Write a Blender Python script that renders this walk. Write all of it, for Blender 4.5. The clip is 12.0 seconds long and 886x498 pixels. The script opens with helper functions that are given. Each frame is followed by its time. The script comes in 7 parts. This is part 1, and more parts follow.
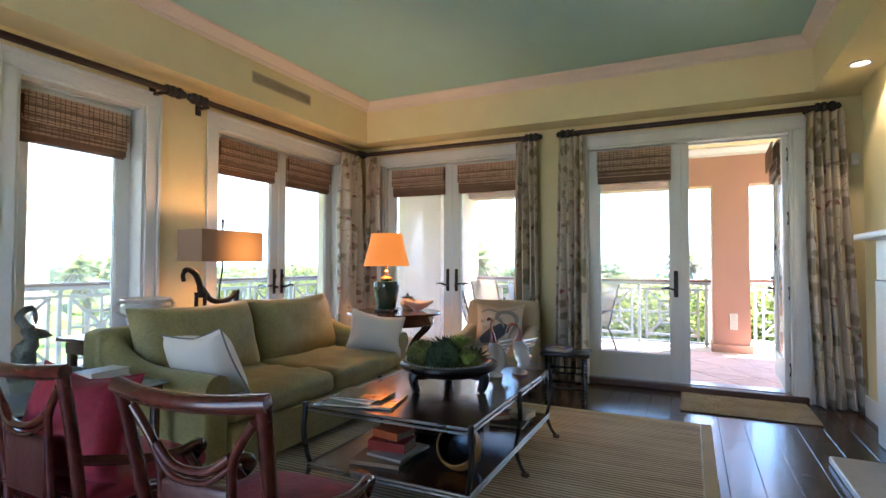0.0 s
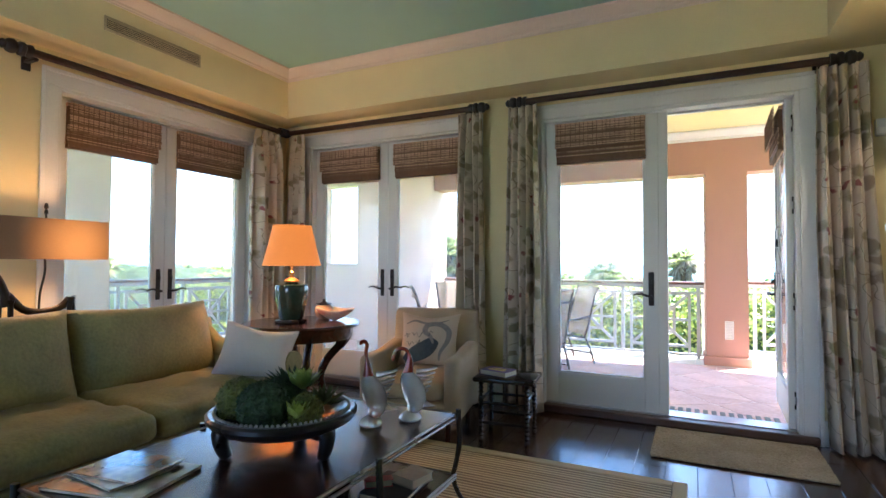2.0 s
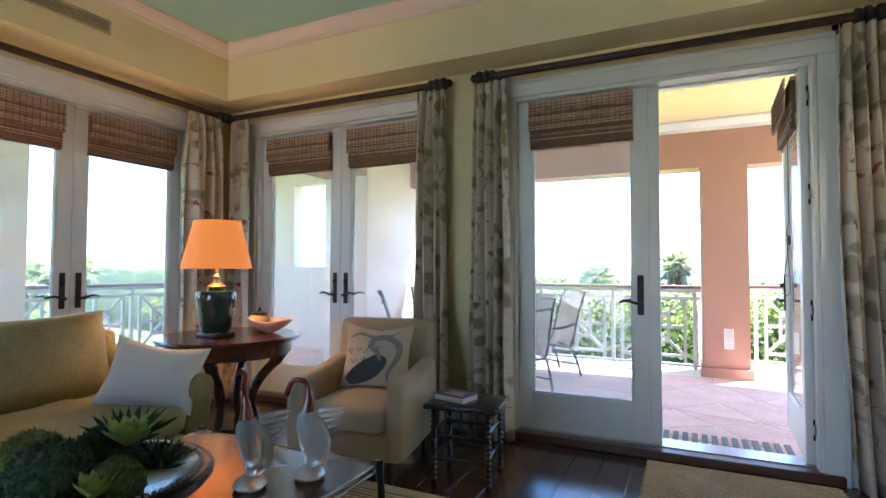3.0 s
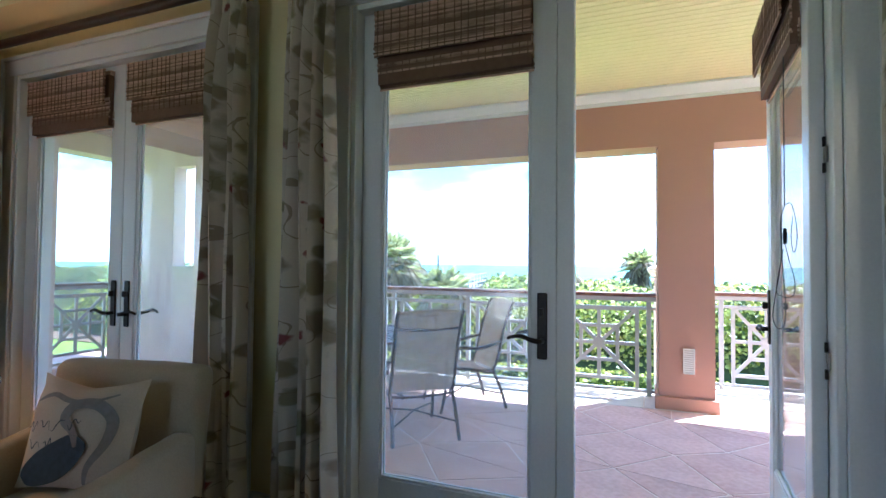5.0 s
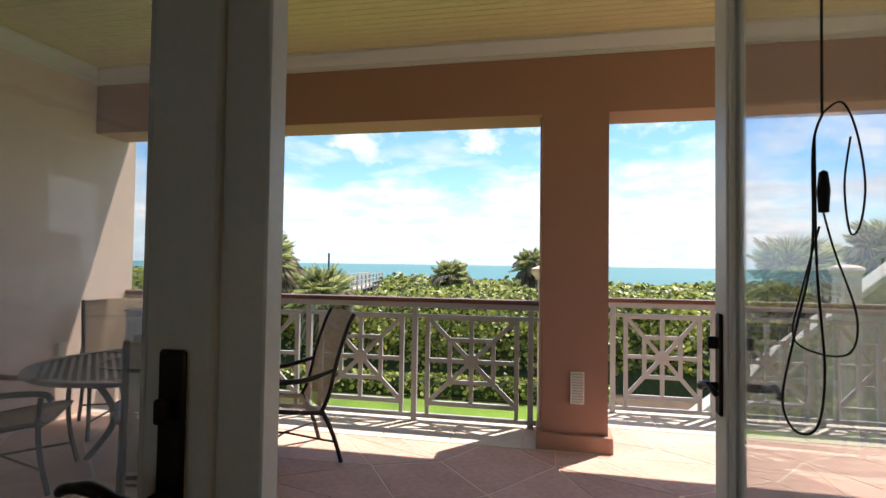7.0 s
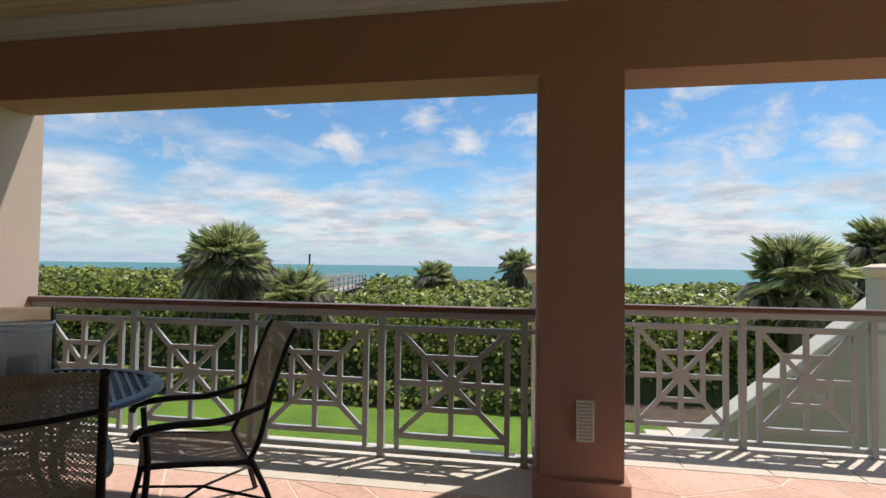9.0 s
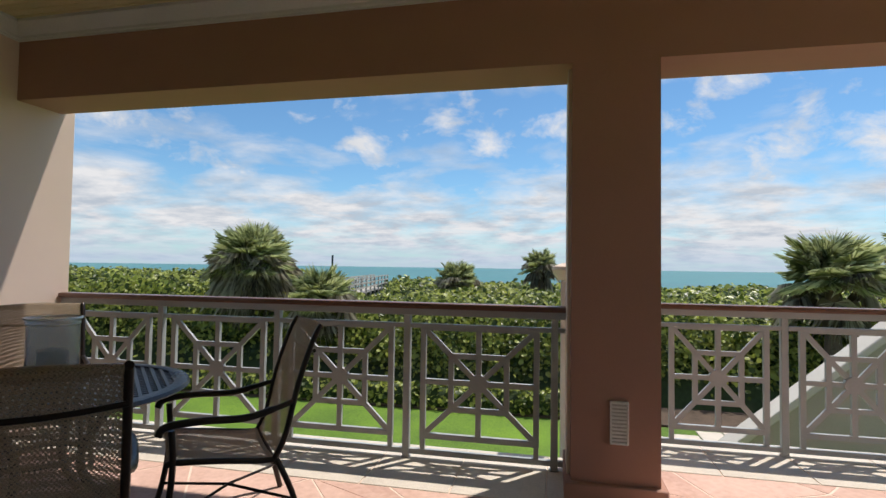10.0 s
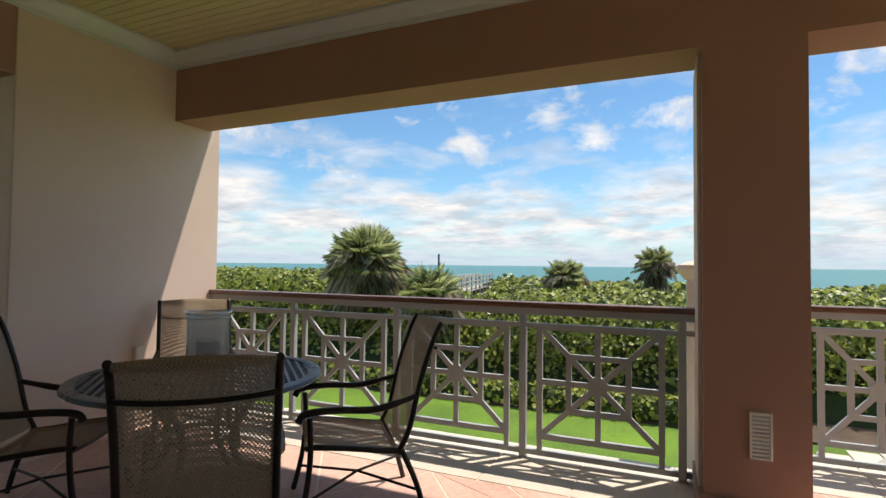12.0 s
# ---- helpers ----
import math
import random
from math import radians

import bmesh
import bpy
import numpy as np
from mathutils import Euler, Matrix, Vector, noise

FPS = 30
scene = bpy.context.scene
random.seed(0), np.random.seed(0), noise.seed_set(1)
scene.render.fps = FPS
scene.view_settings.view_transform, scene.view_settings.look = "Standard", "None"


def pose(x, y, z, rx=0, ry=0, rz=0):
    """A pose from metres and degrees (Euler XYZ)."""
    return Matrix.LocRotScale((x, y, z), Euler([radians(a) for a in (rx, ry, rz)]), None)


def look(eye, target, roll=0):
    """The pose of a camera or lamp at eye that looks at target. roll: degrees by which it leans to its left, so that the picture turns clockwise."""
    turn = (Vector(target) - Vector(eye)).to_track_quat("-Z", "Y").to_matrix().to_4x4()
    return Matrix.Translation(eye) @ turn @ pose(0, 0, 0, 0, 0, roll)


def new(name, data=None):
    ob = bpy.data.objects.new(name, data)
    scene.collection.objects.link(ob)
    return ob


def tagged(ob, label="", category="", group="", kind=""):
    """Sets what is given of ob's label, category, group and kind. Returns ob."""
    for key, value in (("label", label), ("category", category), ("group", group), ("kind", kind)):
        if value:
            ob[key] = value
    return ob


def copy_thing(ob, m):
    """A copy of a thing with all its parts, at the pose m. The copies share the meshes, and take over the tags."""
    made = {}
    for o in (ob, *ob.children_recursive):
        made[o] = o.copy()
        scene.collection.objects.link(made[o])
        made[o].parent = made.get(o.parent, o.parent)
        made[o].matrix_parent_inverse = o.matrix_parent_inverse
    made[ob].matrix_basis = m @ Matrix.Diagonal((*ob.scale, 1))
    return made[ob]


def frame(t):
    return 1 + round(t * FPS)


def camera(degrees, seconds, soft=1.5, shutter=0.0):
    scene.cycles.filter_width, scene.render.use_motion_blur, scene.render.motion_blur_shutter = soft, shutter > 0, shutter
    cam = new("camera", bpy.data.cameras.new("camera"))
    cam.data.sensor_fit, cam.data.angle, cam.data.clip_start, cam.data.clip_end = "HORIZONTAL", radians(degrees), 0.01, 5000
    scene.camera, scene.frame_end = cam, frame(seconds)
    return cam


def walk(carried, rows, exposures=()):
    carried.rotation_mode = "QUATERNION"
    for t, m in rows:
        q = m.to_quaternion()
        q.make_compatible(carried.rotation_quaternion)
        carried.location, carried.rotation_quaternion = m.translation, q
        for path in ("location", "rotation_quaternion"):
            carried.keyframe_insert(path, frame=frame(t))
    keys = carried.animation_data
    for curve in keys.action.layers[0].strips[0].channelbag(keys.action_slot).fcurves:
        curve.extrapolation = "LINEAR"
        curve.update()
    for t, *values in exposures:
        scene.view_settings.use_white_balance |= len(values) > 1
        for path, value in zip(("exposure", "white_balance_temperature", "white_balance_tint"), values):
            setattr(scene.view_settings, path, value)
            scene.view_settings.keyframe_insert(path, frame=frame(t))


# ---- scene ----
cam = camera(81.0, 12.0)
METRES, EYE, TILT, LEAN, TURN = 7.0, 1.22, 0.0, 0.0, 27.4
PATH = [
    (0, (-0.393, 0.327, 1.236), (-1.256, 2.13, 1.294), 0.2),
    (0.5, (-0.359, 0.594, 1.217), (-1.224, 2.397, 1.276), 0.2),
    (1, (-0.322, 0.898, 1.234), (-1.191, 2.699, 1.292), 0.2),
    (1.5, (-0.25, 1.241, 1.241), (-1.119, 3.042, 1.296), 0.3),
    (2, (-0.221, 1.575, 1.238), (-1.094, 3.374, 1.294), 0.3),
    (2.5, (-0.232, 1.924, 1.255), (-1.106, 3.722, 1.311), 0.3),
    (2.7, (-0.24, 2.068, 1.224), (-1.107, 3.869, 1.294), 0.3),
    (4.5, (-0.146, 3.524, 1.287), (-0.963, 5.349, 1.338), 0.4),
    (5, (-0.112, 3.921, 1.291), (-0.869, 5.771, 1.348), 0.5),
    (5.5, (-0.063, 4.305, 1.293), (-0.728, 6.19, 1.348), 0.5),
    (6, (-0.012, 4.658, 1.306), (-0.576, 6.576, 1.36), 0.9),
    (6.5, (-0.039, 5.033, 1.31), (-0.507, 6.977, 1.367), 0.7),
    (7, (-0.043, 5.391, 1.297), (-0.437, 7.351, 1.355), 0.8),
    (7.5, (-0.056, 5.708, 1.303), (-0.388, 7.68, 1.364), 0.7),
    (9.5, (-0.158, 6.336, 1.268), (-0.508, 8.304, 1.332), 0.7),
    (10, (-0.181, 6.352, 1.249), (-0.602, 8.306, 1.318), 0.8),
    (10.5, (-0.187, 6.362, 1.251), (-0.705, 8.293, 1.315), 0.7),
    (11, (-0.22, 6.347, 1.23), (-0.828, 8.251, 1.302), 0.8),
    (11.5, (-0.246, 6.336, 1.251), (-0.948, 8.208, 1.311), 0.6),
    (12, (-0.251, 6.317, 1.252), (-1.051, 8.149, 1.311), 0.6),
]
walk(cam, [(t, look(eye, target, roll)) for t, eye, target, roll in PATH],
     exposures=[(0, 3.55, 5900, 17), (2.5, 3.42, 5500, 14), (4.5, 3.14, 5200, 12), (5.0, 2.75, 5150, 12), (5.5, 2.46, 5750, 15), (6.0, 2.15, 6050, 16), (6.5, 1.65, 6400, 16), (7.0, 0.80, 7000, 17), (7.5, 0.38, 7000, 14), (9.5, -0.02, 6600, 11), (10.5, 0.0, 6700, 11), (12, 0.25, 6950, 11)])

# ---- world, sun, exposure ----
U = 0.93            # the plan below is drawn in units of 0.93 m
SUN = Vector((0.285, 0.315, 1.0)).normalized()
world = bpy.data.worlds.new("world")
scene.world = world
world.use_nodes = True
wn, wl = world.node_tree.nodes, world.node_tree.links
bg = wn["Background"]
sky = wn.new("ShaderNodeTexSky")
sky.sky_type = 'NISHITA'
sky.sun_disc = False
sky.sun_elevation = math.asin(SUN.z)
sky.sun_rotation = math.atan2(SUN.x, SUN.y)
sky.altitude = 10
sky.air_density, sky.dust_density, sky.ozone_density = 1.0, 0.1, 3.0
tc = wn.new("ShaderNodeTexCoord")
sep = wn.new("ShaderNodeSeparateXYZ")
wl.new(tc.outputs["Generated"], sep.inputs[0])
zc = wn.new("ShaderNodeMath"); zc.operation = 'ADD'; zc.inputs[1].default_value = 0.16
wl.new(sep.outputs["Z"], zc.inputs[0])
zm = wn.new("ShaderNodeMath"); zm.operation = 'MAXIMUM'; zm.inputs[1].default_value = 0.03
wl.new(zc.outputs[0], zm.inputs[0])
dome = wn.new("ShaderNodeVectorMath"); dome.operation = 'DIVIDE'
comb = wn.new("ShaderNodeCombineXYZ")
for i in range(3):
    wl.new(zm.outputs[0], comb.inputs[i])
wl.new(tc.outputs["Generated"], dome.inputs[0])
wl.new(comb.outputs[0], dome.inputs[1])
def world_node(kind, op=None, **values):
    nd = wn.new(kind)
    if op:
        nd.operation = op
    for k, v in values.items():
        nd.inputs[k].default_value = v
    return nd


def world_noise(source, scale, detail, rough, distortion=0.0):
    nd = world_node("ShaderNodeTexNoise", Scale=scale, Detail=detail, Roughness=rough, Distortion=distortion)
    wl.new(source, nd.inputs["Vector"])
    return nd.outputs["Fac"]


def world_math(op, a, b):
    nd = wn.new("ShaderNodeMath")
    nd.operation = op
    for k, v in enumerate((a, b)):
        if isinstance(v, (int, float)):
            nd.inputs[k].default_value = v
        else:
            wl.new(v, nd.inputs[k])
    return nd.outputs[0]


shift = world_node("ShaderNodeVectorMath", 'ADD')
shift.inputs[1].default_value = (3.1, 7.4, 0.0)
wl.new(dome.outputs[0], shift.inputs[0])
# broken layer cloud, thick in the lowest dozen degrees and gone higher up
layer = world_noise(shift.outputs[0], 1.7, 8.0, 0.55, 0.3)
cover = wn.new("ShaderNodeValToRGB")
for k, (p, v) in enumerate(((0.0, 0.10), (0.05, 0.20), (0.125, 0.185), (0.19, -0.02), (0.30, -0.09), (0.55, 0.02))):
    e = cover.color_ramp.elements[k] if k < 2 else cover.color_ramp.elements.new(p)
    e.position = p
    e.color = (v + 0.1, v + 0.1, v + 0.1, 1)
wl.new(sep.outputs["Z"], cover.inputs["Fac"])
layer = world_math('SUBTRACT', world_math('ADD', layer, cover.outputs["Color"]), 0.12)
# single heaped clouds: direction, size, weight
flat = world_node("ShaderNodeVectorMath", 'MULTIPLY')
flat.inputs[1].default_value = (1.0, 1.0, 1.7)
wl.new(tc.outputs["Generated"], flat.inputs[0])
heaps = 0.0
for (dx, dy, dz), size, weight in (((0.445, 0.866, 0.226), 0.15, 0.31), ((0.34, 0.915, 0.190), 0.13, 0.29), ((0.56, 0.80, 0.25), 0.17, 0.31), ((-0.010, 0.968, 0.250), 0.10, 0.30), ((-0.115, 0.965, 0.232), 0.09, 0.28),
                                   ((-0.335, 0.910, 0.232), 0.11, 0.26), ((0.215, 0.945, 0.250), 0.09, 0.27), ((-0.70, 0.68, 0.225), 0.12, 0.22), ((0.31, 0.906, 0.30), 0.10, 0.20), ((-0.20, 0.93, 0.305), 0.12, 0.21), ((-0.86, 0.45, 0.26), 0.16, 0.28), ((0.75, 0.60, 0.28), 0.2, 0.28)):
    far_off = world_node("ShaderNodeVectorMath", 'DISTANCE')
    far_off.inputs[1].default_value = (dx, dy, dz * 1.7)
    wl.new(flat.outputs[0], far_off.inputs[0])
    fall = world_node("ShaderNodeMapRange")
    fall.interpolation_type = 'SMOOTHSTEP'
    for k, v in (("From Min", 0.0), ("From Max", size), ("To Min", weight), ("To Max", 0.0)):
        fall.inputs[k].default_value = v
    wl.new(far_off.outputs["Value"], fall.inputs["Value"])
    heaps = world_math('MAXIMUM', heaps, fall.outputs[0])
puff = world_math('MULTIPLY', world_math('SUBTRACT', world_noise(flat.outputs[0], 9.0, 8.0, 0.60, 0.3), 0.5), 1.5)
puff = world_math('ADD', world_math('ADD', puff, heaps), 0.33)
ramp = wn.new("ShaderNodeValToRGB")
ramp.color_ramp.elements[0].position, ramp.color_ramp.elements[1].position = 0.44, 0.72
wl.new(world_math('MAXIMUM', layer, puff), ramp.inputs["Fac"])
grain = world_noise(dome.outputs[0], 3.4, 7.0, 0.6)
tone = wn.new("ShaderNodeMapRange")
tone.inputs["From Min"].default_value, tone.inputs["From Max"].default_value = 0.36, 0.60
wl.new(grain, tone.inputs["Value"])
bright = world_math('MAXIMUM', tone.outputs[0], world_math('MULTIPLY', heaps, 3.2))
white = wn.new("ShaderNodeMix"); white.data_type = 'RGBA'
white.inputs["A"].default_value, white.inputs["B"].default_value = (3.7, 4.2, 4.85, 1), (6.0, 6.1, 6.3, 1)
wl.new(bright, white.inputs["Factor"])
cloudy = wn.new("ShaderNodeMix"); cloudy.data_type = 'RGBA'
wl.new(ramp.outputs["Color"], cloudy.inputs["Factor"])
deep = wn.new("ShaderNodeMix"); deep.data_type = 'RGBA'; deep.blend_type = 'MULTIPLY'
deep.inputs["Factor"].default_value = 1.0
deep.inputs["B"].default_value = (0.64, 0.89, 1.0, 1)
wl.new(sky.outputs["Color"], deep.inputs["A"])
wl.new(deep.outputs["Result"], cloudy.inputs["A"])
wl.new(white.outputs["Result"], cloudy.inputs["B"])
haze = wn.new("ShaderNodeMapRange"); haze.interpolation_type = 'SMOOTHSTEP'
haze.inputs["From Min"].default_value, haze.inputs["From Max"].default_value = -0.01, 0.075
haze.inputs["To Min"].default_value, haze.inputs["To Max"].default_value = 0.75, 0.0
wl.new(sep.outputs["Z"], haze.inputs["Value"])
hazy = wn.new("ShaderNodeMix"); hazy.data_type = 'RGBA'
hazy.inputs["B"].default_value = (3.3, 4.3, 5.6, 1)
wl.new(haze.outputs[0], hazy.inputs["Factor"])
wl.new(cloudy.outputs["Result"], hazy.inputs["A"])
wl.new(hazy.outputs["Result"], bg.inputs["Color"])
bg.inputs["Strength"].default_value = 0.135

sun_data = bpy.data.lights.new("sun", 'SUN')
sun_data.energy, sun_data.angle, sun_data.color = 4.5, radians(0.6), (1.0, 0.95, 0.87)
sun = new("sun", sun_data)
sun.matrix_world = look((0, 0, 30), Vector((0, 0, 30)) - SUN)

# ---- helpers of this scene ----


def at(x, y, z=0.0, rz=0.0, rx=0.0, ry=0.0):
    return pose(x * U, y * U, z * U, rx, ry, rz)


def part(name, bm, material, parent=None, label="", smooth=True):
    """Links a bmesh, drawn in plan units, as one mesh object."""
    bm.transform(Matrix.Scale(U, 4))
    me = bpy.data.meshes.new(name)
    bm.to_mesh(me)
    bm.free()
    for m in (material if isinstance(material, (list, tuple)) else [material]):
        me.materials.append(m)
    if smooth:
        me.shade_smooth()
        me.set_sharp_from_angle(angle=radians(38))
    ob = new(name, me)
    ob.parent = parent
    if label:
        ob["label"] = label
    return ob


def thing(name, label, category, m=None, group="", kind=""):
    ob = new(name)
    ob.empty_display_size = 0.1
    if m is not None:
        ob.matrix_basis = m
    return tagged(ob, label, category, group, kind)


def box(bm, x0, x1, y0, y1, z0, z1, bevel=0.0, m=None, seg=1):
    r = bmesh.ops.create_cube(bm, size=1.0, matrix=Matrix.Translation(((x0 + x1) / 2, (y0 + y1) / 2, (z0 + z1) / 2)) @ Matrix.Diagonal((abs(x1 - x0), abs(y1 - y0), abs(z1 - z0), 1)))
    vs = r["verts"]
    if bevel:
        es = list({e for v in vs for e in v.link_edges})
        fs = bmesh.ops.bevel(bm, geom=es, offset=bevel, segments=seg, affect='EDGES', profile=0.5)
        vs = list({v for f in fs["faces"] for v in f.verts} | {v for v in vs if v.is_valid})
    if m is not None:
        bmesh.ops.transform(bm, matrix=m, verts=vs)
    return vs


def boxed(*args, **kw):
    bm = bmesh.new()
    box(bm, *args, **kw)
    return bm


def tube(bm, pts, r, seg=8, closed=False):
    """Sweeps a circle along points; r: a radius or one for each point."""
    pts = [Vector(p) for p in pts]
    seg = 12 if seg == 8 else seg
    n = len(pts)
    rs = r if isinstance(r, (list, tuple)) else [r] * n
    rings = []
    side = None
    for i, p in enumerate(pts):
        if closed:
            d = pts[(i + 1) % n] - pts[i - 1]
        else:
            d = pts[min(i + 1, n - 1)] - pts[max(i - 1, 0)]
        d.normalize()
        if side is None:
            side = d.orthogonal().normalized()
        side = (side - d * side.dot(d))
        if side.length < 1e-5:
            side = d.orthogonal()
        side.normalize()
        up = d.cross(side)
        rings.append([bm.verts.new(p + (side * math.cos(a) + up * math.sin(a)) * rs[i]) for a in [2 * math.pi * k / seg for k in range(seg)]])
    for i in range(n if closed else n - 1):
        a, b = rings[i], rings[(i + 1) % n]
        for k in range(seg):
            bm.faces.new((a[k], a[(k + 1) % seg], b[(k + 1) % seg], b[k]))
    if not closed:
        bm.faces.new(rings[0][::-1])
        bm.faces.new(rings[-1])


def curve_pts(pts, n=6):
    """A smooth line through points."""
    pts = [Vector(p) for p in pts]
    out = []
    for i in range(len(pts) - 1):
        p0, p1, p2, p3 = pts[max(i - 1, 0)], pts[i], pts[i + 1], pts[min(i + 2, len(pts) - 1)]
        for k in range(n):
            t = k / n
            out.append(0.5 * ((2 * p1) + (p2 - p0) * t + (2 * p0 - 5 * p1 + 4 * p2 - p3) * t * t + (3 * p1 - p0 - 3 * p2 + p3) * t ** 3))
    out.append(pts[-1])
    return out


def lathe(bm, profile, seg=24, centre=(0, 0, 0), sx=1.0, sy=1.0):
    cx, cy, cz = centre
    rings = []
    for r, z in profile:
        if r < 1e-5:
            rings.append([bm.verts.new((cx, cy, cz + z))])
        else:
            rings.append([bm.verts.new((cx + r * sx * math.cos(2 * math.pi * k / seg), cy + r * sy * math.sin(2 * math.pi * k / seg), cz + z)) for k in range(seg)])
    for a, b in zip(rings, rings[1:]):
        for k in range(seg):
            j = (k + 1) % seg
            if len(a) == 1 and len(b) == 1:
                continue
            if len(a) == 1:
                bm.faces.new((a[0], b[j], b[k]))
            elif len(b) == 1:
                bm.faces.new((a[k], a[j], b[0]))
            else:
                bm.faces.new((a[k], a[j], b[j], b[k]))


def pillow(bm, w, h, d, m=None, n=14, puff=2.6, sag=0.0, pinch=0.12):
    """A stuffed cushion, w wide, h high, d thick, in its own x and z, thick along y."""
    grid = {}
    for s in (-1, 1):
        for i in range(n + 1):
            for j in range(n + 1):
                u, v = 2 * i / n - 1, 2 * j / n - 1
                edge = (1 - abs(u) ** puff) * (1 - abs(v) ** puff)
                x = u * w / 2 * (1 - pinch * (1 - abs(u)) * 0 - pinch * (1 - v * v) * abs(u) ** 3)
                z = v * h / 2 * (1 - pinch * (1 - u * u) * abs(v) ** 3) - sag * (1 - abs(u)) * max(v, 0) ** 2
                y = s * d / 2 * max(edge, 0) ** 0.55
                if i in (0, n) or j in (0, n):
                    if s == 1:
                        grid[s, i, j] = grid[-1, i, j]
                        continue
                    y = 0
                y += 0.012 * noise.noise((x * 6 + s * 5, z * 6, d * 40)) if edge > 0 else 0
                grid[s, i, j] = bm.verts.new((x, y, z))
        for i in range(n):
            for j in range(n):
                q = (grid[s, i, j], grid[s, i + 1, j], grid[s, i + 1, j + 1], grid[s, i, j + 1])
                bm.faces.new(q if s == -1 else q[::-1])
    if m is not None:
        bm.transform(m)


def soft_box(bm, x0, x1, y0, y1, z0, z1, r=0.05, crown=0.0, cuts=10, seed=0.0, wrinkle=0.006):
    """An upholstered block: rounded edges, slightly crowned faces, faint unevenness."""
    start = len(bm.verts)
    cx, cy, cz = (x0 + x1) / 2, (y0 + y1) / 2, (z0 + z1) / 2
    hx, hy, hz = (x1 - x0) / 2, (y1 - y0) / 2, (z1 - z0) / 2
    tmp = bmesh.new()
    bmesh.ops.create_cube(tmp, size=2.0)
    bmesh.ops.subdivide_edges(tmp, edges=tmp.edges[:], cuts=cuts, use_grid_fill=True)
    vmap = {}
    for v in tmp.verts:
        u = v.co.copy()
        # cluster the grid towards the edges
        w = Vector([math.copysign(1 - (1 - abs(c)) ** 1.6, c) for c in u])
        p = Vector((w.x * hx, w.y * hy, w.z * hz))
        inner = Vector((max(-hx + r, min(hx - r, p.x)), max(-hy + r, min(hy - r, p.y)), max(-hz + r, min(hz - r, p.z))))
        d = p - inner
        if d.length > 1e-6:
            p = inner + d.normalized() * r
        if crown:
            p.z += math.copysign(crown, p.z) * (1 - w.x ** 2) * (1 - w.y ** 2) if abs(u.z) > 0.99 else 0
        k = noise.noise((p.x * 7 + seed, p.y * 7, p.z * 7)) * wrinkle
        p += d.normalized() * k if d.length > 1e-6 else Vector((0, 0, 0))
        vmap[v] = bm.verts.new(p + Vector((cx, cy, cz)))
    for f in tmp.faces:
        bm.faces.new([vmap[v] for v in f.verts])
    tmp.free()


def sphere(bm, c, r, sub=3, squash=1.0, rough=0.0, seed=0.0):
    res = bmesh.ops.create_icosphere(bm, subdivisions=sub, radius=1.0)
    for v in res["verts"]:
        d = v.co.normalized()
        k = 1 + rough * noise.noise(d * 5 + Vector((seed, 0, 0))) + rough * 0.6 * noise.noise(d * 14 + Vector((0, seed, 0)))
        v.co = Vector(c) + Vector((d.x * r * k, d.y * r * k, d.z * r * k * squash))


# ---- materials ----


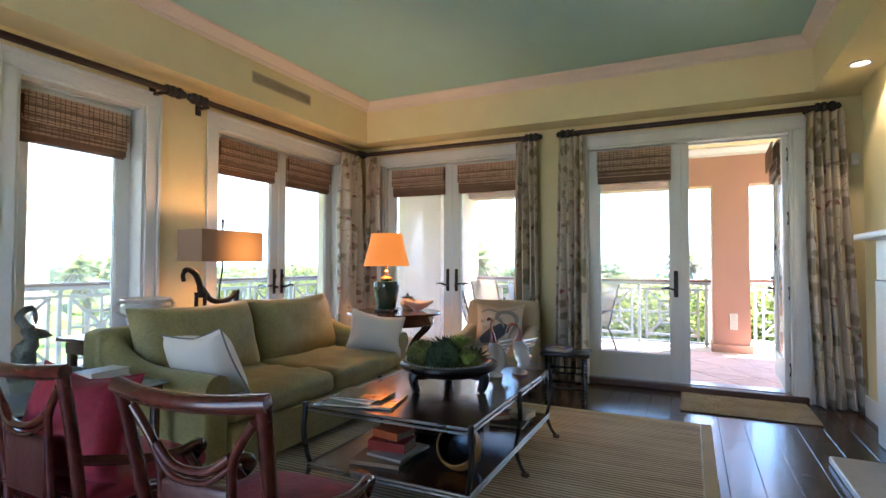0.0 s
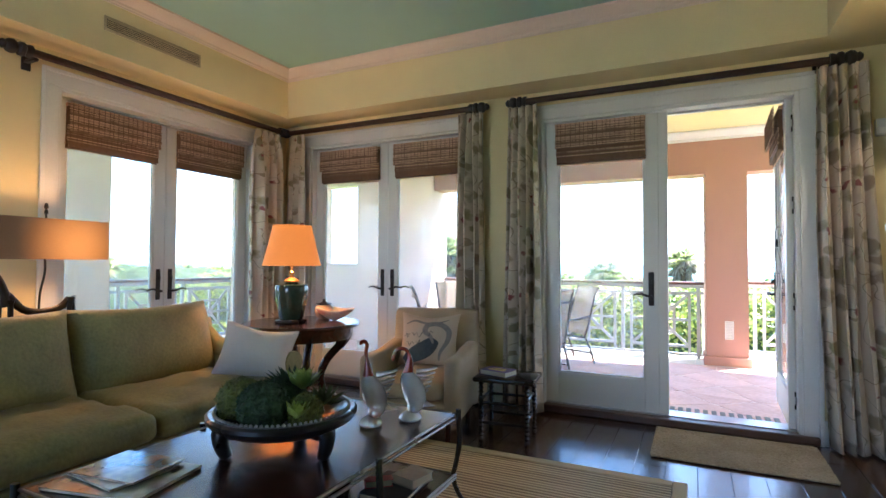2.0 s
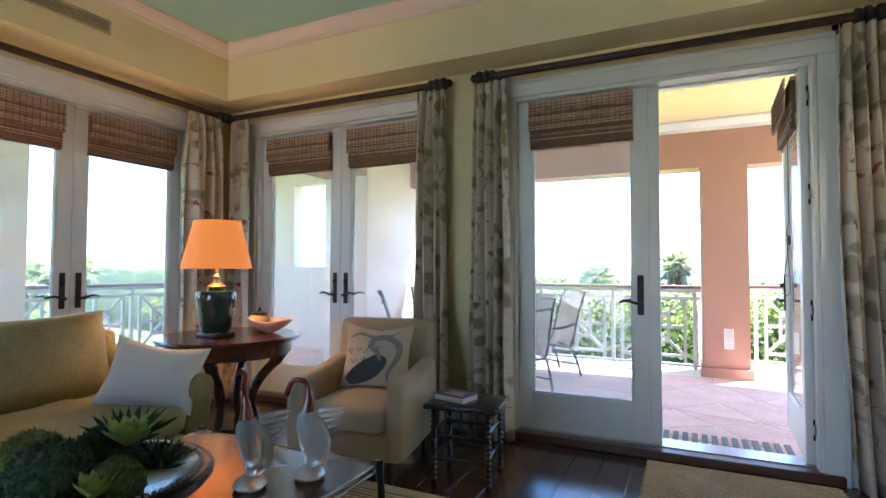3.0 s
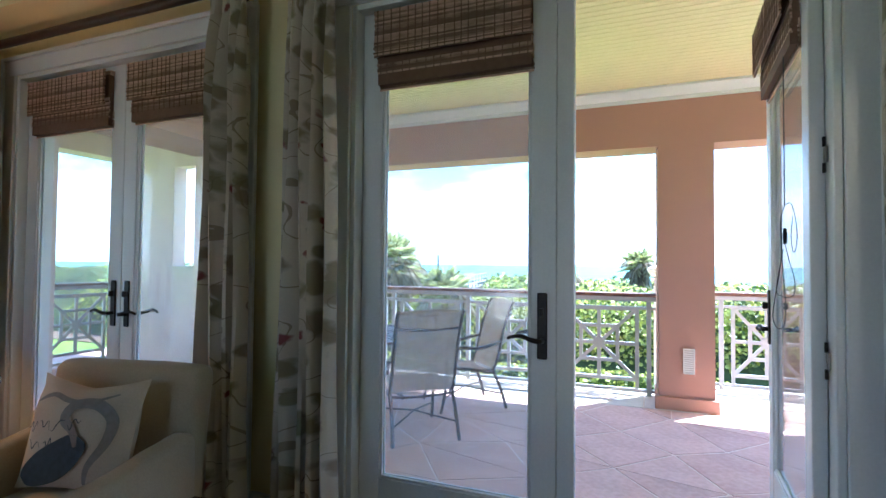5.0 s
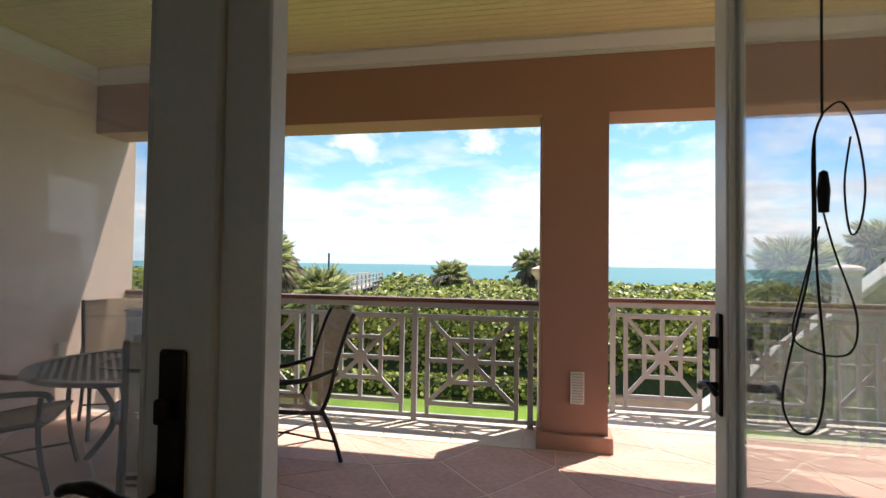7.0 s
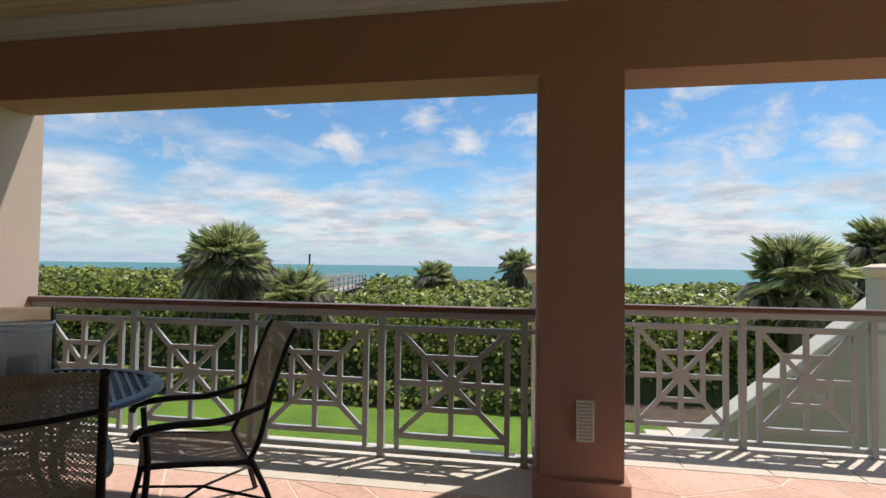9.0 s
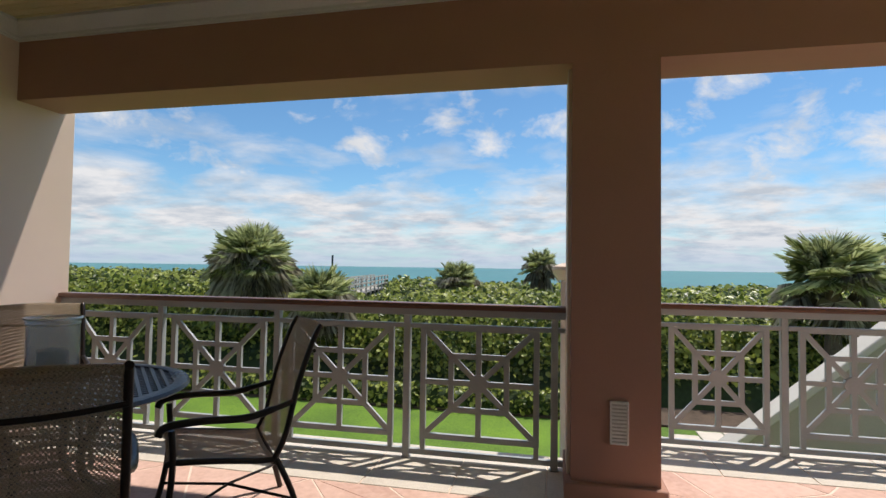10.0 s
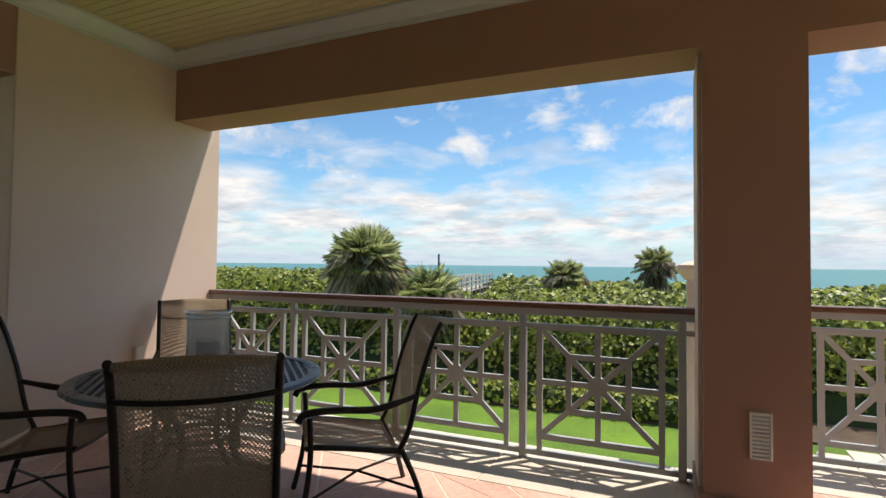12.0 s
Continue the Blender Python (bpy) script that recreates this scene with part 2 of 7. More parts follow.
def mat(name, base, rough=0.6, metal=0.0, var=0.18, scale=3.0, fine=45.0, bump=0.15, base2=None, stretch=(1, 1, 1), spec=0.5, coat=0.0, sheen=0.0, rnd=0.0, island=0.0, trans=0.0, sss=0.0, rvar=0.1):
    m = bpy.data.materials.new(name)
    m.use_nodes = True
    n, l = m.node_tree.nodes, m.node_tree.links
    b = n["Principled BSDF"]
    t = n.new("ShaderNodeTexCoord")
    mp = n.new("ShaderNodeMapping")
    mp.inputs["Scale"].default_value = stretch
    l.new(t.outputs["Object"], mp.inputs["Vector"])
    n1 = n.new("ShaderNodeTexNoise")
    n1.inputs["Scale"].default_value, n1.inputs["Detail"].default_value = scale, 5
    n2 = n.new("ShaderNodeTexNoise")
    n2.inputs["Scale"].default_value, n2.inputs["Detail"].default_value = fine, 4
    l.new(mp.outputs[0], n1.inputs["Vector"]); l.new(mp.outputs[0], n2.inputs["Vector"])
    add = n.new("ShaderNodeMath"); add.operation = 'MULTIPLY_ADD'
    add.inputs[1].default_value = 0.5
    l.new(n2.outputs["Fac"], add.inputs[0])
    half = n.new("ShaderNodeMath"); half.operation = 'MULTIPLY'; half.inputs[1].default_value = 0.5
    l.new(n1.outputs["Fac"], half.inputs[0]); l.new(half.outputs[0], add.inputs[2])
    last = add.outputs[0]
    if rnd:
        oi = n.new("ShaderNodeObjectInfo")
        r = n.new("ShaderNodeMath"); r.operation = 'MULTIPLY_ADD'; r.inputs[1].default_value = rnd
        l.new(oi.outputs["Random"], r.inputs[0]); l.new(last, r.inputs[2])
        s = n.new("ShaderNodeMath"); s.operation = 'SUBTRACT'; s.inputs[1].default_value = rnd / 2
        l.new(r.outputs[0], s.inputs[0]); last = s.outputs[0]
    if island:
        oi = n.new("ShaderNodeNewGeometry")
        r = n.new("ShaderNodeMath"); r.operation = 'MULTIPLY_ADD'; r.inputs[1].default_value = island
        l.new(oi.outputs["Random Per Island"], r.inputs[0]); l.new(last, r.inputs[2])
        s = n.new("ShaderNodeMath"); s.operation = 'SUBTRACT'; s.inputs[1].default_value = island / 2
        l.new(r.outputs[0], s.inputs[0]); last = s.outputs[0]
    cr = n.new("ShaderNodeValToRGB")
    lo = [c * (1 - var) for c in base]
    hi = list(base2) if base2 else [min(1, c * (1 + var)) for c in base]
    cr.color_ramp.elements[0].position, cr.color_ramp.elements[1].position = 0.32, 0.68
    cr.color_ramp.elements[0].color, cr.color_ramp.elements[1].color = (*lo, 1), (*hi, 1)
    l.new(last, cr.inputs["Fac"])
    l.new(cr.outputs["Color"], b.inputs["Base Color"])
    if rvar:
        rr = n.new("ShaderNodeMapRange")
        rr.inputs["To Min"].default_value, rr.inputs["To Max"].default_value = max(0.02, rough - rvar), min(1, rough + rvar)
        l.new(n1.outputs["Fac"], rr.inputs["Value"]); l.new(rr.outputs[0], b.inputs["Roughness"])
    else:
        b.inputs["Roughness"].default_value = rough
    b.inputs["Metallic"].default_value = metal
    b.inputs["Specular IOR Level"].default_value = spec
    b.inputs["Coat Weight"].default_value = coat
    b.inputs["Coat Roughness"].default_value = 0.12
    b.inputs["Sheen Weight"].default_value = sheen
    b.inputs["Transmission Weight"].default_value = trans
    b.inputs["Subsurface Weight"].default_value = sss
    if bump:
        bp = n.new("ShaderNodeBump")
        bp.inputs["Strength"].default_value, bp.inputs["Distance"].default_value = bump, 0.01
        l.new(n2.outputs["Fac"], bp.inputs["Height"]); l.new(bp.outputs[0], b.inputs["Normal"])
    return m


def nodes_of(m):
    return m.node_tree.nodes, m.node_tree.links, m.node_tree.nodes["Principled BSDF"]


def glass_mat(name, tint=(1, 1, 1), boost=1.0, veil=0.0):
    m = bpy.data.materials.new(name)
    m.use_nodes = True
    n, l = m.node_tree.nodes, m.node_tree.links
    n.remove(n["Principled BSDF"])
    tr = n.new("ShaderNodeBsdfTransparent"); tr.inputs["Color"].default_value = (*tint, 1)
    gl = n.new("ShaderNodeBsdfGlossy"); gl.inputs["Roughness"].default_value = 0.0
    fr = n.new("ShaderNodeLayerWeight"); fr.inputs["Blend"].default_value = 0.5
    p5 = n.new("ShaderNodeMath"); p5.operation = 'POWER'; p5.inputs[1].default_value = 4.0
    l.new(fr.outputs["Facing"], p5.inputs[0])
    k = n.new("ShaderNodeMath"); k.operation = 'MULTIPLY_ADD'; k.inputs[1].default_value = 0.90 * boost; k.inputs[2].default_value = 0.036 * boost
    l.new(p5.outputs[0], k.inputs[0])
    # pale translucent veil, standing in for glare and haze on the panes
    veil_bsdf = n.new("ShaderNodeBsdfTranslucent"); veil_bsdf.inputs["Color"].default_value = (0.9, 0.92, 0.93, 1)
    veiled = n.new("ShaderNodeMixShader"); veiled.inputs[0].default_value = veil
    l.new(tr.outputs[0], veiled.inputs[1]); l.new(veil_bsdf.outputs[0], veiled.inputs[2])
    mix = n.new("ShaderNodeMixShader")
    l.new(k.outputs[0], mix.inputs[0]); l.new(veiled.outputs[0], mix.inputs[1]); l.new(gl.outputs[0], mix.inputs[2])
    l.new(mix.outputs[0], n["Material Output"].inputs["Surface"])
    return m


def glow_mat(name, color, strength, base=(0.8, 0.7, 0.55)):
    m = mat(name, base, 0.8, var=0.08, bump=0.1, fine=120)
    b = m.node_tree.nodes["Principled BSDF"]
    b.inputs["Emission Color"].default_value = (*color, 1)
    b.inputs["Emission Strength"].default_value = strength
    return m


M_YELLOW = mat("yellow wall paint", (0.77, 0.65, 0.36), 0.6, var=0.05, fine=180, bump=0.05)
M_WHITE = mat("white painted trim", (0.74, 0.73, 0.70), 0.38, var=0.05, fine=90, bump=0.04)
M_CROWN = mat("blush crown paint", (0.74, 0.62, 0.52), 0.5, var=0.05, fine=90, bump=0.04)
M_AQUA = mat("aqua ceiling paint", (0.36, 0.58, 0.50), 0.55, var=0.05, fine=120, bump=0.04)
M_PLANK = mat("dark walnut plank", (0.045, 0.020, 0.012), 0.22, var=0.45, scale=2.5, fine=30, bump=0.12, base2=(0.085, 0.038, 0.022), stretch=(9, 0.8, 9), rnd=0.35, coat=0.3)
M_SUBFLOOR = mat("dark joint filler", (0.012, 0.008, 0.006), 0.8)
M_DARKWOOD = mat("dark mahogany", (0.040, 0.012, 0.008), 0.22, var=0.5, scale=4, fine=40, bump=0.08, base2=(0.085, 0.028, 0.016), stretch=(1, 7, 7), coat=0.4)
M_BLACKWOOD = mat("black lacquered wood", (0.012, 0.010, 0.010), 0.28, var=0.3, bump=0.08, coat=0.3)
M_BRONZE = mat("dark bronze", (0.025, 0.020, 0.017), 0.42, metal=0.7, var=0.3, fine=80, bump=0.1)
# same stucco as M_STUCCO, lightened for the light on the pier
M_PIER = mat("lightened salmon stucco", (0.80, 0.62, 0.52), 0.9, var=0.07, scale=1.2, fine=220, bump=0.25)
# beam and column: darkened for their shade on the house side
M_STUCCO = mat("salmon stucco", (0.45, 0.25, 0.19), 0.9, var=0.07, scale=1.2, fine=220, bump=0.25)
M_CREAM = mat("cream stucco", (0.74, 0.60, 0.50), 0.9, var=0.07, scale=1.2, fine=220, bump=0.25)
M_BEAD = mat("yellow beadboard paint", (0.72, 0.62, 0.33), 0.5, var=0.05, fine=60, bump=0.04)
M_STONE = mat("pale coral stone", (0.62, 0.55, 0.47), 0.8, var=0.16, scale=4, fine=90, bump=0.3)
M_TILE = mat("rose flagstone", (0.60, 0.36, 0.285), 0.78, var=0.12, scale=3, fine=22, bump=0.25, base2=(0.71, 0.475, 0.39), rnd=0.16)
M_GROUT = mat("pale mortar joint", (0.78, 0.62, 0.52), 0.9, var=0.1, fine=150, bump=0.3)
M_RAIL = mat("grey painted aluminium", (0.42, 0.43, 0.43), 0.36, metal=0.0, var=0.06, fine=90, bump=0.05)
M_CAPWOOD = mat("brown wooden handrail", (0.16, 0.075, 0.045), 0.35, var=0.3, scale=3, fine=35, bump=0.12, stretch=(0.6, 9, 9), coat=0.2)
M_GLASS = glass_mat("window glass", (0.86, 0.88, 0.88), veil=0.07)

# ---- the large structure ----
# living room: walls at x = -4.6 and y = 6.4; terrace beyond, floor lower by 0.13
XL, YF, XR, ZB = -4.6, 6.40, 0.97, -0.13
OPEN_A = (3.94, 5.96)
OPEN_W = (2.27, 3.21)
OPEN_B = (-4.22, -2.21)
OPEN_C = (-1.51, 0.485)
TOP = 2.665


def slab(name, x0, x1, y0, y1, z0, z1, material, label, category):
    return tagged(part(name, boxed(x0, x1, y0, y1, z0, z1), material, smooth=False), label, category, kind="structure")


def wall_with(name, axis, a0, a1, t0, t1, z1, openings, material, label, z0=-0.2):
    """A wall along x or y from a0 to a1, between t0 and t1 across, with openings (a, b, bottom, top)."""
    bm = bmesh.new()

    def put(a, b, lo, hi):
        if axis == "x":
            box(bm, a, b, t0, t1, lo, hi)
        else:
            box(bm, t0, t1, a, b, lo, hi)
    pos = a0
    for a, b, lo, hi in openings:
        put(pos, a, z0, z1)
        put(a, b, hi, z1)
        if lo > z0:
            put(a, b, z0, lo)
        pos = b
    put(pos, a1, z0, z1)
    return tagged(part(name, bm, material, smooth=False), label, "wall", kind="structure")


wall_with("wall_north", "x", XL - 0.35, 3.2, YF, YF + 0.24, 3.6, [(OPEN_B[0], OPEN_B[1], 0.06, TOP), (OPEN_C[0], OPEN_C[1], 0.06, TOP)], M_YELLOW, "pale yellow painted wall with two pairs of glazed doors")
wall_with("wall_west", "y", -3.2, YF, XL - 0.35, XL, 3.6, [(OPEN_W[0], OPEN_W[1], 0.06, TOP), (OPEN_A[0], OPEN_A[1], 0.06, TOP)], M_YELLOW, "pale yellow painted wall with glazed doors")
slab("wall_east", XR, XR + 0.3, -3.2, 6.12, -0.2, 2.93, M_YELLOW, "plain pale yellow painted wall", "wall")
slab("wall_east_return", XR + 0.14, XR + 0.3, 6.12, YF, -0.2, 2.93, M_YELLOW, "narrow yellow wall return beside the doors", "wall")
# unseen opening and pale floor outside, added to light the room from behind
wall_with("wall_south", "x", XL, XR, -1.3, -1.0, 3.43, [(-3.3, -1.5, 0.06, TOP)], M_WHITE, "plain white painted wall, opening added to let in light")
slab("added_bounce_floor", -14.0, 9.0, -22.0, -1.31, ZB - 0.2, ZB, M_STONE, "unseen pale stone floor added to bounce light indoors", "floor")
# outer faces of the house
wall_with("facade_north", "x", XL - 0.39, 5.2, YF + 0.24, YF + 0.28, 3.45, [(OPEN_B[0], OPEN_B[1], ZB + 0.02, TOP), (OPEN_C[0], OPEN_C[1], ZB + 0.02, TOP)], M_CREAM, "cream stucco outer wall of the house")
wall_with("facade_west", "y", -3.2, YF + 0.24, XL - 0.39, XL - 0.35, 3.45, [(OPEN_W[0], OPEN_W[1], ZB + 0.02, TOP), (OPEN_A[0], OPEN_A[1], ZB + 0.02, TOP)], M_CREAM, "cream stucco outer wall of the house")
# tray ceiling: lower border, upright band, raised aqua field
ZS, ZC = 2.93, 3.44
BX, BY, BXR = -4.29, 6.08, 0.61
bm = bmesh.new()
box(bm, XL, XR + 0.3, BY, YF, ZS, 3.6)
box(bm, XL, BX, -3.2, BY, ZS, 3.6)
box(bm, BXR, XR + 0.3, -3.2, BY, ZS, 3.6)
tagged(part("ceiling_border", bm, M_YELLOW, smooth=False), "yellow dropped border round the tray ceiling", "ceiling", kind="structure")
slab("ceiling", BX, BXR, -3.2, BY, ZC, 3.6, M_AQUA, "aqua painted raised tray ceiling", "ceiling")


def crown_run(bm, p0, p1, inward, zt, h=0.11, w=0.11):
    """A moulding from p0 to p1 under height zt, its back against a wall, swelling towards inward."""
    p0, p1, q = Vector(p0), Vector(p1), Vector(inward)
    prof = [(0.0, 0.0), (w, 0.0), (w, -0.18 * h), (0.86 * w, -0.26 * h), (0.72 * w, -0.45 * h), (0.45 * w, -0.62 * h), (0.22 * w, -0.72 * h), (0.20 * w, -0.86 * h), (0.10 * w, -0.9 * h), (0.10 * w, -h), (0.0, -h)]
    d = (p1 - p0).normalized()
    rows = []
    for p, k in ((p0, 1), (p1, -1)):
        rows.append([bm.verts.new((p.x + q.x * a + d.x * a * k, p.y + q.y * a + d.y * a * k, zt + b)) for a, b in prof])
    for i in range(len(prof) - 1):
        bm.faces.new((rows[0][i], rows[1][i], rows[1][i + 1], rows[0][i + 1]))


bm = bmesh.new()
crown_run(bm, (BX, BY, 0), (BXR, BY, 0), (0, -1, 0), ZC)
crown_run(bm, (BX, -3.2, 0), (BX, BY, 0), (1, 0, 0), ZC)
crown_run(bm, (BXR, BY, 0), (BXR, -3.2, 0), (-1, 0, 0), ZC)
tagged(part("trim_crown", bm, M_CROWN), "blush painted crown moulding under the aqua ceiling", "moulding", kind="structure")

# skirting boards
bm = bmesh.new()
for a, b in ((XL, OPEN_B[0] - 0.12), (OPEN_B[1] + 0.12, OPEN_C[0] - 0.12), (OPEN_C[1] + 0.12, XR + 0.14)):
    box(bm, a, b, YF - 0.022, YF, 0, 0.19, 0.006)
for a, b in ((-3.2, OPEN_W[0] - 0.12), (OPEN_W[1] + 0.12, OPEN_A[0] - 0.12), (OPEN_A[1] + 0.12, YF - 0.03)):
    box(bm, XL, XL + 0.022, a, b, 0, 0.19, 0.006)
box(bm, XR - 0.022, XR, -3.2, 6.12, 0, 0.19, 0.006)
tagged(part("baseboard", bm, M_WHITE), "white painted tall skirting board", "baseboard", kind="structure")

# ---- glazed doors ----


def casing(name, axis, a, b, t, out, z0=0.0):
    """Door surround of flat boards with a raised outer fillet, and the deep jamb lining."""
    ob = thing(name, "white painted moulded surround of glazed doors", "door frame", kind="structure")

    def piece(pn, a0, a1, d0, d1, lo, hi, bev=0.004):
        lo_t, hi_t = sorted((t + out * d0, t + out * d1))
        bm = boxed(a0, a1, lo_t, hi_t, lo, hi, bev) if axis == "x" else boxed(lo_t, hi_t, a0, a1, lo, hi, bev)
        part(pn, bm, M_WHITE, ob)
    w = 0.115
    for s, e in ((a - w, a), (b, b + w)):
        piece("casing_board", s, e, 0, -0.022, z0, TOP)
    piece("casing_board", a - w, b + w, 0, -0.022, TOP, TOP + w)
    for s, e in ((a - w - 0.012, a - w + 0.018), (b + w - 0.018, b + w + 0.012)):
        piece("fillet", s, e, -0.022, -0.040, z0, TOP + w + 0.012)
    piece("fillet", a - w + 0.018, b + w - 0.018, -0.022, -0.040, TOP + w - 0.018, TOP + w + 0.012)
    # jamb lining through the wall
    for s, e in ((a - 0.001, a + 0.028), (b - 0.028, b + 0.001)):
        piece("jamb", s, e, -0.004, 0.235, 0.06, TOP)
    piece("head", a + 0.028, b - 0.028, -0.004, 0.235, TOP - 0.028, TOP + 0.001)
    piece("stop", a + 0.028, b - 0.028, 0.118, 0.15, TOP - 0.045, TOP - 0.028)
    return ob


casing("door_1", "x", OPEN_C[0], OPEN_C[1], YF, 1)
casing("door_2", "x", OPEN_B[0], OPEN_B[1], YF, 1)
casing("door_3", "y", OPEN_A[0], OPEN_A[1], XL, -1)
casing("window_1", "y", OPEN_W[0], OPEN_W[1], XL, -1)
M_SILLWOOD = mat("worn brown sill wood", (0.10, 0.052, 0.034), 0.4, var=0.3, scale=5, fine=50, bump=0.15, stretch=(0.6, 8, 8))
M_ALU = mat("grey aluminium threshold", (0.42, 0.42, 0.42), 0.32, metal=0.8, var=0.1)
for nm, (a, b) in (("trim_sill", OPEN_C), ("trim_sill_corner", OPEN_B)):
    ob = thing(nm, "brown wooden door sill with grey metal threshold", "sill", kind="structure")
    part("wood_sill", boxed(a - 0.1, b + 0.1, YF - 0.05, YF + 0.05, 0.002, 0.064, 0.008), M_SILLWOOD, ob)
    part("threshold", boxed(a + 0.03, b - 0.03, YF + 0.052, YF + 0.24, 0.058, 0.072, 0.003), M_ALU, ob)
ob = thing("trim_sill_west", "brown wooden door sill", "sill", kind="structure")
part("wood_sill", boxed(XL - 0.05, XL + 0.05, OPEN_A[0] - 0.1, OPEN_A[1] + 0.1, 0.002, 0.064, 0.008), M_SILLWOOD, ob)
part("threshold", boxed(XL - 0.24, XL - 0.052, OPEN_A[0] + 0.03, OPEN_A[1] - 0.03, 0.058, 0.072, 0.003), M_ALU, ob)

LEAF_H, LEAF_T = 2.565, 0.05


def leaf(name, width, m, hinge_left, label, handle=True):
    """A glazed leaf: x from 0 to width, room side at y = 0, outside at y = LEAF_T."""
    ob = thing(name, label, "door", m)
    st, tr, br = 0.112, 0.12, 0.27
    z0 = 0.0
    bm = bmesh.new()
    box(bm, 0, st, 0, LEAF_T, z0, LEAF_H, 0.004)
    part("stile", bm, M_WHITE, ob)
    part("stile", boxed(width - st, width, 0, LEAF_T, z0, LEAF_H, 0.004), M_WHITE, ob)
    part("top_rail", boxed(st, width - st, 0.002, LEAF_T - 0.002, LEAF_H - tr, LEAF_H, 0.003), M_WHITE, ob)
    part("bottom_rail", boxed(st, width - st, 0.002, LEAF_T - 0.002, z0, br, 0.003), M_WHITE, ob)
    bm = bmesh.new()
    for x0, x1, a, b in ((st, st + 0.014, br, LEAF_H - tr), (width - st - 0.014, width - st, br, LEAF_H - tr), (st + 0.014, width - st - 0.014, br, br + 0.014), (st + 0.014, width - st - 0.014, LEAF_H - tr - 0.014, LEAF_H - tr)):
        box(bm, x0, x1, 0.006, 0.020, a, b, 0.003)
        box(bm, x0, x1, 0.030, 0.044, a, b, 0.003)
    part("glazing_bead", bm, M_WHITE, ob)
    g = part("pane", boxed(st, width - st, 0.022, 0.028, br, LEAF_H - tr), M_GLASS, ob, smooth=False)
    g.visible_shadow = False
    if handle:
        hx = width - 0.06 if hinge_left else 0.06
        way = -1 if hinge_left else 1
        for s, y in ((-1, 0.0), (1, LEAF_T)):
            hp = part("handle_plate", boxed(hx - 0.022, hx + 0.022, *sorted((y, y + s * 0.010)), 0.905, 1.19, 0.004), M_BRONZE, ob, "dark bronze handle plate")
            bm = bmesh.new()
            yy = y + s * 0.008
            tube(bm, [(hx, yy, 0.985), (hx, yy + s * 0.05, 0.985)], 0.012, 8)
            tube(bm, curve_pts([(hx, yy + s * 0.045, 0.985), (hx + way * 0.035, yy + s * 0.052, 0.992), (hx + way * 0.08, yy + s * 0.05, 1.006), (hx + way * 0.125, yy + s * 0.045, 1.0), (hx + way * 0.14, yy + s * 0.04, 0.992)], 4), [0.011] * 5 + [0.010] * 5 + [0.008] * 7, 8)
            part("lever", bm, M_BRONZE, hp)
            part("thumb_turn", boxed(hx - 0.008, hx + 0.008, *sorted((y + s * 0.009, y + s * 0.035)), 1.09, 1.125, 0.003), M_BRONZE, hp)
    return ob


W1 = (OPEN_C[1] - OPEN_C[0]) / 2 - 0.03
ZL = 0.076
LY = YF + 0.062
leaf_label = "white painted glazed door leaf, closed, with dark bronze handle"
leaf("door_leaf", W1, at(OPEN_C[0] + 0.03, LY, ZL), True, "white painted glazed door leaf, shut, beside the open one")
part_c = thing("astragal", "white painted meeting strip on the shut door leaf", "trim", kind="structure")
part("strip", boxed(-0.515, -0.440, LY + 0.012, LY + 0.062, ZL, ZL + LEAF_H, 0.004), M_WHITE, part_c)
# the open leaf stands square to the wall, outside
OPEN_TURN = -92
open_leaf = leaf("door_leaf", W1, at(OPEN_C[1] - 0.03, YF + 0.20, ZL, 180 + OPEN_TURN), True, "white painted glazed door leaf, swung wide open outwards")
WB = (OPEN_B[1] - OPEN_B[0]) / 2 - 0.03
leaf("door_leaf", WB, at(OPEN_B[0] + 0.03, LY, ZL), True, leaf_label)
leaf("door_leaf", WB, at(OPEN_B[0] + 0.032 + WB, LY, ZL), False, leaf_label)
WA = (OPEN_A[1] - OPEN_A[0]) / 2 - 0.03
LX = XL - 0.145
leaf("door_leaf", WA, at(LX, OPEN_A[0] + 0.03, ZL, 90), True, leaf_label)
leaf("door_leaf", WA, at(LX, OPEN_A[0] + 0.032 + WA, ZL, 90), False, leaf_label)
leaf("window_leaf", OPEN_W[1] - OPEN_W[0] - 0.06, at(LX, OPEN_W[0] + 0.03, ZL, 90), True, "white painted tall fixed glazed panel", handle=False)

# ---- terrace ----
PX0, PX1, PY0, PY1 = -5.36, -4.58, 8.94, 10.80      # pier at the corner
CX0, CX1, CY0, CY1 = -0.088, 0.452, 10.26, 10.80     # column between the two bays
ZBEAM, ZCE = 2.68, 3.31
RY = 10.75
bm = bmesh.new()
box(bm, -9.0, 5.2, YF + 0.28, 11.0, ZB - 0.35, ZB - 0.003)
box(bm, CX1 + 0.05, 5.2, 11.0, 11.76, ZB - 0.35, ZB - 0.004)
box(bm, -9.0, XL - 0.39, -3.2, YF + 0.28, ZB - 0.35, ZB - 0.004)
tagged(part("terrace_floor", bm, M_GROUT, smooth=False), "rose flagstone terrace floor with pale joints", "floor", kind="structure")
bm = bmesh.new()
box(bm, PX1, 5.2, CY0, 10.66, ZBEAM, 3.5)
box(bm, PX0, PX1, YF + 0.28, PY0, ZBEAM, 3.5)
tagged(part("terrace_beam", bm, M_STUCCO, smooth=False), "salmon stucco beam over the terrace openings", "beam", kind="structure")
tagged(part("corner_pier", boxed(PX0, PX1, PY0, PY1, ZB - 0.01, 3.5, 0.008), M_PIER), "broad salmon stucco corner pier, lightened for the light it catches", "pier", kind="structure")
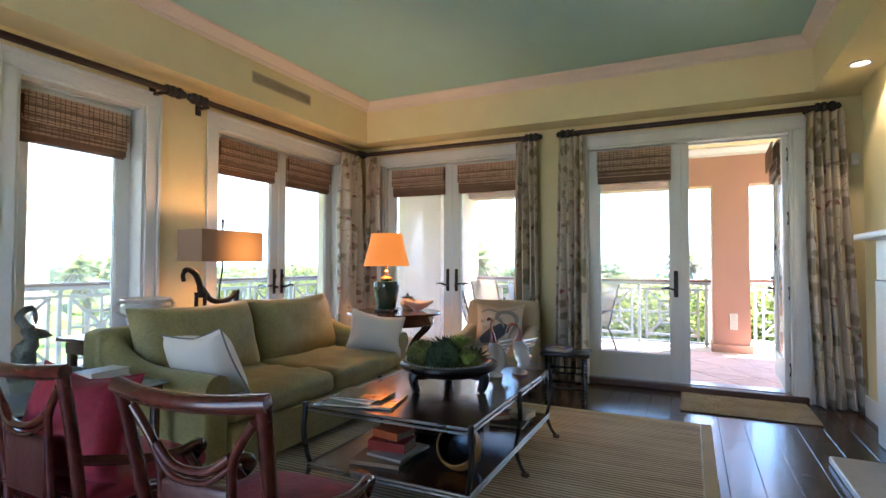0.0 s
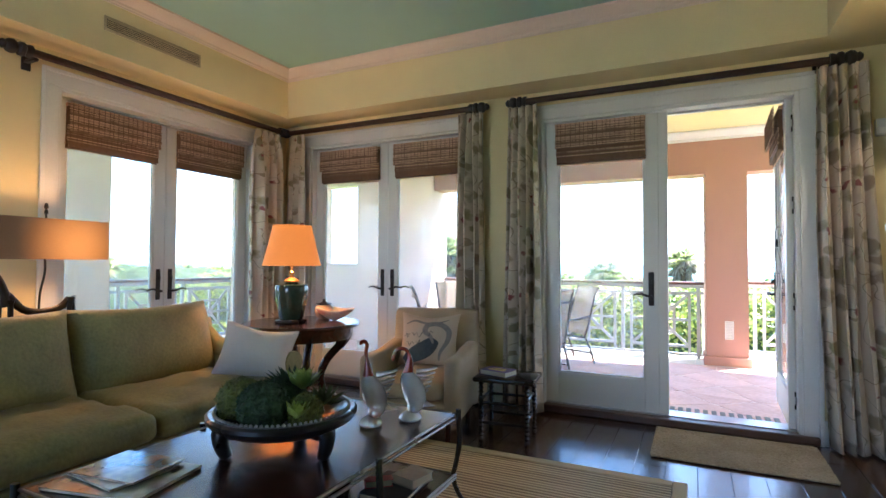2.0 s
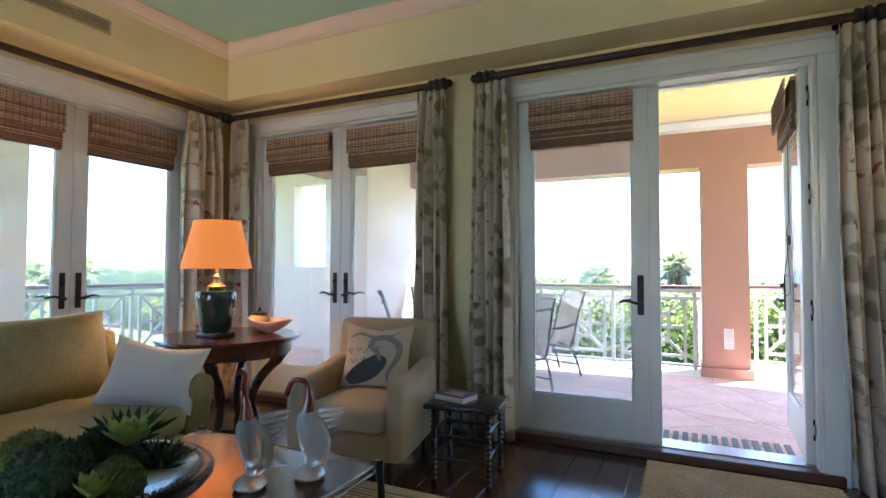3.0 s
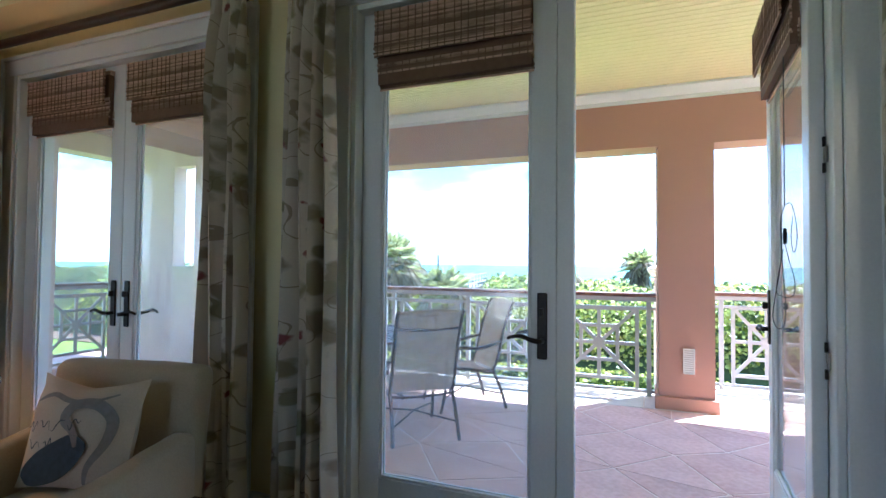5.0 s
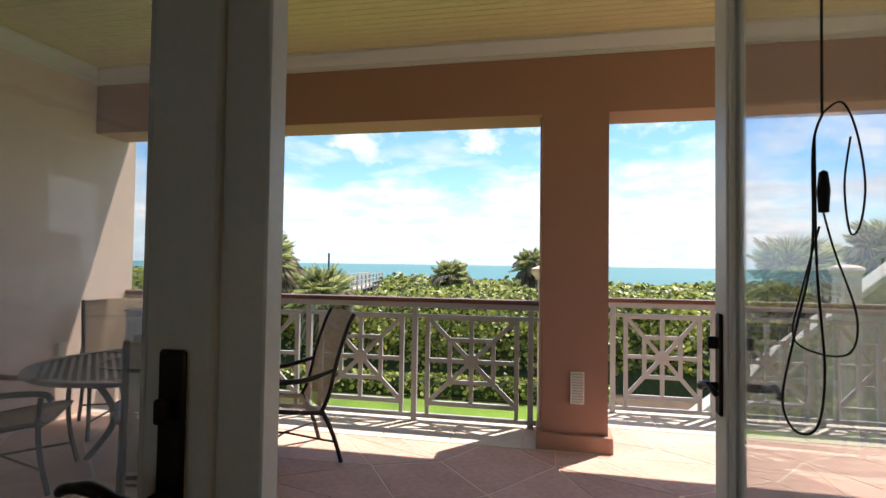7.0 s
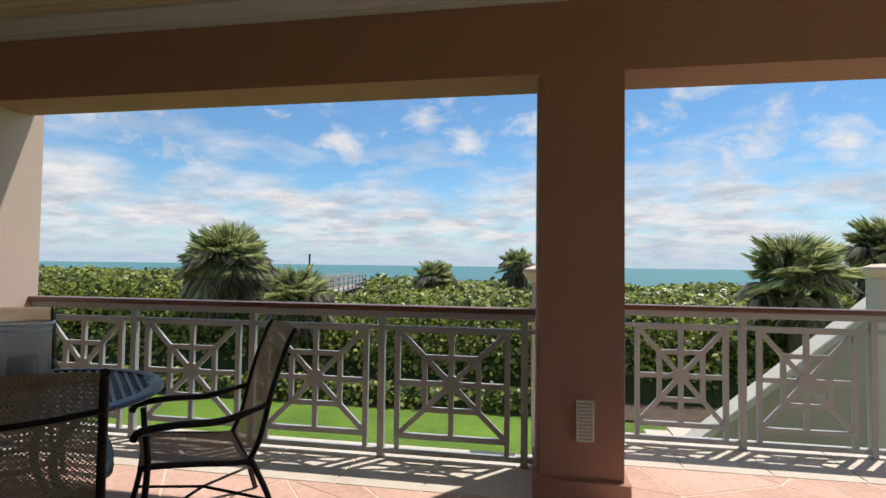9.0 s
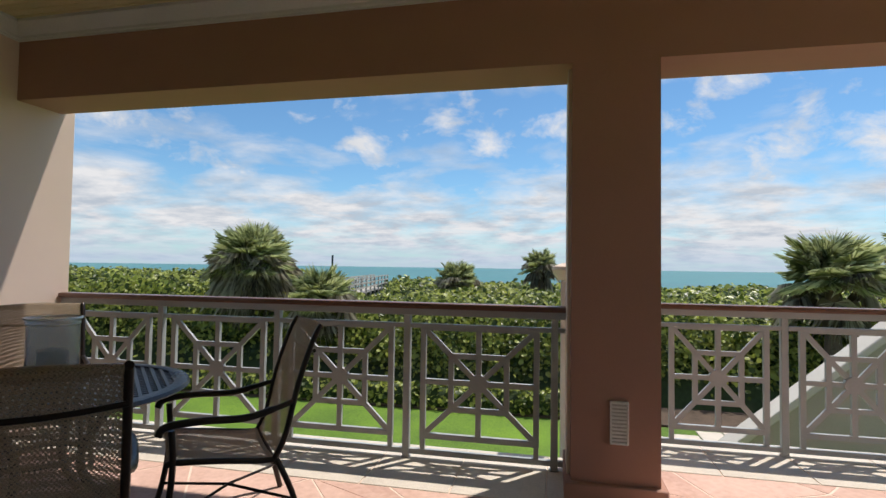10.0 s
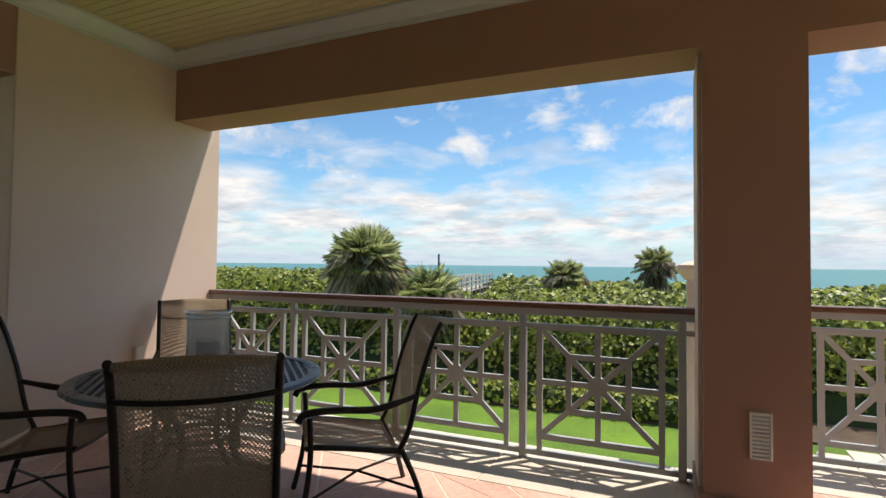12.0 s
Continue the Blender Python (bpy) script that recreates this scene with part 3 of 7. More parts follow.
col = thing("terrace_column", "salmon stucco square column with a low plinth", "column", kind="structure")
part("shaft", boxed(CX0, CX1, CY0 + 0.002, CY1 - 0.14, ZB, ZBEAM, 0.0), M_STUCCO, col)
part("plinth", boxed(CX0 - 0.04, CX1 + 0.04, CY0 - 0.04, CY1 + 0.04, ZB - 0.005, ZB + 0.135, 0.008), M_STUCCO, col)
# pale strip standing in for light on the column's outer left face
part("lit_face_strip", boxed(CX0 - 0.024, CX0 - 0.001, CY0 + 0.10, CY1 + 0.06, ZB + 0.136, ZBEAM - 0.002, 0.003), M_CREAM, col, "cream strip painted for the column's bright lit face")
# beadboard ceiling with grooves along x, all one mesh
bm = bmesh.new()
y = YF + 0.28
while y < CY0:
    y1 = min(y + 0.082, CY0)
    box(bm, PX0, 5.2, y, y1 - 0.008, ZCE, ZCE + 0.03)
    y = y1
box(bm, PX0, 5.2, YF + 0.28, CY0, ZCE + 0.012, ZCE + 0.1)
box(bm, -8.2, XL - 0.39, -3.2, YF + 0.279, ZCE + 0.1, ZCE + 0.2)
box(bm, -8.2, PX0 - 0.001, YF + 0.28, 10.8, ZCE + 0.1, ZCE + 0.2)
tagged(part("ceiling_terrace", bm, M_BEAD, smooth=False), "pale yellow beadboard terrace ceiling", "ceiling", kind="structure")
bm = bmesh.new()
crown_run(bm, (5.2, CY0, 0), (PX1, CY0, 0), (0, -1, 0), ZCE, 0.14, 0.11)
crown_run(bm, (PX1, CY0, 0), (PX1, YF + 0.28, 0), (1, 0, 0), ZCE, 0.14, 0.11)
crown_run(bm, (PX1, YF + 0.28, 0), (5.2, YF + 0.28, 0), (0, 1, 0), ZCE, 0.14, 0.11)
tagged(part("trim_terrace_crown", bm, M_WHITE), "white crown moulding under the terrace ceiling", "moulding", kind="structure")
slab("terrace_roof", -8.3, 5.4, -3.5, 11.0, 3.65, 3.8, M_CREAM, "flat roof slab over room and terrace", "roof")
tl_ = thing("terrace_downlight", "small cream recessed terrace ceiling lamp, unlit", "ceiling lamp", at(-1.79, 8.44, ZCE))
bm = bmesh.new()
lathe(bm, [(0.0, 0.0), (0.10, 0.0), (0.10, -0.008), (0.078, -0.014), (0.070, -0.004), (0.0, -0.004)], 24)
part("trim_ring", bm, M_CROWN, tl_)
bm = bmesh.new()
lathe(bm, [(0.066, -0.0055), (0.03, -0.012), (0.0, -0.014)], 20)
part("bulb_face", bm, M_WHITE, tl_, "unlit frosted bulb face")
# pale stone border along the edge
bm = bmesh.new()
x = PX1
while x < 4.9:
    x1 = min(x + 0.62, 4.9)
    out = 0.75 if x > CX1 - 0.1 else 0.0
    box(bm, x + 0.004, x1 - 0.004, 10.20 + out, 11.02 + out, ZB - 0.03, ZB + 0.003, 0.003)
    x = x1
tagged(part("trim_stone_border", bm, M_STONE), "pale coral stone border at the terrace edge", "paving", kind="structure")
M_FASCIA = mat("white ledge", (0.72, 0.70, 0.66), 0.7, var=0.08, fine=120, bump=0.15)
slab("terrace_ledge_bay", CX1 + 0.05, 5.2, 11.78, 11.85, ZB - 0.5, ZB - 0.02, M_FASCIA, "white painted ledge outside the wider bay", "ledge")
slab("terrace_base_bay", CX1 + 0.1, 5.2, 10.98, 11.74, -2.3, ZB - 0.36, M_CREAM, "cream stucco base under the wider bay", "wall")
slab("terrace_ledge", -9.05, CX1 + 0.045, 11.02, 11.09, ZB - 0.5, ZB - 0.02, M_FASCIA, "white painted ledge outside the railing", "ledge")
slab("terrace_base", -8.9, 5.2, 6.7, 10.98, -2.3, ZB - 0.36, M_CREAM, "cream stucco base storey under the terrace", "wall")


def bar(x0, z0, x1, z1, k=0.040, d=0.030):
    """A flat bar between two points of a railing panel."""
    ln = math.hypot(x1 - x0, z1 - z0)
    ang = math.atan2(z1 - z0, x1 - x0)
    bm = bmesh.new()
    box(bm, 0, ln, -d / 2, d / 2, -k / 2, k / 2, 0.0, Matrix.Translation((x0, 0, z0)) @ Matrix.Rotation(-ang, 4, 'Y'))
    return bm


def star_panel(x, z, w, h, parent):
    """Frame with a ring, a cross and diagonals round a hub."""
    bm = bmesh.new()
    for x0, x1, z0, z1 in ((-0.021, 0.021, -0.021, h + 0.021), (w - 0.021, w + 0.021, -0.021, h + 0.021), (0.021, w - 0.021, -0.021, 0.021), (0.021, w - 0.021, h - 0.021, h + 0.021)):
        box(bm, x + x0, x + x1, -0.017, 0.017, z + z0, z + z1)
    bmesh.ops.remove_doubles(bm, verts=bm.verts[:], dist=0.0001)
    pn = part("star_panel", bm, M_RAIL, parent, smooth=False)
    q = 0.255
    a0, a1, b0, b1, cx, cz = w * q, w * (1 - q), h * q, h * (1 - q), w / 2, h / 2
    lines = [(cx, 0, cx, h), (0, cz, w, cz), (a0, b0, a0, b1), (a1, b0, a1, b1), (a0, b0, a1, b0), (a0, b1, a1, b1), (0, 0, cx, cz), (w, 0, cx, cz), (0, h, cx, cz), (w, h, cx, cz)]
    for k, (x0, z0, x1, z1) in enumerate(lines):
        part("bar", bar(x + x0, z + z0, x + x1, z + z1, 0.040, 0.030 - 0.0009 * k), M_RAIL, pn, smooth=False)
    bm = bmesh.new()
    tube(bm, [(x + cx, -0.019, z + cz), (x + cx, 0.019, z + cz)], 0.072, 8)
    part("hub_plate", bm, M_RAIL, pn)
    return pn


def railing(name, length, posts, label):
    """Terrace railing along its own x; posts: places of the uprights."""
    ob = thing(name, label, "railing")
    part("handrail", boxed(0, length, -0.062, 0.062, 1.150, 1.195, 0.014, seg=2), M_CAPWOOD, ob, "brown varnished wooden handrail")
    part("top_bar", boxed(0, length, -0.028, 0.028, 1.098, 1.152, 0.004), M_RAIL, ob)
    part("second_bar", boxed(0, length, -0.020, 0.020, 1.00, 1.035, 0.003), M_RAIL, ob)
    part("bottom_bar", boxed(0, length, -0.020, 0.020, 0.035, 0.075, 0.003), M_RAIL, ob)
    for x in posts:
        p = part("post", boxed(x - 0.026, x + 0.026, -0.026, 0.026, 0.012, 1.10, 0.004), M_RAIL, ob)
        part("foot_plate", boxed(x - 0.032, x + 0.032, -0.032, 0.032, 0.0, 0.012, 0.002), M_RAIL, p)
    for a, b in zip(posts, posts[1:]):
        w = b - a - 0.26
        if w < 0.3:
            continue
        pn = star_panel(a + 0.13, 0.18, w, 0.825, ob)
        for x in (a + 0.13, b - 0.13):
            part("leg_bar", boxed(x - 0.018, x + 0.018, -0.016, 0.016, 0.075, 0.158), M_RAIL, pn, smooth=False)
    return ob


rl = "grey painted metal railing with star panels and wooden handrail"
r1 = railing("terrace_railing", PX1 * -1 + CX0, [0.04, 1.05, 2.16, 3.27, 4.39], rl)
r1.matrix_basis = at(PX1, RY, ZB)
r2 = railing("terrace_railing", 4.5, [0.182, 1.156, 2.13, 3.104, 4.078], rl)
r2.matrix_basis = at(CX1, RY + 0.75, ZB)
r3 = railing("terrace_railing", 12.0, [0.05 + 1.08 * i for i in range(12)], "grey painted metal star-panel railing on the lawn side")
r3.matrix_basis = at(-7.9, -2.2, ZB, 90)
# closing wall of the side terrace, with its tall window opening, and the beam beside it
wall_with("wall_side_terrace", "x", -8.1, PX0, 9.84, 10.06, ZCE + 0.1, [(-6.77, -6.0, 1.27, 2.80)], M_CREAM, "cream stucco wall with a tall unglazed window opening", ZB - 0.01)
slab("trim_side_window_sill", -6.82, -5.95, 9.80, 10.10, 1.271, 1.32, M_STONE, "pale stone sill of the window opening", "sill")
slab("side_terrace_beam", -8.1, -7.72, 5.4, 9.839, 2.95, ZCE + 0.1, M_CREAM, "cream stucco beam over the side opening", "beam")

# vent on the column
M_VENT = mat("white plastic vent", (0.88, 0.85, 0.80), 0.5, var=0.1)
v = thing("wall_vent", "small white louvred plastic vent on the column", "vent", at(0.205, CY0, -0.045))
part("backing", boxed(-0.048, 0.048, -0.006, 0, 0.31, 0.555, 0.002), mat("vent backing", (0.60, 0.55, 0.50), 0.9), v)
bm = bmesh.new()
for x0, x1, z0, z1 in ((-0.056, -0.044, 0.30, 0.565), (0.044, 0.056, 0.30, 0.565), (-0.044, 0.044, 0.30, 0.315), (-0.044, 0.044, 0.55, 0.565)):
    box(bm, x0, x1, -0.022, 0.0, z0, z1, 0.003)
part("frame", bm, M_VENT, v)
for i in range(10):
    part("slat", boxed(-0.044, 0.044, -0.018, -0.006, 0.322 + i * 0.0225, 0.336 + i * 0.0225, 0.002), M_VENT, v)

# ---- ground, sea, planting ----
def leafy(name, lo, hi):
    """Leaf surface that also lets some light through."""
    m = mat(name, lo, 0.38, var=0.3, scale=0.7, fine=6, bump=0.0, base2=hi, island=0.8, spec=0.5)
    n, l, b = nodes_of(m)
    tl_ = n.new("ShaderNodeBsdfTranslucent")
    src = b.inputs["Base Color"].links[0].from_socket
    l.new(src, tl_.inputs["Color"])
    mx = n.new("ShaderNodeMixShader"); mx.inputs[0].default_value = 0.48
    l.new(b.outputs[0], mx.inputs[1]); l.new(tl_.outputs[0], mx.inputs[2])
    l.new(mx.outputs[0], n["Material Output"].inputs["Surface"])
    return m


M_GRASS = mat("mown lawn", (0.075, 0.165, 0.008), 0.85, var=0.35, scale=0.8, fine=30, bump=0.8, base2=(0.165, 0.29, 0.018))
M_SEA = mat("turquoise sea", (0.025, 0.135, 0.15), 0.4, var=0.3, scale=0.012, fine=0.4, bump=0.3, base2=(0.10, 0.31, 0.29), stretch=(0.12, 1.6, 1), spec=0.3)
M_LEAF = leafy("sea grape leaf", (0.085, 0.135, 0.018), (0.46, 0.50, 0.11))
# dark green painted as the shade between leaves; backs both hedges
M_UNDER = mat("dark foliage, shade in its colour", (0.030, 0.050, 0.012), 0.9, var=0.4, scale=2, fine=9, bump=0.6)
M_FROND = leafy("palm frond", (0.27, 0.32, 0.11), (0.68, 0.71, 0.38))
M_DRY = leafy("dry palm frond", (0.32, 0.28, 0.20), (0.62, 0.58, 0.46))
M_TRUNK = mat("palm trunk", (0.14, 0.105, 0.075), 0.9, var=0.4, scale=6, fine=40, bump=0.6)
M_MULCH = mat("brown mulch bed", (0.09, 0.06, 0.04), 0.95, var=0.5, scale=3, fine=40, bump=0.6)
ZG = -2.2
ys = [-300, -60, 0, 20, 30, 45, 58, 66, 74, 90, 4800]
zs = [ZG, ZG, ZG, ZG, ZG, ZG, ZG, ZG - 0.9, ZG - 3, ZG - 6, ZG - 9]
bm = bmesh.new()
rows = [[bm.verts.new((x, yy, zz)) for x in (-4800, -400, -60, 0, 60, 400, 4800)] for yy, zz in zip(ys, zs)]
for a, b in zip(rows, rows[1:]):
    for i in range(6):
        bm.faces.new((a[i], a[i + 1], b[i + 1], b[i]))
tagged(part("ground", bm, M_GRASS), "bright green mown lawn", "lawn", kind="structure")
slab("water", -4800, 4800, 72, 4800, ZG - 4.5, ZG - 4.4, M_SEA, "turquoise sea under a cloudy sky", "sea")


def canopy(x, y):
    """Height of the thicket's top over the plan."""
    n = 0.55 * noise.noise((x * 0.22, y * 0.22, 0.3)) + 0.46 * noise.noise((x * 0.7, y * 0.7, 3.0)) + 0.14 * noise.noise((x * 1.9, y * 1.9, 7.0))
    base = 0.35 - 0.020 * (y - 22)
    base += 0.55 * min(1, max(0, (-x - 8) / 6)) * (1 if y < 40 else 0.6)
    base += 0.30 * (0.5 - abs(noise.noise((x * 0.33, y * 0.33, 11.0)))) - 0.12
    # a hollow where the boardwalk comes down through the thicket
    line, wide = -0.27 - (y - 6.8) * 0.378, 0.052 * (y - 6.8)
    base -= min(1.1, 0.40 + 0.05 * max(0.0, y - 24)) * math.exp(-((x - line) / wide) ** 4) * min(1.0, max(0.0, (y - 21.5) / 1.5))
    front = min(1.0, max(0.0, (y - 21.0) / 2.6)) ** 0.5
    return ZG + (base - ZG + n) * front


def card_mesh(name, verts, faces, material, label, category, group=""):
    me = bpy.data.meshes.new(name)
    me.from_pydata(verts, [], faces)
    me.materials.append(material)
    ob = new(name, me)
    return tagged(ob, label, category, kind="stuff")


rng = np.random.default_rng(5)
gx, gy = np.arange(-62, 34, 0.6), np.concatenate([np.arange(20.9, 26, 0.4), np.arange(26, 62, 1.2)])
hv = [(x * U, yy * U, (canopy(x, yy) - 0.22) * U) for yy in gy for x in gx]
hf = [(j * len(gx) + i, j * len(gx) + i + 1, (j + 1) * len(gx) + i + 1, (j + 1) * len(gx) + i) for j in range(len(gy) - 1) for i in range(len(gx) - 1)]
card_mesh("thicket", hv, hf, M_UNDER, "dark sheet under the hedge leaves, coloured as shade", "hedge")


def leaves(spots, size, rng, droop=0.5):
    """Cupped round leaves at spots (x, y, z, nx, ny, nz): vertices and faces."""
    vs, fs = [], []
    for x, y, z, nx, ny, nz in spots:
        s = size * (0.6 + 0.8 * rng.random())
        nrm = Vector((nx + rng.normal() * droop, ny + rng.normal() * droop, nz + rng.normal() * droop)).normalized()
        a = nrm.orthogonal().normalized()
        a = Matrix.Rotation(rng.random() * 6.28, 3, nrm) @ a
        b = nrm.cross(a)
        c = Vector((x, y, z)) + Vector(rng.normal(0, 0.05, 3))
        k = len(vs)
        for u, v, w in ((-1, 0, 0.15), (-0.5, 0.85, 0.22), (0.55, 0.8, 0.15), (1.05, 0, -0.1), (0.55, -0.8, 0.15), (-0.5, -0.85, 0.22)):
            p = (c + (a * u + b * v + nrm * w) * s) * U
            vs.append((p.x, p.y, p.z))
        fs += [(k, k + 1, k + 2, k + 3), (k, k + 3, k + 4, k + 5)]
    return vs, fs


def canopy_spots(x0, x1, y0, y1, n):
    out = []
    for _ in range(n):
        x, y = rng.uniform(x0, x1), rng.uniform(y0, y1)
        h = canopy(x, y)
        e = 0.3
        nx, ny = -(canopy(x + e, y) - canopy(x - e, y)) / (2 * e), -(canopy(x, y + e) - canopy(x, y - e)) / (2 * e)
        out.append((x, y, h - abs(rng.normal(0, 0.10)), nx * 0.6 + 0.1, ny * 0.6 - 0.25, 1.0))
    return out


# the steep front of the thicket, then its top, thinning with distance
front = []
for _ in range(26000):
    x = rng.uniform(-26, 13)
    h = canopy(x, 23.4)
    t = rng.random() ** 0.62
    lobe = 0.35 * noise.noise((x * 0.9, t * 2.0, 4.0))
    front.append((x, 21.0 + 1.1 * t + 0.9 * max(0.0, 0.55 - t) + lobe + rng.normal(0, 0.22), ZG + 0.25 + (h - ZG - 0.2) * t, 0.1, -0.9, 0.5))
for spots, size in ((front, 0.058), (canopy_spots(-28, 14, 21.2, 28, 36000), 0.066), (canopy_spots(-45, 24, 28, 40, 17000), 0.115), (canopy_spots(-60, 32, 40, 60, 11000), 0.17)):
    v_, f_ = leaves(spots, size, rng)
    card_mesh("hedge_leaves", v_, f_, M_LEAF, "dense bright green sea grape leaves", "foliage")
# clipped low border hedge along the lawn and the mulch under the thicket
bm = bmesh.new()
box(bm, -30, 14, 19.45, 22.4, ZG + 0.002, ZG + 0.05)
tagged(part("mulch_bed", bm, M_MULCH), "brown mulch under the hedge", "soil", kind="structure")
low = []
for _ in range(7000):
    x = rng.uniform(-22, 1.6)
    a = rng.uniform(0, math.pi)
    r = 0.38 + 0.08 * noise.noise((x * 1.5, a, 0))
    low.append((x, 19.80 - math.cos(a) * r * 0.9, ZG + 0.06 + math.sin(a) * r * 1.25, 0, -math.cos(a), math.sin(a)))
v_, f_ = leaves(low, 0.055, rng, 0.6)
card_mesh("low_hedge", v_, f_, M_LEAF, "low clipped green border hedge along the lawn", "hedge")
# dark tube filling the low hedge as painted shade
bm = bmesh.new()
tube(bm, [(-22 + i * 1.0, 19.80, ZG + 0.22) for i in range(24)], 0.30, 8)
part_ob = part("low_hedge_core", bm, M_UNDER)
tagged(part_ob, "dark core of the low border hedge, coloured as shade", "hedge", kind="stuff")


def palm(x, y, ztop, crown, fronds, seed, label, dry=0.25, tr=0.17):
    """A fan palm: tapered trunk, petioles and pleated fans of many leaflets."""
    r = random.Random(seed)
    ob = thing("palm_tree", label, "palm tree", at(x, y, ZG))
    zc = ztop - ZG - crown * 0.55
    bm = bmesh.new()
    lean = r.uniform(-0.15, 0.15)
    pts = [(lean * (k / 8) ** 2, 0, zc * k / 8 - 0.1) for k in range(9)]
    tube(bm, pts, [tr * (1.25 - 0.35 * k / 8) * r.uniform(0.93, 1.07) for k in range(9)], 10)
    part("trunk", bm, M_TRUNK, ob)
    for kind, count in (("green", fronds), ("dry", int(fronds * dry))):
        vs, fs = [], []
        for i in range(count):
            az = i * 2.399963 + r.uniform(-0.2, 0.2)
            el = radians(-12 + 98 * ((i * 0.7548777) % 1.0)) if kind == "green" else radians(r.uniform(-75, 25))
            d = Vector((math.cos(az) * math.cos(el), math.sin(az) * math.cos(el), math.sin(el)))
            side = Vector((-math.sin(az), math.cos(az), 0))
            up = side.cross(d) * -1
            root = Vector((lean, 0, zc))
            stem = crown * r.uniform(0.26, 0.52)
            hub = root + d * stem + Vector((0, 0, -0.06 * crown))
            # petiole
            k = len(vs)
            for p in (root, hub):
                for s in (-1, 1):
                    vs.append(tuple((p + side * 0.015 * s) * U))
            fs.append((k, k + 1, k + 3, k + 2))
            ln = crown * r.uniform(0.34, 0.46)
            m = 33
            for j in range(m):
                a = (j / (m - 1) - 0.5) * radians(215)
                w = d * math.cos(a) + side * math.sin(a)
                tip_l = ln * (1 - 0.25 * abs(j / (m - 1) - 0.5) * 2) * r.uniform(0.88, 1.08)
                across = (d * -math.sin(a) + side * math.cos(a)) * crown * 0.0075
                fold = up * crown * 0.012
                mid = hub + w * tip_l * 0.5 + up * crown * 0.03 * abs(math.sin(a))
                tip = hub + w * tip_l + Vector((0, 0, -crown * (r.uniform(0.02, 0.09) if kind == "green" else r.uniform(0.15, 0.3))))
                k = len(vs)
                for p in (hub, mid - across + fold, mid + across - fold, tip):
                    vs.append(tuple(p * U))
                fs += [(k, k + 1, k + 3), (k, k + 3, k + 2)]
        me = bpy.data.meshes.new("crown")
        me.from_pydata(vs, [], fs)
        me.materials.append(M_FROND if kind == "green" else M_DRY)
        c = new("crown" if kind == "green" else "dry_fronds", me)
        c.parent = ob
        if kind == "dry":
            c["label"] = "drooping dry brown fronds"
    return ob


palm(-9.6, 22.0, 2.40, 1.9, 150, 1, "full green fan palm with a grey skirt in the hedge", 0.9)
palm(-7.3, 21.6, 1.10, 1.5, 80, 2, "low green fan palm beside a taller one", 0.3)
palm(-4.25, 29.0, 1.42, 1.35, 80, 3, "greyish green fan palm with dry skirt in the hedge", 1.3)
palm(-0.70, 31.0, 2.10, 1.30, 44, 4, "slender fan palm with a ragged crown", 0.35, 0.13)
palm(6.55, 21.5, 2.15, 1.75, 64, 5, "green fan palm beside the garden stair", 0.2)
palm(9.3, 22.5, 2.75, 1.6, 60, 6, "fan palm close behind another beside the garden stair", 0.5)
palm(-24, 14.0, 1.6, 1.4, 36, 7, "small fan palm on the far side of the lawn")
palm(-31, 20.0, 1.9, 1.6, 36, 8, "fan palm at the lawn's far edge")

# ---- living room: floor, textiles at the windows ----
floor = thing("floor", "dark walnut plank floor with a soft shine", "floor", kind="structure")
part("underlay", boxed(XL, XR + 0.3, -3.2, YF, -0.2, -0.012), M_SUBFLOOR, floor, smooth=False)


def map_uv(m, scale):
    n, l, b = nodes_of(m)
    t = n.new("ShaderNodeTexCoord")
    mp = n.new("ShaderNodeMapping")
    mp.inputs["Scale"].default_value = scale
    l.new(t.outputs["UV"], mp.inputs["Vector"])
    return mp


def math_node(n, l, op, a, b=None):
    k = n.new("ShaderNodeMath"); k.operation = op
    for i, v in enumerate((a, b)):
        if v is None:
            continue
        if isinstance(v, (int, float)):
            k.inputs[i].default_value = v
        else:
            l.new(v, k.inputs[i])
    return k.outputs[0]


def mix_col(n, l, fac, a, b):
    k = n.new("ShaderNodeMix"); k.data_type = 'RGBA'
    l.new(fac, k.inputs["Factor"])
    for nm, v in (("A", a), ("B", b)):
        if isinstance(v, tuple):
            k.inputs[nm].default_value = (*v, 1)
        else:
            l.new(v, k.inputs[nm])
    return k.outputs["Result"]


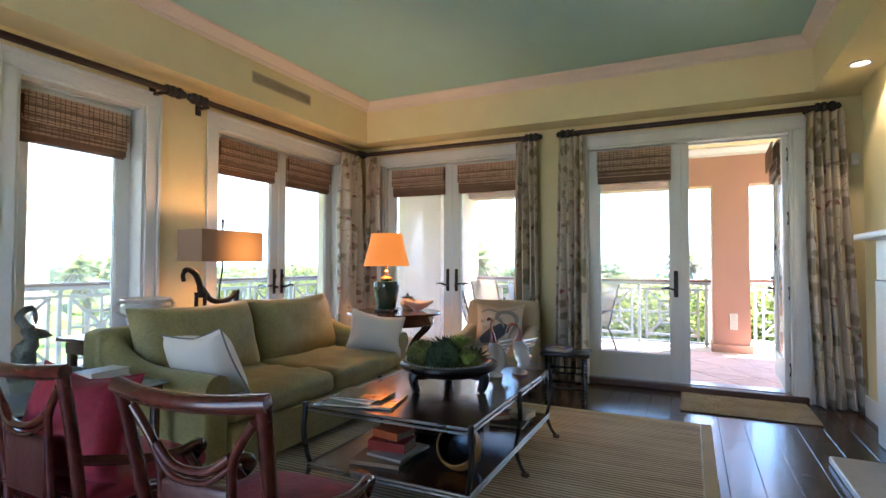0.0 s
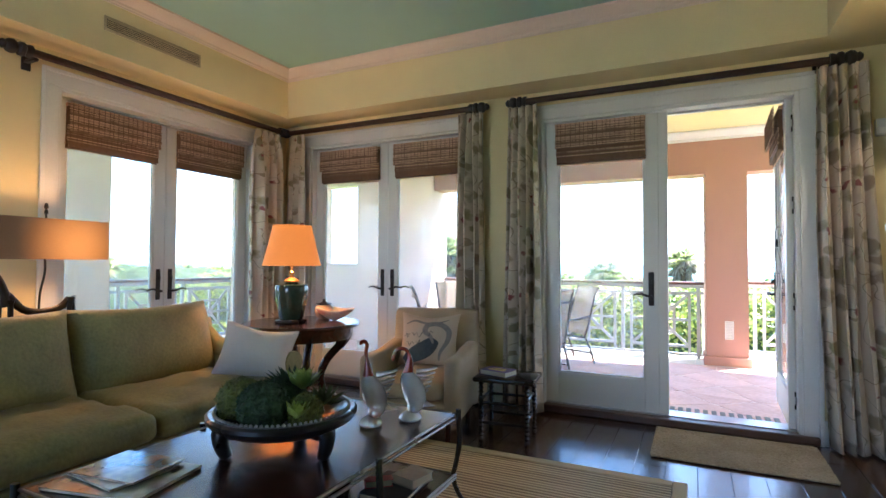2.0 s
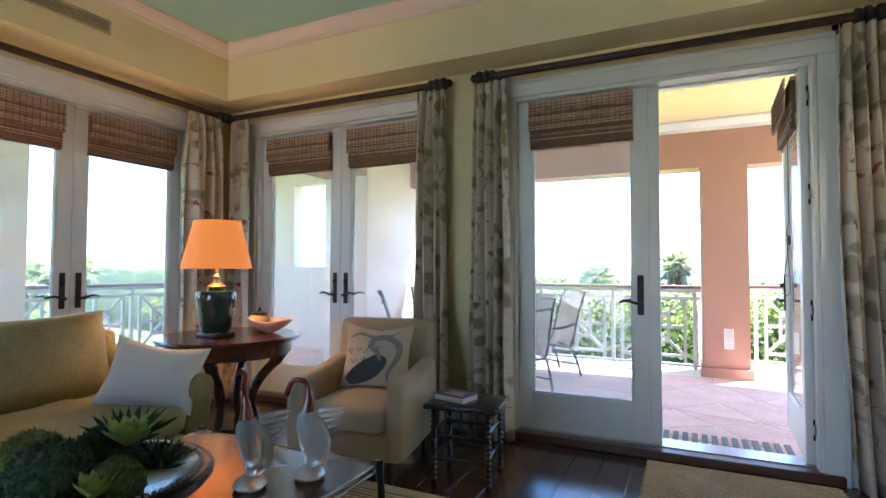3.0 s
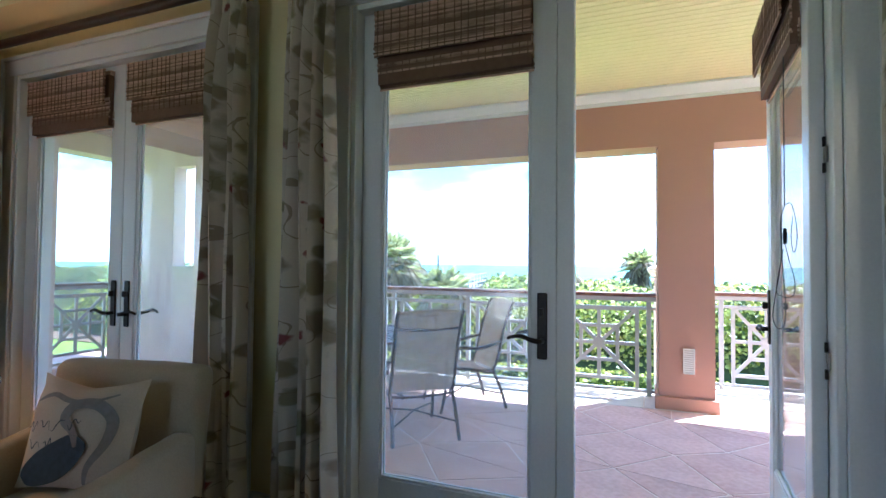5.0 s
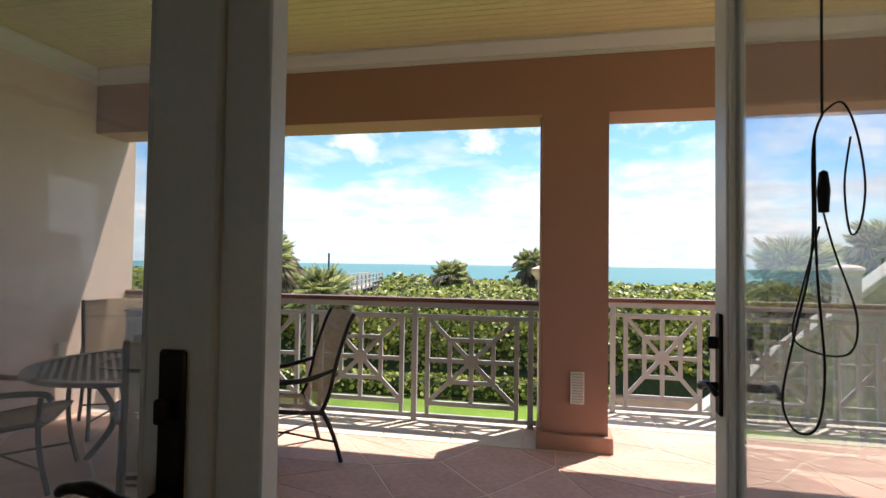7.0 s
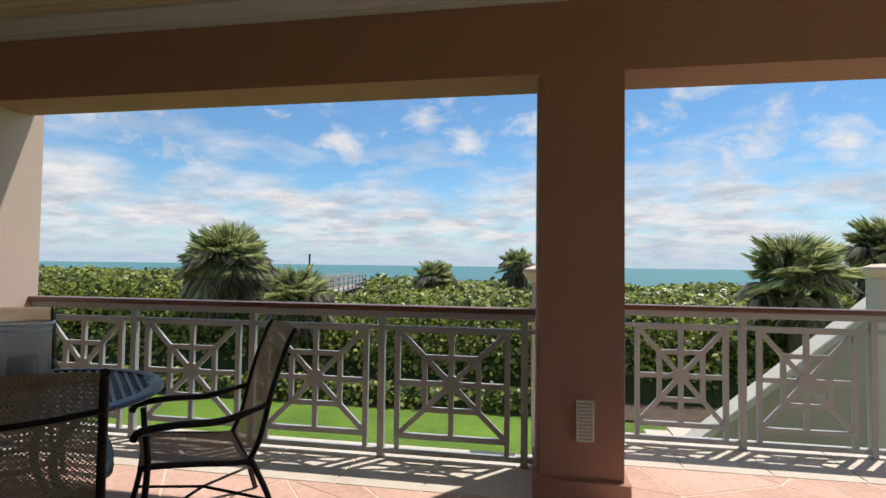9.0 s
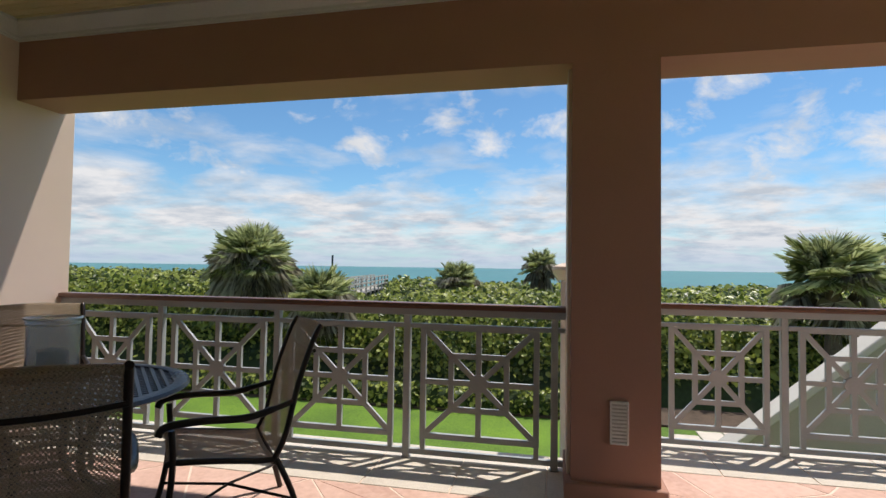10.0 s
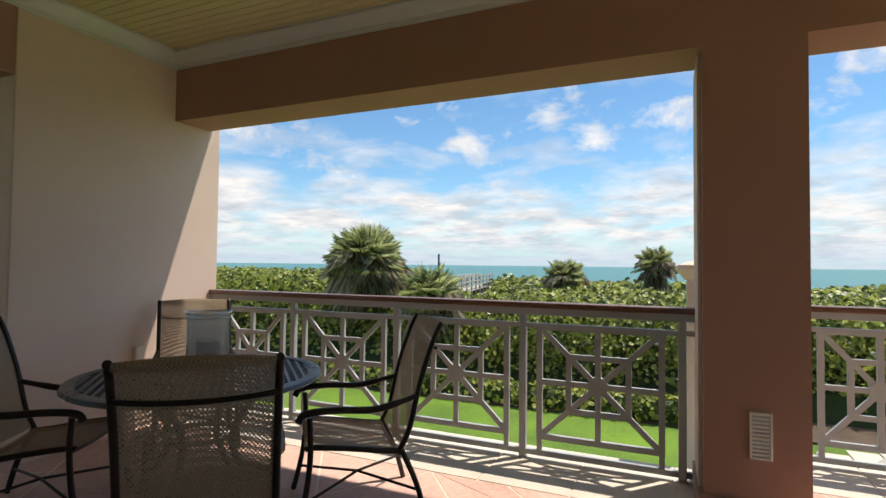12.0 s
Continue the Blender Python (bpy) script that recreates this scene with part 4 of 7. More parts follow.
def print_fabric():
    """Off-white linen printed with branches, olive and taupe leaves and dusty red blossoms."""
    m = mat("printed curtain linen", (0.60, 0.51, 0.40), 0.9, var=0.10, fine=200, bump=0.1, sheen=0.15)
    n, l, b = nodes_of(m)
    mp = map_uv(m, (1, 1, 1))
    wob = n.new("ShaderNodeTexNoise"); wob.inputs["Scale"].default_value, wob.inputs["Detail"].default_value = 9, 3
    l.new(mp.outputs[0], wob.inputs["Vector"])
    warp = n.new("ShaderNodeVectorMath"); warp.operation = 'MULTIPLY_ADD'
    warp.inputs[1].default_value = (0.13, 0.16, 0.0)
    l.new(wob.outputs["Color"], warp.inputs[0]); l.new(mp.outputs[0], warp.inputs[2])

    def cells(scale, cut, soft):
        v = n.new("ShaderNodeTexVoronoi"); v.inputs["Scale"].default_value = scale
        l.new(warp.outputs[0], v.inputs["Vector"])
        d = n.new("ShaderNodeMapRange"); d.inputs["From Min"].default_value, d.inputs["From Max"].default_value = cut, cut - soft
        l.new(v.outputs["Distance"], d.inputs["Value"])
        s = n.new("ShaderNodeSeparateColor"); l.new(v.outputs["Color"], s.inputs[0])
        return d.outputs[0], s.outputs
    leaf_f, leaf_c = cells(7.6, 0.46, 0.14)
    on = math_node(n, l, 'GREATER_THAN', leaf_c[0], 0.18)
    leaf_f = math_node(n, l, 'MULTIPLY', leaf_f, on)
    leaf_f = math_node(n, l, 'MULTIPLY', leaf_f, 0.85)
    leaf_col = mix_col(n, l, leaf_c[1], (0.20, 0.18, 0.08), (0.26, 0.19, 0.13))
    bl_f, bl_c = cells(9.5, 0.24, 0.10)
    on2 = math_node(n, l, 'GREATER_THAN', bl_c[2], 0.52)
    bl_f = math_node(n, l, 'MULTIPLY', bl_f, on2)
    br = n.new("ShaderNodeTexNoise"); br.inputs["Scale"].default_value, br.inputs["Detail"].default_value = 4.0, 1.0
    l.new(mp.outputs[0], br.inputs["Vector"])
    k = math_node(n, l, 'ABSOLUTE', math_node(n, l, 'SUBTRACT', br.outputs["Fac"], 0.5))
    br_f = math_node(n, l, 'LESS_THAN', k, 0.0045)
    ground = b.inputs["Base Color"].links[0].from_socket
    c = mix_col(n, l, br_f, ground, (0.33, 0.26, 0.18))
    c = mix_col(n, l, leaf_f, c, leaf_col)
    c = mix_col(n, l, bl_f, c, (0.25, 0.075, 0.075))
    l.new(c, b.inputs["Base Color"])
    return m


M_PRINT = print_fabric()


def curtain(w, h, folds, seed, label, flare=0.04, depth=0.068, lean=0.0):
    """A pleated panel hanging from z = h to 0, x from 0 to w, folds along y."""
    r = random.Random(seed)
    nx, nz = folds * 8, 26
    ph = [r.uniform(-0.5, 0.5) for _ in range(folds + 1)]
    am = [r.uniform(0.65, 1.25) for _ in range(folds + 1)]
    bm = bmesh.new()
    uv = bm.loops.layers.uv.new("UVMap")
    grid, us = [], []
    for j in range(nz + 1):
        v = j / nz
        row = []
        for i in range(nx + 1):
            u = i / nx
            f = int(u * folds) if i < nx else folds
            a = math.sin(u * folds * 2 * math.pi + ph[min(f, folds)] * v * 0.9)
            amp = depth * am[min(f, folds)] * (0.45 + 0.55 * min(1, v * 6))
            x = u * w + (u - 0.5) * flare * v * 2 + 0.018 * math.sin(v * 3 + f * 2.1 + seed) * v + lean * v * v
            y = a * amp + 0.012 * math.sin(v * 9 + u * 14 + seed)
            if v < 0.06:
                y *= 0.55 + 7 * v
                y += -0.012 * math.cos(u * folds * 4 * math.pi) * (1 - v / 0.06)
            row.append(bm.verts.new((x, y, h * (1 - v))))
        grid.append(row)
    for j in range(nz):
        for i in range(nx):
            f = bm.faces.new((grid[j][i], grid[j][i + 1], grid[j + 1][i + 1], grid[j + 1][i]))
            for lp, (ii, jj) in zip(f.loops, ((i, j), (i + 1, j), (i + 1, j + 1), (i, j + 1))):
                lp[uv].uv = (ii / nx * w * 2.3 + seed * 0.37, (1 - jj / nz) * h)
    ob = part("curtain", bm, M_PRINT)
    md = ob.modifiers.new("thickness", 'SOLIDIFY')
    md.thickness = 0.004
    return tagged(ob, label, "curtain", group="printed curtain panels")


cl = "off-white curtain printed with leaves and blossoms"
CH = 2.775
for x, y, w, rz, n, s in ((-4.42, 6.25, 0.23, 0, 3, 1), (-2.29, 6.25, 0.25, 0, 4, 2), (-1.78, 6.25, 0.27, 0, 4, 3), (0.57, 6.25, 0.30, 0, 5, 4)):
    curtain(w, CH - 0.02, n, s, cl + (", beside the open door" if s == 4 else ", between the doors" if s in (2, 3) else ", in the room corner"), lean=0.075 if s == 4 else 0.0).matrix_basis = at(x, y, 0.02, rz)
curtain(0.36, CH - 0.02, 4, 5, cl + ", in the room corner").matrix_basis = at(-4.46, 5.78, 0.02, 90)

M_ROD = mat("dark stained rod wood", (0.035, 0.014, 0.010), 0.4, var=0.4, fine=40, bump=0.15)
M_FINIAL = mat("blackened carved finial", (0.012, 0.010, 0.014), 0.45, var=0.3, fine=60, bump=0.3)


def rod(p0, p1, ends, label):
    p0, p1 = Vector(p0), Vector(p1)
    d = (p1 - p0).normalized()
    ln = (p1 - p0).length
    ob = thing("curtain_rod", label, "curtain rod", at(*p0) @ d.to_track_quat('X', 'Z').to_matrix().to_4x4())
    bm = bmesh.new()
    tube(bm, [(0, 0, 0), (ln, 0, 0)], 0.028, 14)
    part("pole", bm, M_ROD, ob)
    for e in ends:
        x = 0 if e < 0 else ln
        bm = bmesh.new()
        prof = [(0.0, 0.13), (0.018, 0.125), (0.034, 0.105), (0.030, 0.09), (0.046, 0.075), (0.052, 0.05), (0.044, 0.03), (0.034, 0.022), (0.050, 0.005), (0.050, -0.02), (0.036, -0.03), (0.046, -0.05), (0.046, -0.07), (0.0, -0.075)]
        lathe(bm, prof, 14)
        bm.transform(Matrix.Translation((x, 0, 0)) @ Matrix.Rotation(radians(90 if e > 0 else -90), 4, 'Y'))
        part("finial", bm, M_FINIAL, ob, "blackened turned finial")
    return ob


rl2 = "dark stained wooden curtain rod with turned black finials"
ZR = 2.815
for a, b, ends in (((-4.46, -1.2, ZR), (-4.46, 3.36, ZR), (1,)), ((-4.46, 3.62, ZR), (-4.46, 6.20, ZR), (-1, 1)), ((-4.40, 6.25, ZR), (-2.10, 6.25, ZR), (1,)), ((-1.68, 6.25, ZR), (0.72, 6.25, ZR), (-1, 1))):
    rod(a, b, ends, rl2)
for x, y, d in ((-1.60, 6.25, 0), (0.60, 6.25, 0), (-2.2, 6.25, 0), (-4.46, 3.72, 1), (-4.46, 3.26, 1)):
    bm = bmesh.new()
    if d:
        box(bm, XL, -4.46, y - 0.018, y + 0.018, ZR - 0.05, ZR - 0.028, 0.004)
        box(bm, XL, XL + 0.015, y - 0.03, y + 0.03, ZR - 0.10, ZR + 0.03, 0.004)
    else:
        box(bm, x - 0.018, x + 0.018, y, YF, ZR - 0.05, ZR - 0.028, 0.004)
        box(bm, x - 0.03, x + 0.03, YF - 0.015, YF, ZR - 0.10, ZR + 0.03, 0.004)
    tagged(part("rod_bracket", bm, M_FINIAL), "black wooden bracket holding the curtain rod", "bracket")

M_REED = mat("woven reed", (0.33, 0.195, 0.12), 0.75, var=0.42, scale=14, fine=60, bump=0.3, base2=(0.62, 0.41, 0.28), stretch=(0.3, 1, 1), island=0.45)
M_THREAD = mat("brown weaving thread", (0.17, 0.095, 0.06), 0.9)


def roman_shade(w, h, label):
    """A raised shade of woven reeds, x from 0 to w, z from -h to 0, its front at y < 0."""
    ob = thing("woven_shade", label, "window shade")
    part("headrail", boxed(0, w, -0.03, 0, -0.03, 0, 0.003), M_REED, ob)
    layers = ((0.0, 0.055, 0.62), (0.014, 0.042, 0.83), (0.026, 0.03, 1.0))
    for k, (inn, front, low) in enumerate(layers):
        bm = bmesh.new()
        z = -0.004 if k == 0 else -h * layers[k - 1][2] + 0.05
        z_end = -h * low
        r = random.Random(int(w * 1000) + k)
        yy = -front - 0.012 if k == 0 else -front - 0.006 + 0.016 * k
        while z > z_end:
            t = r.uniform(0.006, 0.011)
            j = r.uniform(-0.003, 0.003)
            box(bm, r.uniform(-0.004, 0.004), w + r.uniform(-0.004, 0.004), yy + j - 0.004, yy + j + 0.004, z - t, z - 0.001)
            z -= t
        part("reed_fold", bm, M_REED, ob, smooth=False)
        bm = bmesh.new()
        x = 0.02
        while x < w:
            box(bm, x - 0.002, x + 0.002, yy - 0.0085, yy - 0.006, z_end, -0.006 if k == 0 else -h * layers[k - 1][2])
            x += r.uniform(0.030, 0.052)
        part("weaving_thread", bm, M_THREAD, ob, smooth=False)["kind"] = "stuff"
    bm = bmesh.new()
    box(bm, 0.004, w - 0.004, -0.036, -0.002, -h * 0.97, -0.03)
    part("folded_back", bm, M_THREAD, ob, smooth=False)
    return ob


SH = 0.365
sl = "brown woven reed roman shade drawn up on the door"
for m, w in ((at(OPEN_C[0] + 0.13, LY - 0.001, 2.615), W1 - 0.2), (at(OPEN_B[0] + 0.13, LY - 0.001, 2.60), WB - 0.2), (at(OPEN_B[0] + 0.132 + WB, LY - 0.001, 2.60), WB - 0.2),
             (at(LX + 0.001, OPEN_A[0] + 0.13, 2.60, 90), WA - 0.2), (at(LX + 0.001, OPEN_A[0] + 0.132 + WA, 2.60, 90), WA - 0.2), (at(LX + 0.001, OPEN_W[0] + 0.09, 2.57, 90), OPEN_W[1] - OPEN_W[0] - 0.18)):
    roman_shade(w, SH, sl).matrix_basis = m
OLX, OLY = OPEN_C[1] - 0.03, YF + 0.085
open_leaf.matrix_basis = at(OLX, OLY, ZL, 180 + OPEN_TURN)
ang = radians(180 + OPEN_TURN)
roman_shade(W1 - 0.2, SH, "brown woven reed roman shade drawn up on the open door").matrix_basis = at(OLX + math.cos(ang) * (W1 - 0.1) - 0.052 * math.sin(ang), OLY + math.sin(ang) * (W1 - 0.1) + 0.052 * math.cos(ang), 2.615, OPEN_TURN)
# its pull cord, bunched up, with a weight
M_CORD = mat("dark pull cord", (0.02, 0.02, 0.02), 0.8)
cx, cy = OLX - 0.088, OLY + 0.20
cord = thing("shade_cord", "dark looped pull cord with a small weight on the open door", "cord", at(cx, cy, 0))
bm = bmesh.new()
tube(bm, [(0, 0, 2.25), (0, 0.003, 1.63)], 0.002, 6)
tube(bm, curve_pts([(0, 0, 1.635), (0.015, -0.02, 1.645), (0.026, -0.035, 1.60), (0.032, -0.045, 1.52), (0.028, -0.04, 1.46), (0.020, -0.03, 1.45), (0.016, -0.025, 1.52), (0.022, -0.03, 1.59)], 5), 0.0016, 5)
tube(bm, curve_pts([(0, 0, 1.635), (-0.014, 0.0, 1.58), (-0.012, 0.01, 1.42), (-0.026, 0.04, 1.28), (-0.034, 0.06, 1.18), (-0.02, 0.05, 1.135), (-0.002, 0.02, 1.15), (0.0, 0.0, 1.24), (-0.010, 0.0, 1.40), (-0.012, 0.0, 1.60)], 6), 0.002, 5)
tube(bm, curve_pts([(0, 0, 1.48), (0.010, -0.01, 1.42), (0.025, -0.035, 1.33), (0.020, -0.03, 1.275), (-0.002, 0.01, 1.265), (-0.022, 0.05, 1.285), (-0.018, 0.03, 1.36), (-0.006, 0.0, 1.46)], 6), 0.0016, 5)
part("cord", bm, M_CORD, cord)
bm = bmesh.new()
lathe(bm, [(0, -0.035), (0.007, -0.033), (0.009, 0.0), (0.006, 0.028), (0, 0.032)], 10, (0, 0.0, 1.515))
part("weight", bm, M_CORD, cord)
M_NICKEL = mat("dull grey hinge metal", (0.30, 0.28, 0.26), 0.45, metal=0.6, var=0.2, fine=60, bump=0.1)
for z in (0.22, 0.975, 1.72, 2.36):
    hg = part("hinge", boxed(-0.034, -0.0005, -0.002, 0.006, z - 0.03, z + 0.03, 0.002), M_NICKEL, open_leaf, "dull grey metal hinge")
    for s in (-1, 1):
        bm = bmesh.new()
        tube(bm, [(-0.012, 0.006, z + s * 0.03), (-0.012, 0.006, z + s * 0.066)], 0.006, 8)
        part("pin_end", bm, M_BRONZE, hg, "dark hinge pin end")

# louvre in the band over the west wall, recessed lamp, sensor, light strip of the hearth
M_GRILLE = mat("beige enamelled grille", (0.45, 0.36, 0.22), 0.5)
g = thing("air_grille", "long beige air grille in the ceiling band", "air grille", at(BX, 4.08, 3.105))
part("frame", boxed(0.001, 0.010, 0, 0.86, 0, 0.115, 0.003), M_GRILLE, g)
# dark plate coloured as the shade behind the blades
part("slot_back", boxed(0.0105, 0.012, 0.02, 0.84, 0.022, 0.093), mat("painted slot shade", (0.03, 0.025, 0.02), 0.9), g)
for i in range(5):
    part("blade", boxed(0.012, 0.020, 0.02, 0.84, 0.026 + i * 0.0145, 0.033 + i * 0.0145, 0.001), M_GRILLE, g)
dl = thing("downlight", "small round recessed ceiling lamp, lit", "ceiling lamp", at(0.80, 5.44, ZS))
bm = bmesh.new()
lathe(bm, [(0.085, 0.0), (0.085, -0.006), (0.068, -0.010), (0.060, -0.002), (0.060, 0.0)], 24)
part("trim_ring", bm, M_WHITE, dl)
bm = bmesh.new()
lathe(bm, [(0.060, -0.0015), (0.0, -0.0015)], 24)
part("lens", bm, glow_mat("warm lamp lens", (1.0, 0.80, 0.55), 0.6), dl, "glowing warm lens")
spot = bpy.data.lights.new("downlight", 'SPOT')
spot.energy, spot.spot_size, spot.color, spot.shadow_soft_size = 2.5, radians(100), (1.0, 0.78, 0.52), 0.05
so = new("downlight_lamp", spot)
so.matrix_basis = at(0.80, 5.44, ZS - 0.03)
sn = thing("motion_sensor", "small white plastic motion sensor on the wall", "sensor", at(0.97, YF, 2.26))
part("case", boxed(-0.035, 0.035, -0.045, 0, 0, 0.125, 0.012, seg=2), M_WHITE, sn)
part("lens", boxed(-0.022, 0.022, -0.052, -0.044, 0.015, 0.06, 0.004), M_VENT, sn)

# hearth slab and mantelpiece at the east wall
M_MARBLE = mat("pale marble", (0.56, 0.52, 0.46), 0.35, var=0.12, scale=4, fine=30, bump=0.05)
tagged(part("hearth_slab", boxed(0.40, XR, 3.2, 4.66, 0.002, 0.05, 0.008), M_MARBLE), "pale stone hearth slab on the floor", "hearth")
mp_ = thing("mantelpiece", "white painted mantelpiece with a projecting shelf", "mantelpiece", at(XR, 3.93, 0))
part("shelf", boxed(-0.26, 0, -0.93, 1.42, 1.52, 1.57, 0.012, seg=2), M_WHITE, mp_)
part("frieze", boxed(-0.14, 0, -0.85, 1.34, 1.22, 1.52, 0.006), M_WHITE, mp_)
part("pilaster", boxed(-0.15, 0, 1.05, 1.34, 0.0, 1.22, 0.008), M_WHITE, mp_)
part("pilaster", boxed(-0.15, 0, -0.85, -0.56, 0.0, 1.22, 0.008), M_WHITE, mp_)
part("firebox", boxed(-0.02, 0, -0.56, 1.05, 0.05, 1.22), M_BLACKWOOD, mp_)

# ---- rugs ----
def striped_rug():
    m = mat("ribbed grass weave", (0.34, 0.25, 0.14), 0.95, var=0.18, scale=2, fine=90, bump=0.2)
    n, l, b = nodes_of(m)
    t = n.new("ShaderNodeTexCoord")
    mp = n.new("ShaderNodeMapping"); mp.inputs["Scale"].default_value = (0.25, 1, 1)
    l.new(t.outputs["Object"], mp.inputs["Vector"])
    no = n.new("ShaderNodeTexNoise"); no.inputs["Scale"].default_value, no.inputs["Detail"].default_value = 26, 2
    mp2 = n.new("ShaderNodeMapping"); mp2.inputs["Scale"].default_value = (0.06, 1, 1)
    l.new(t.outputs["Object"], mp2.inputs["Vector"]); l.new(mp2.outputs[0], no.inputs["Vector"])
    w = n.new("ShaderNodeTexWave"); w.bands_direction = 'Y'
    w.inputs["Scale"].default_value, w.inputs["Distortion"].default_value, w.inputs["Detail"].default_value = 9.5, 1.2, 2
    l.new(mp.outputs[0], w.inputs["Vector"])
    k = math_node(n, l, 'MULTIPLY', w.outputs["Fac"], 0.45)
    k = math_node(n, l, 'ADD', k, math_node(n, l, 'MULTIPLY', no.outputs["Fac"], 0.6))
    cr = n.new("ShaderNodeValToRGB")
    cr.color_ramp.elements[0].position, cr.color_ramp.elements[1].position = 0.30, 0.70
    cr.color_ramp.elements[0].color, cr.color_ramp.elements[1].color = (0.21, 0.145, 0.085, 1), (0.60, 0.48, 0.31, 1)
    l.new(k, cr.inputs["Fac"]); l.new(cr.outputs["Color"], b.inputs["Base Color"])
    bp = n.new("ShaderNodeBump"); bp.inputs["Strength"].default_value, bp.inputs["Distance"].default_value = 0.5, 0.006
    l.new(w.outputs["Fac"], bp.inputs["Height"]); l.new(bp.outputs[0], b.inputs["Normal"])
    return m


rug = thing("area_rug", "large tan ribbed grass rug with a plain border", "rug", at(0, 0, 0))
part("field", boxed(-3.75, -0.37, 1.35, 5.10, 0.001, 0.014, 0.003), striped_rug(), rug)
bm = bmesh.new()
for a, b, c, d in ((-0.368, -0.285, 1.27, 5.18), (-3.84, -3.752, 1.27, 5.18), (-3.75, -0.37, 5.102, 5.18), (-3.75, -0.37, 1.27, 1.348)):
    box(bm, a, b, c, d, 0.001, 0.017, 0.005)
part("border", bm, mat("plain tan binding", (0.52, 0.42, 0.26), 0.95, var=0.15, fine=120, bump=0.3), rug, "plain tan woven border")


def jute():
    m = mat("braided jute", (0.42, 0.32, 0.20), 0.95, var=0.25, scale=4, fine=60, bump=0.5, base2=(0.56, 0.45, 0.31))
    n, l, b = nodes_of(m)
    t = n.new("ShaderNodeTexCoord")
    v = n.new("ShaderNodeTexVoronoi"); v.inputs["Scale"].default_value = 55
    mp = n.new("ShaderNodeMapping"); mp.inputs["Scale"].default_value = (1, 1.8, 1)
    l.new(t.outputs["Object"], mp.inputs["Vector"]); l.new(mp.outputs[0], v.inputs["Vector"])
    bp = n.new("ShaderNodeBump"); bp.inputs["Strength"].default_value, bp.inputs["Distance"].default_value = 0.9, 0.008
    bp.invert = True
    l.new(v.outputs["Distance"], bp.inputs["Height"]); l.new(bp.outputs[0], b.inputs["Normal"])
    return m


dm = thing("door_mat", "rectangular braided jute mat inside the open door", "door mat", at(0.01, 5.94, 0.0))
M_JUTE = jute()
for i in range(44):
    y = -0.345 + i * 0.016
    bm = bmesh.new()
    tube(bm, [(-0.53 + 0.01 * math.sin(i * 1.7), y, 0.012), (0, y + 0.003 * math.sin(i), 0.012), (0.53 + 0.01 * math.sin(i * 2.3), y, 0.012)], 0.0095, 6)
    part("braid", bm, M_JUTE, dm)

# ---- sofa ----
M_OLIVE = mat("olive green velvet", (0.27, 0.226, 0.082), 0.62, var=0.24, scale=7, fine=55, bump=0.3, sheen=0.12)
M_BEIGE = mat("beige linen upholstery", (0.42, 0.33, 0.21), 0.88, var=0.12, scale=5, fine=140, bump=0.2, sheen=0.15)
M_LINEN = mat("white linen", (0.74, 0.67, 0.59), 0.9, var=0.08, fine=160, bump=0.2)
M_PIPE = mat("grey piping", (0.20, 0.18, 0.16), 0.9)
sofa = thing("sofa", "olive green velvet two-cushion sofa on the rug", "sofa", at(-3.45, 3.61, 0.014))
# own axes: x to the front, y along the length
bm = bmesh.new()
soft_box(bm, -0.52, 0.55, -0.98, 0.98, 0.05, 0.335, 0.03, wrinkle=0.004)
part("base", bm, M_OLIVE, sofa)
bm = bmesh.new()
soft_box(bm, -0.62, -0.42, -1.19, 1.19, 0.05, 0.875, 0.06, seed=4)
part("back_frame", bm, M_OLIVE, sofa)
for s in (-1, 1):
    bm = bmesh.new()
    soft_box(bm, -0.46, 0.53, *sorted((s * 0.985, s * 1.17)), 0.05, 0.60, 0.04, seed=s)
    # outward roll on top of the arm
    tube(bm, curve_pts([(-0.50, s * 1.08, 0.79), (-0.30, s * 1.08, 0.645), (0.0, s * 1.08, 0.585), (0.54, s * 1.08, 0.575)], 4), 0.088, 12)
    part("arm", bm, M_OLIVE, sofa)
    bm = bmesh.new()
    soft_box(bm, -0.30, 0.575, *sorted((s * 0.002, s * 0.975)), 0.34, 0.495, 0.06, 0.035, cuts=16, seed=s * 3, wrinkle=0.022)
    part("seat_cushion", bm, M_OLIVE, sofa)
    bm = bmesh.new()
    pillow(bm, 1.06, 0.60, 0.30, None, 20, 4.5, 0.015, 0.045)
    bm.transform(Matrix.Translation((-0.33, s * 0.515 + 0.02, 0.72)) @ Matrix.Rotation(radians(-16), 4, 'Y') @ Matrix.Rotation(radians(90), 4, 'Z'))
    part("back_cushion", bm, M_OLIVE, sofa)
for x in (-0.48, 0.44):
    for y in (-1.06, 1.06):
        part("foot", boxed(x - 0.03, x + 0.03, y - 0.03, y + 0.03, 0.0, 0.06, 0.006), M_DARKWOOD, sofa, "dark wooden foot")


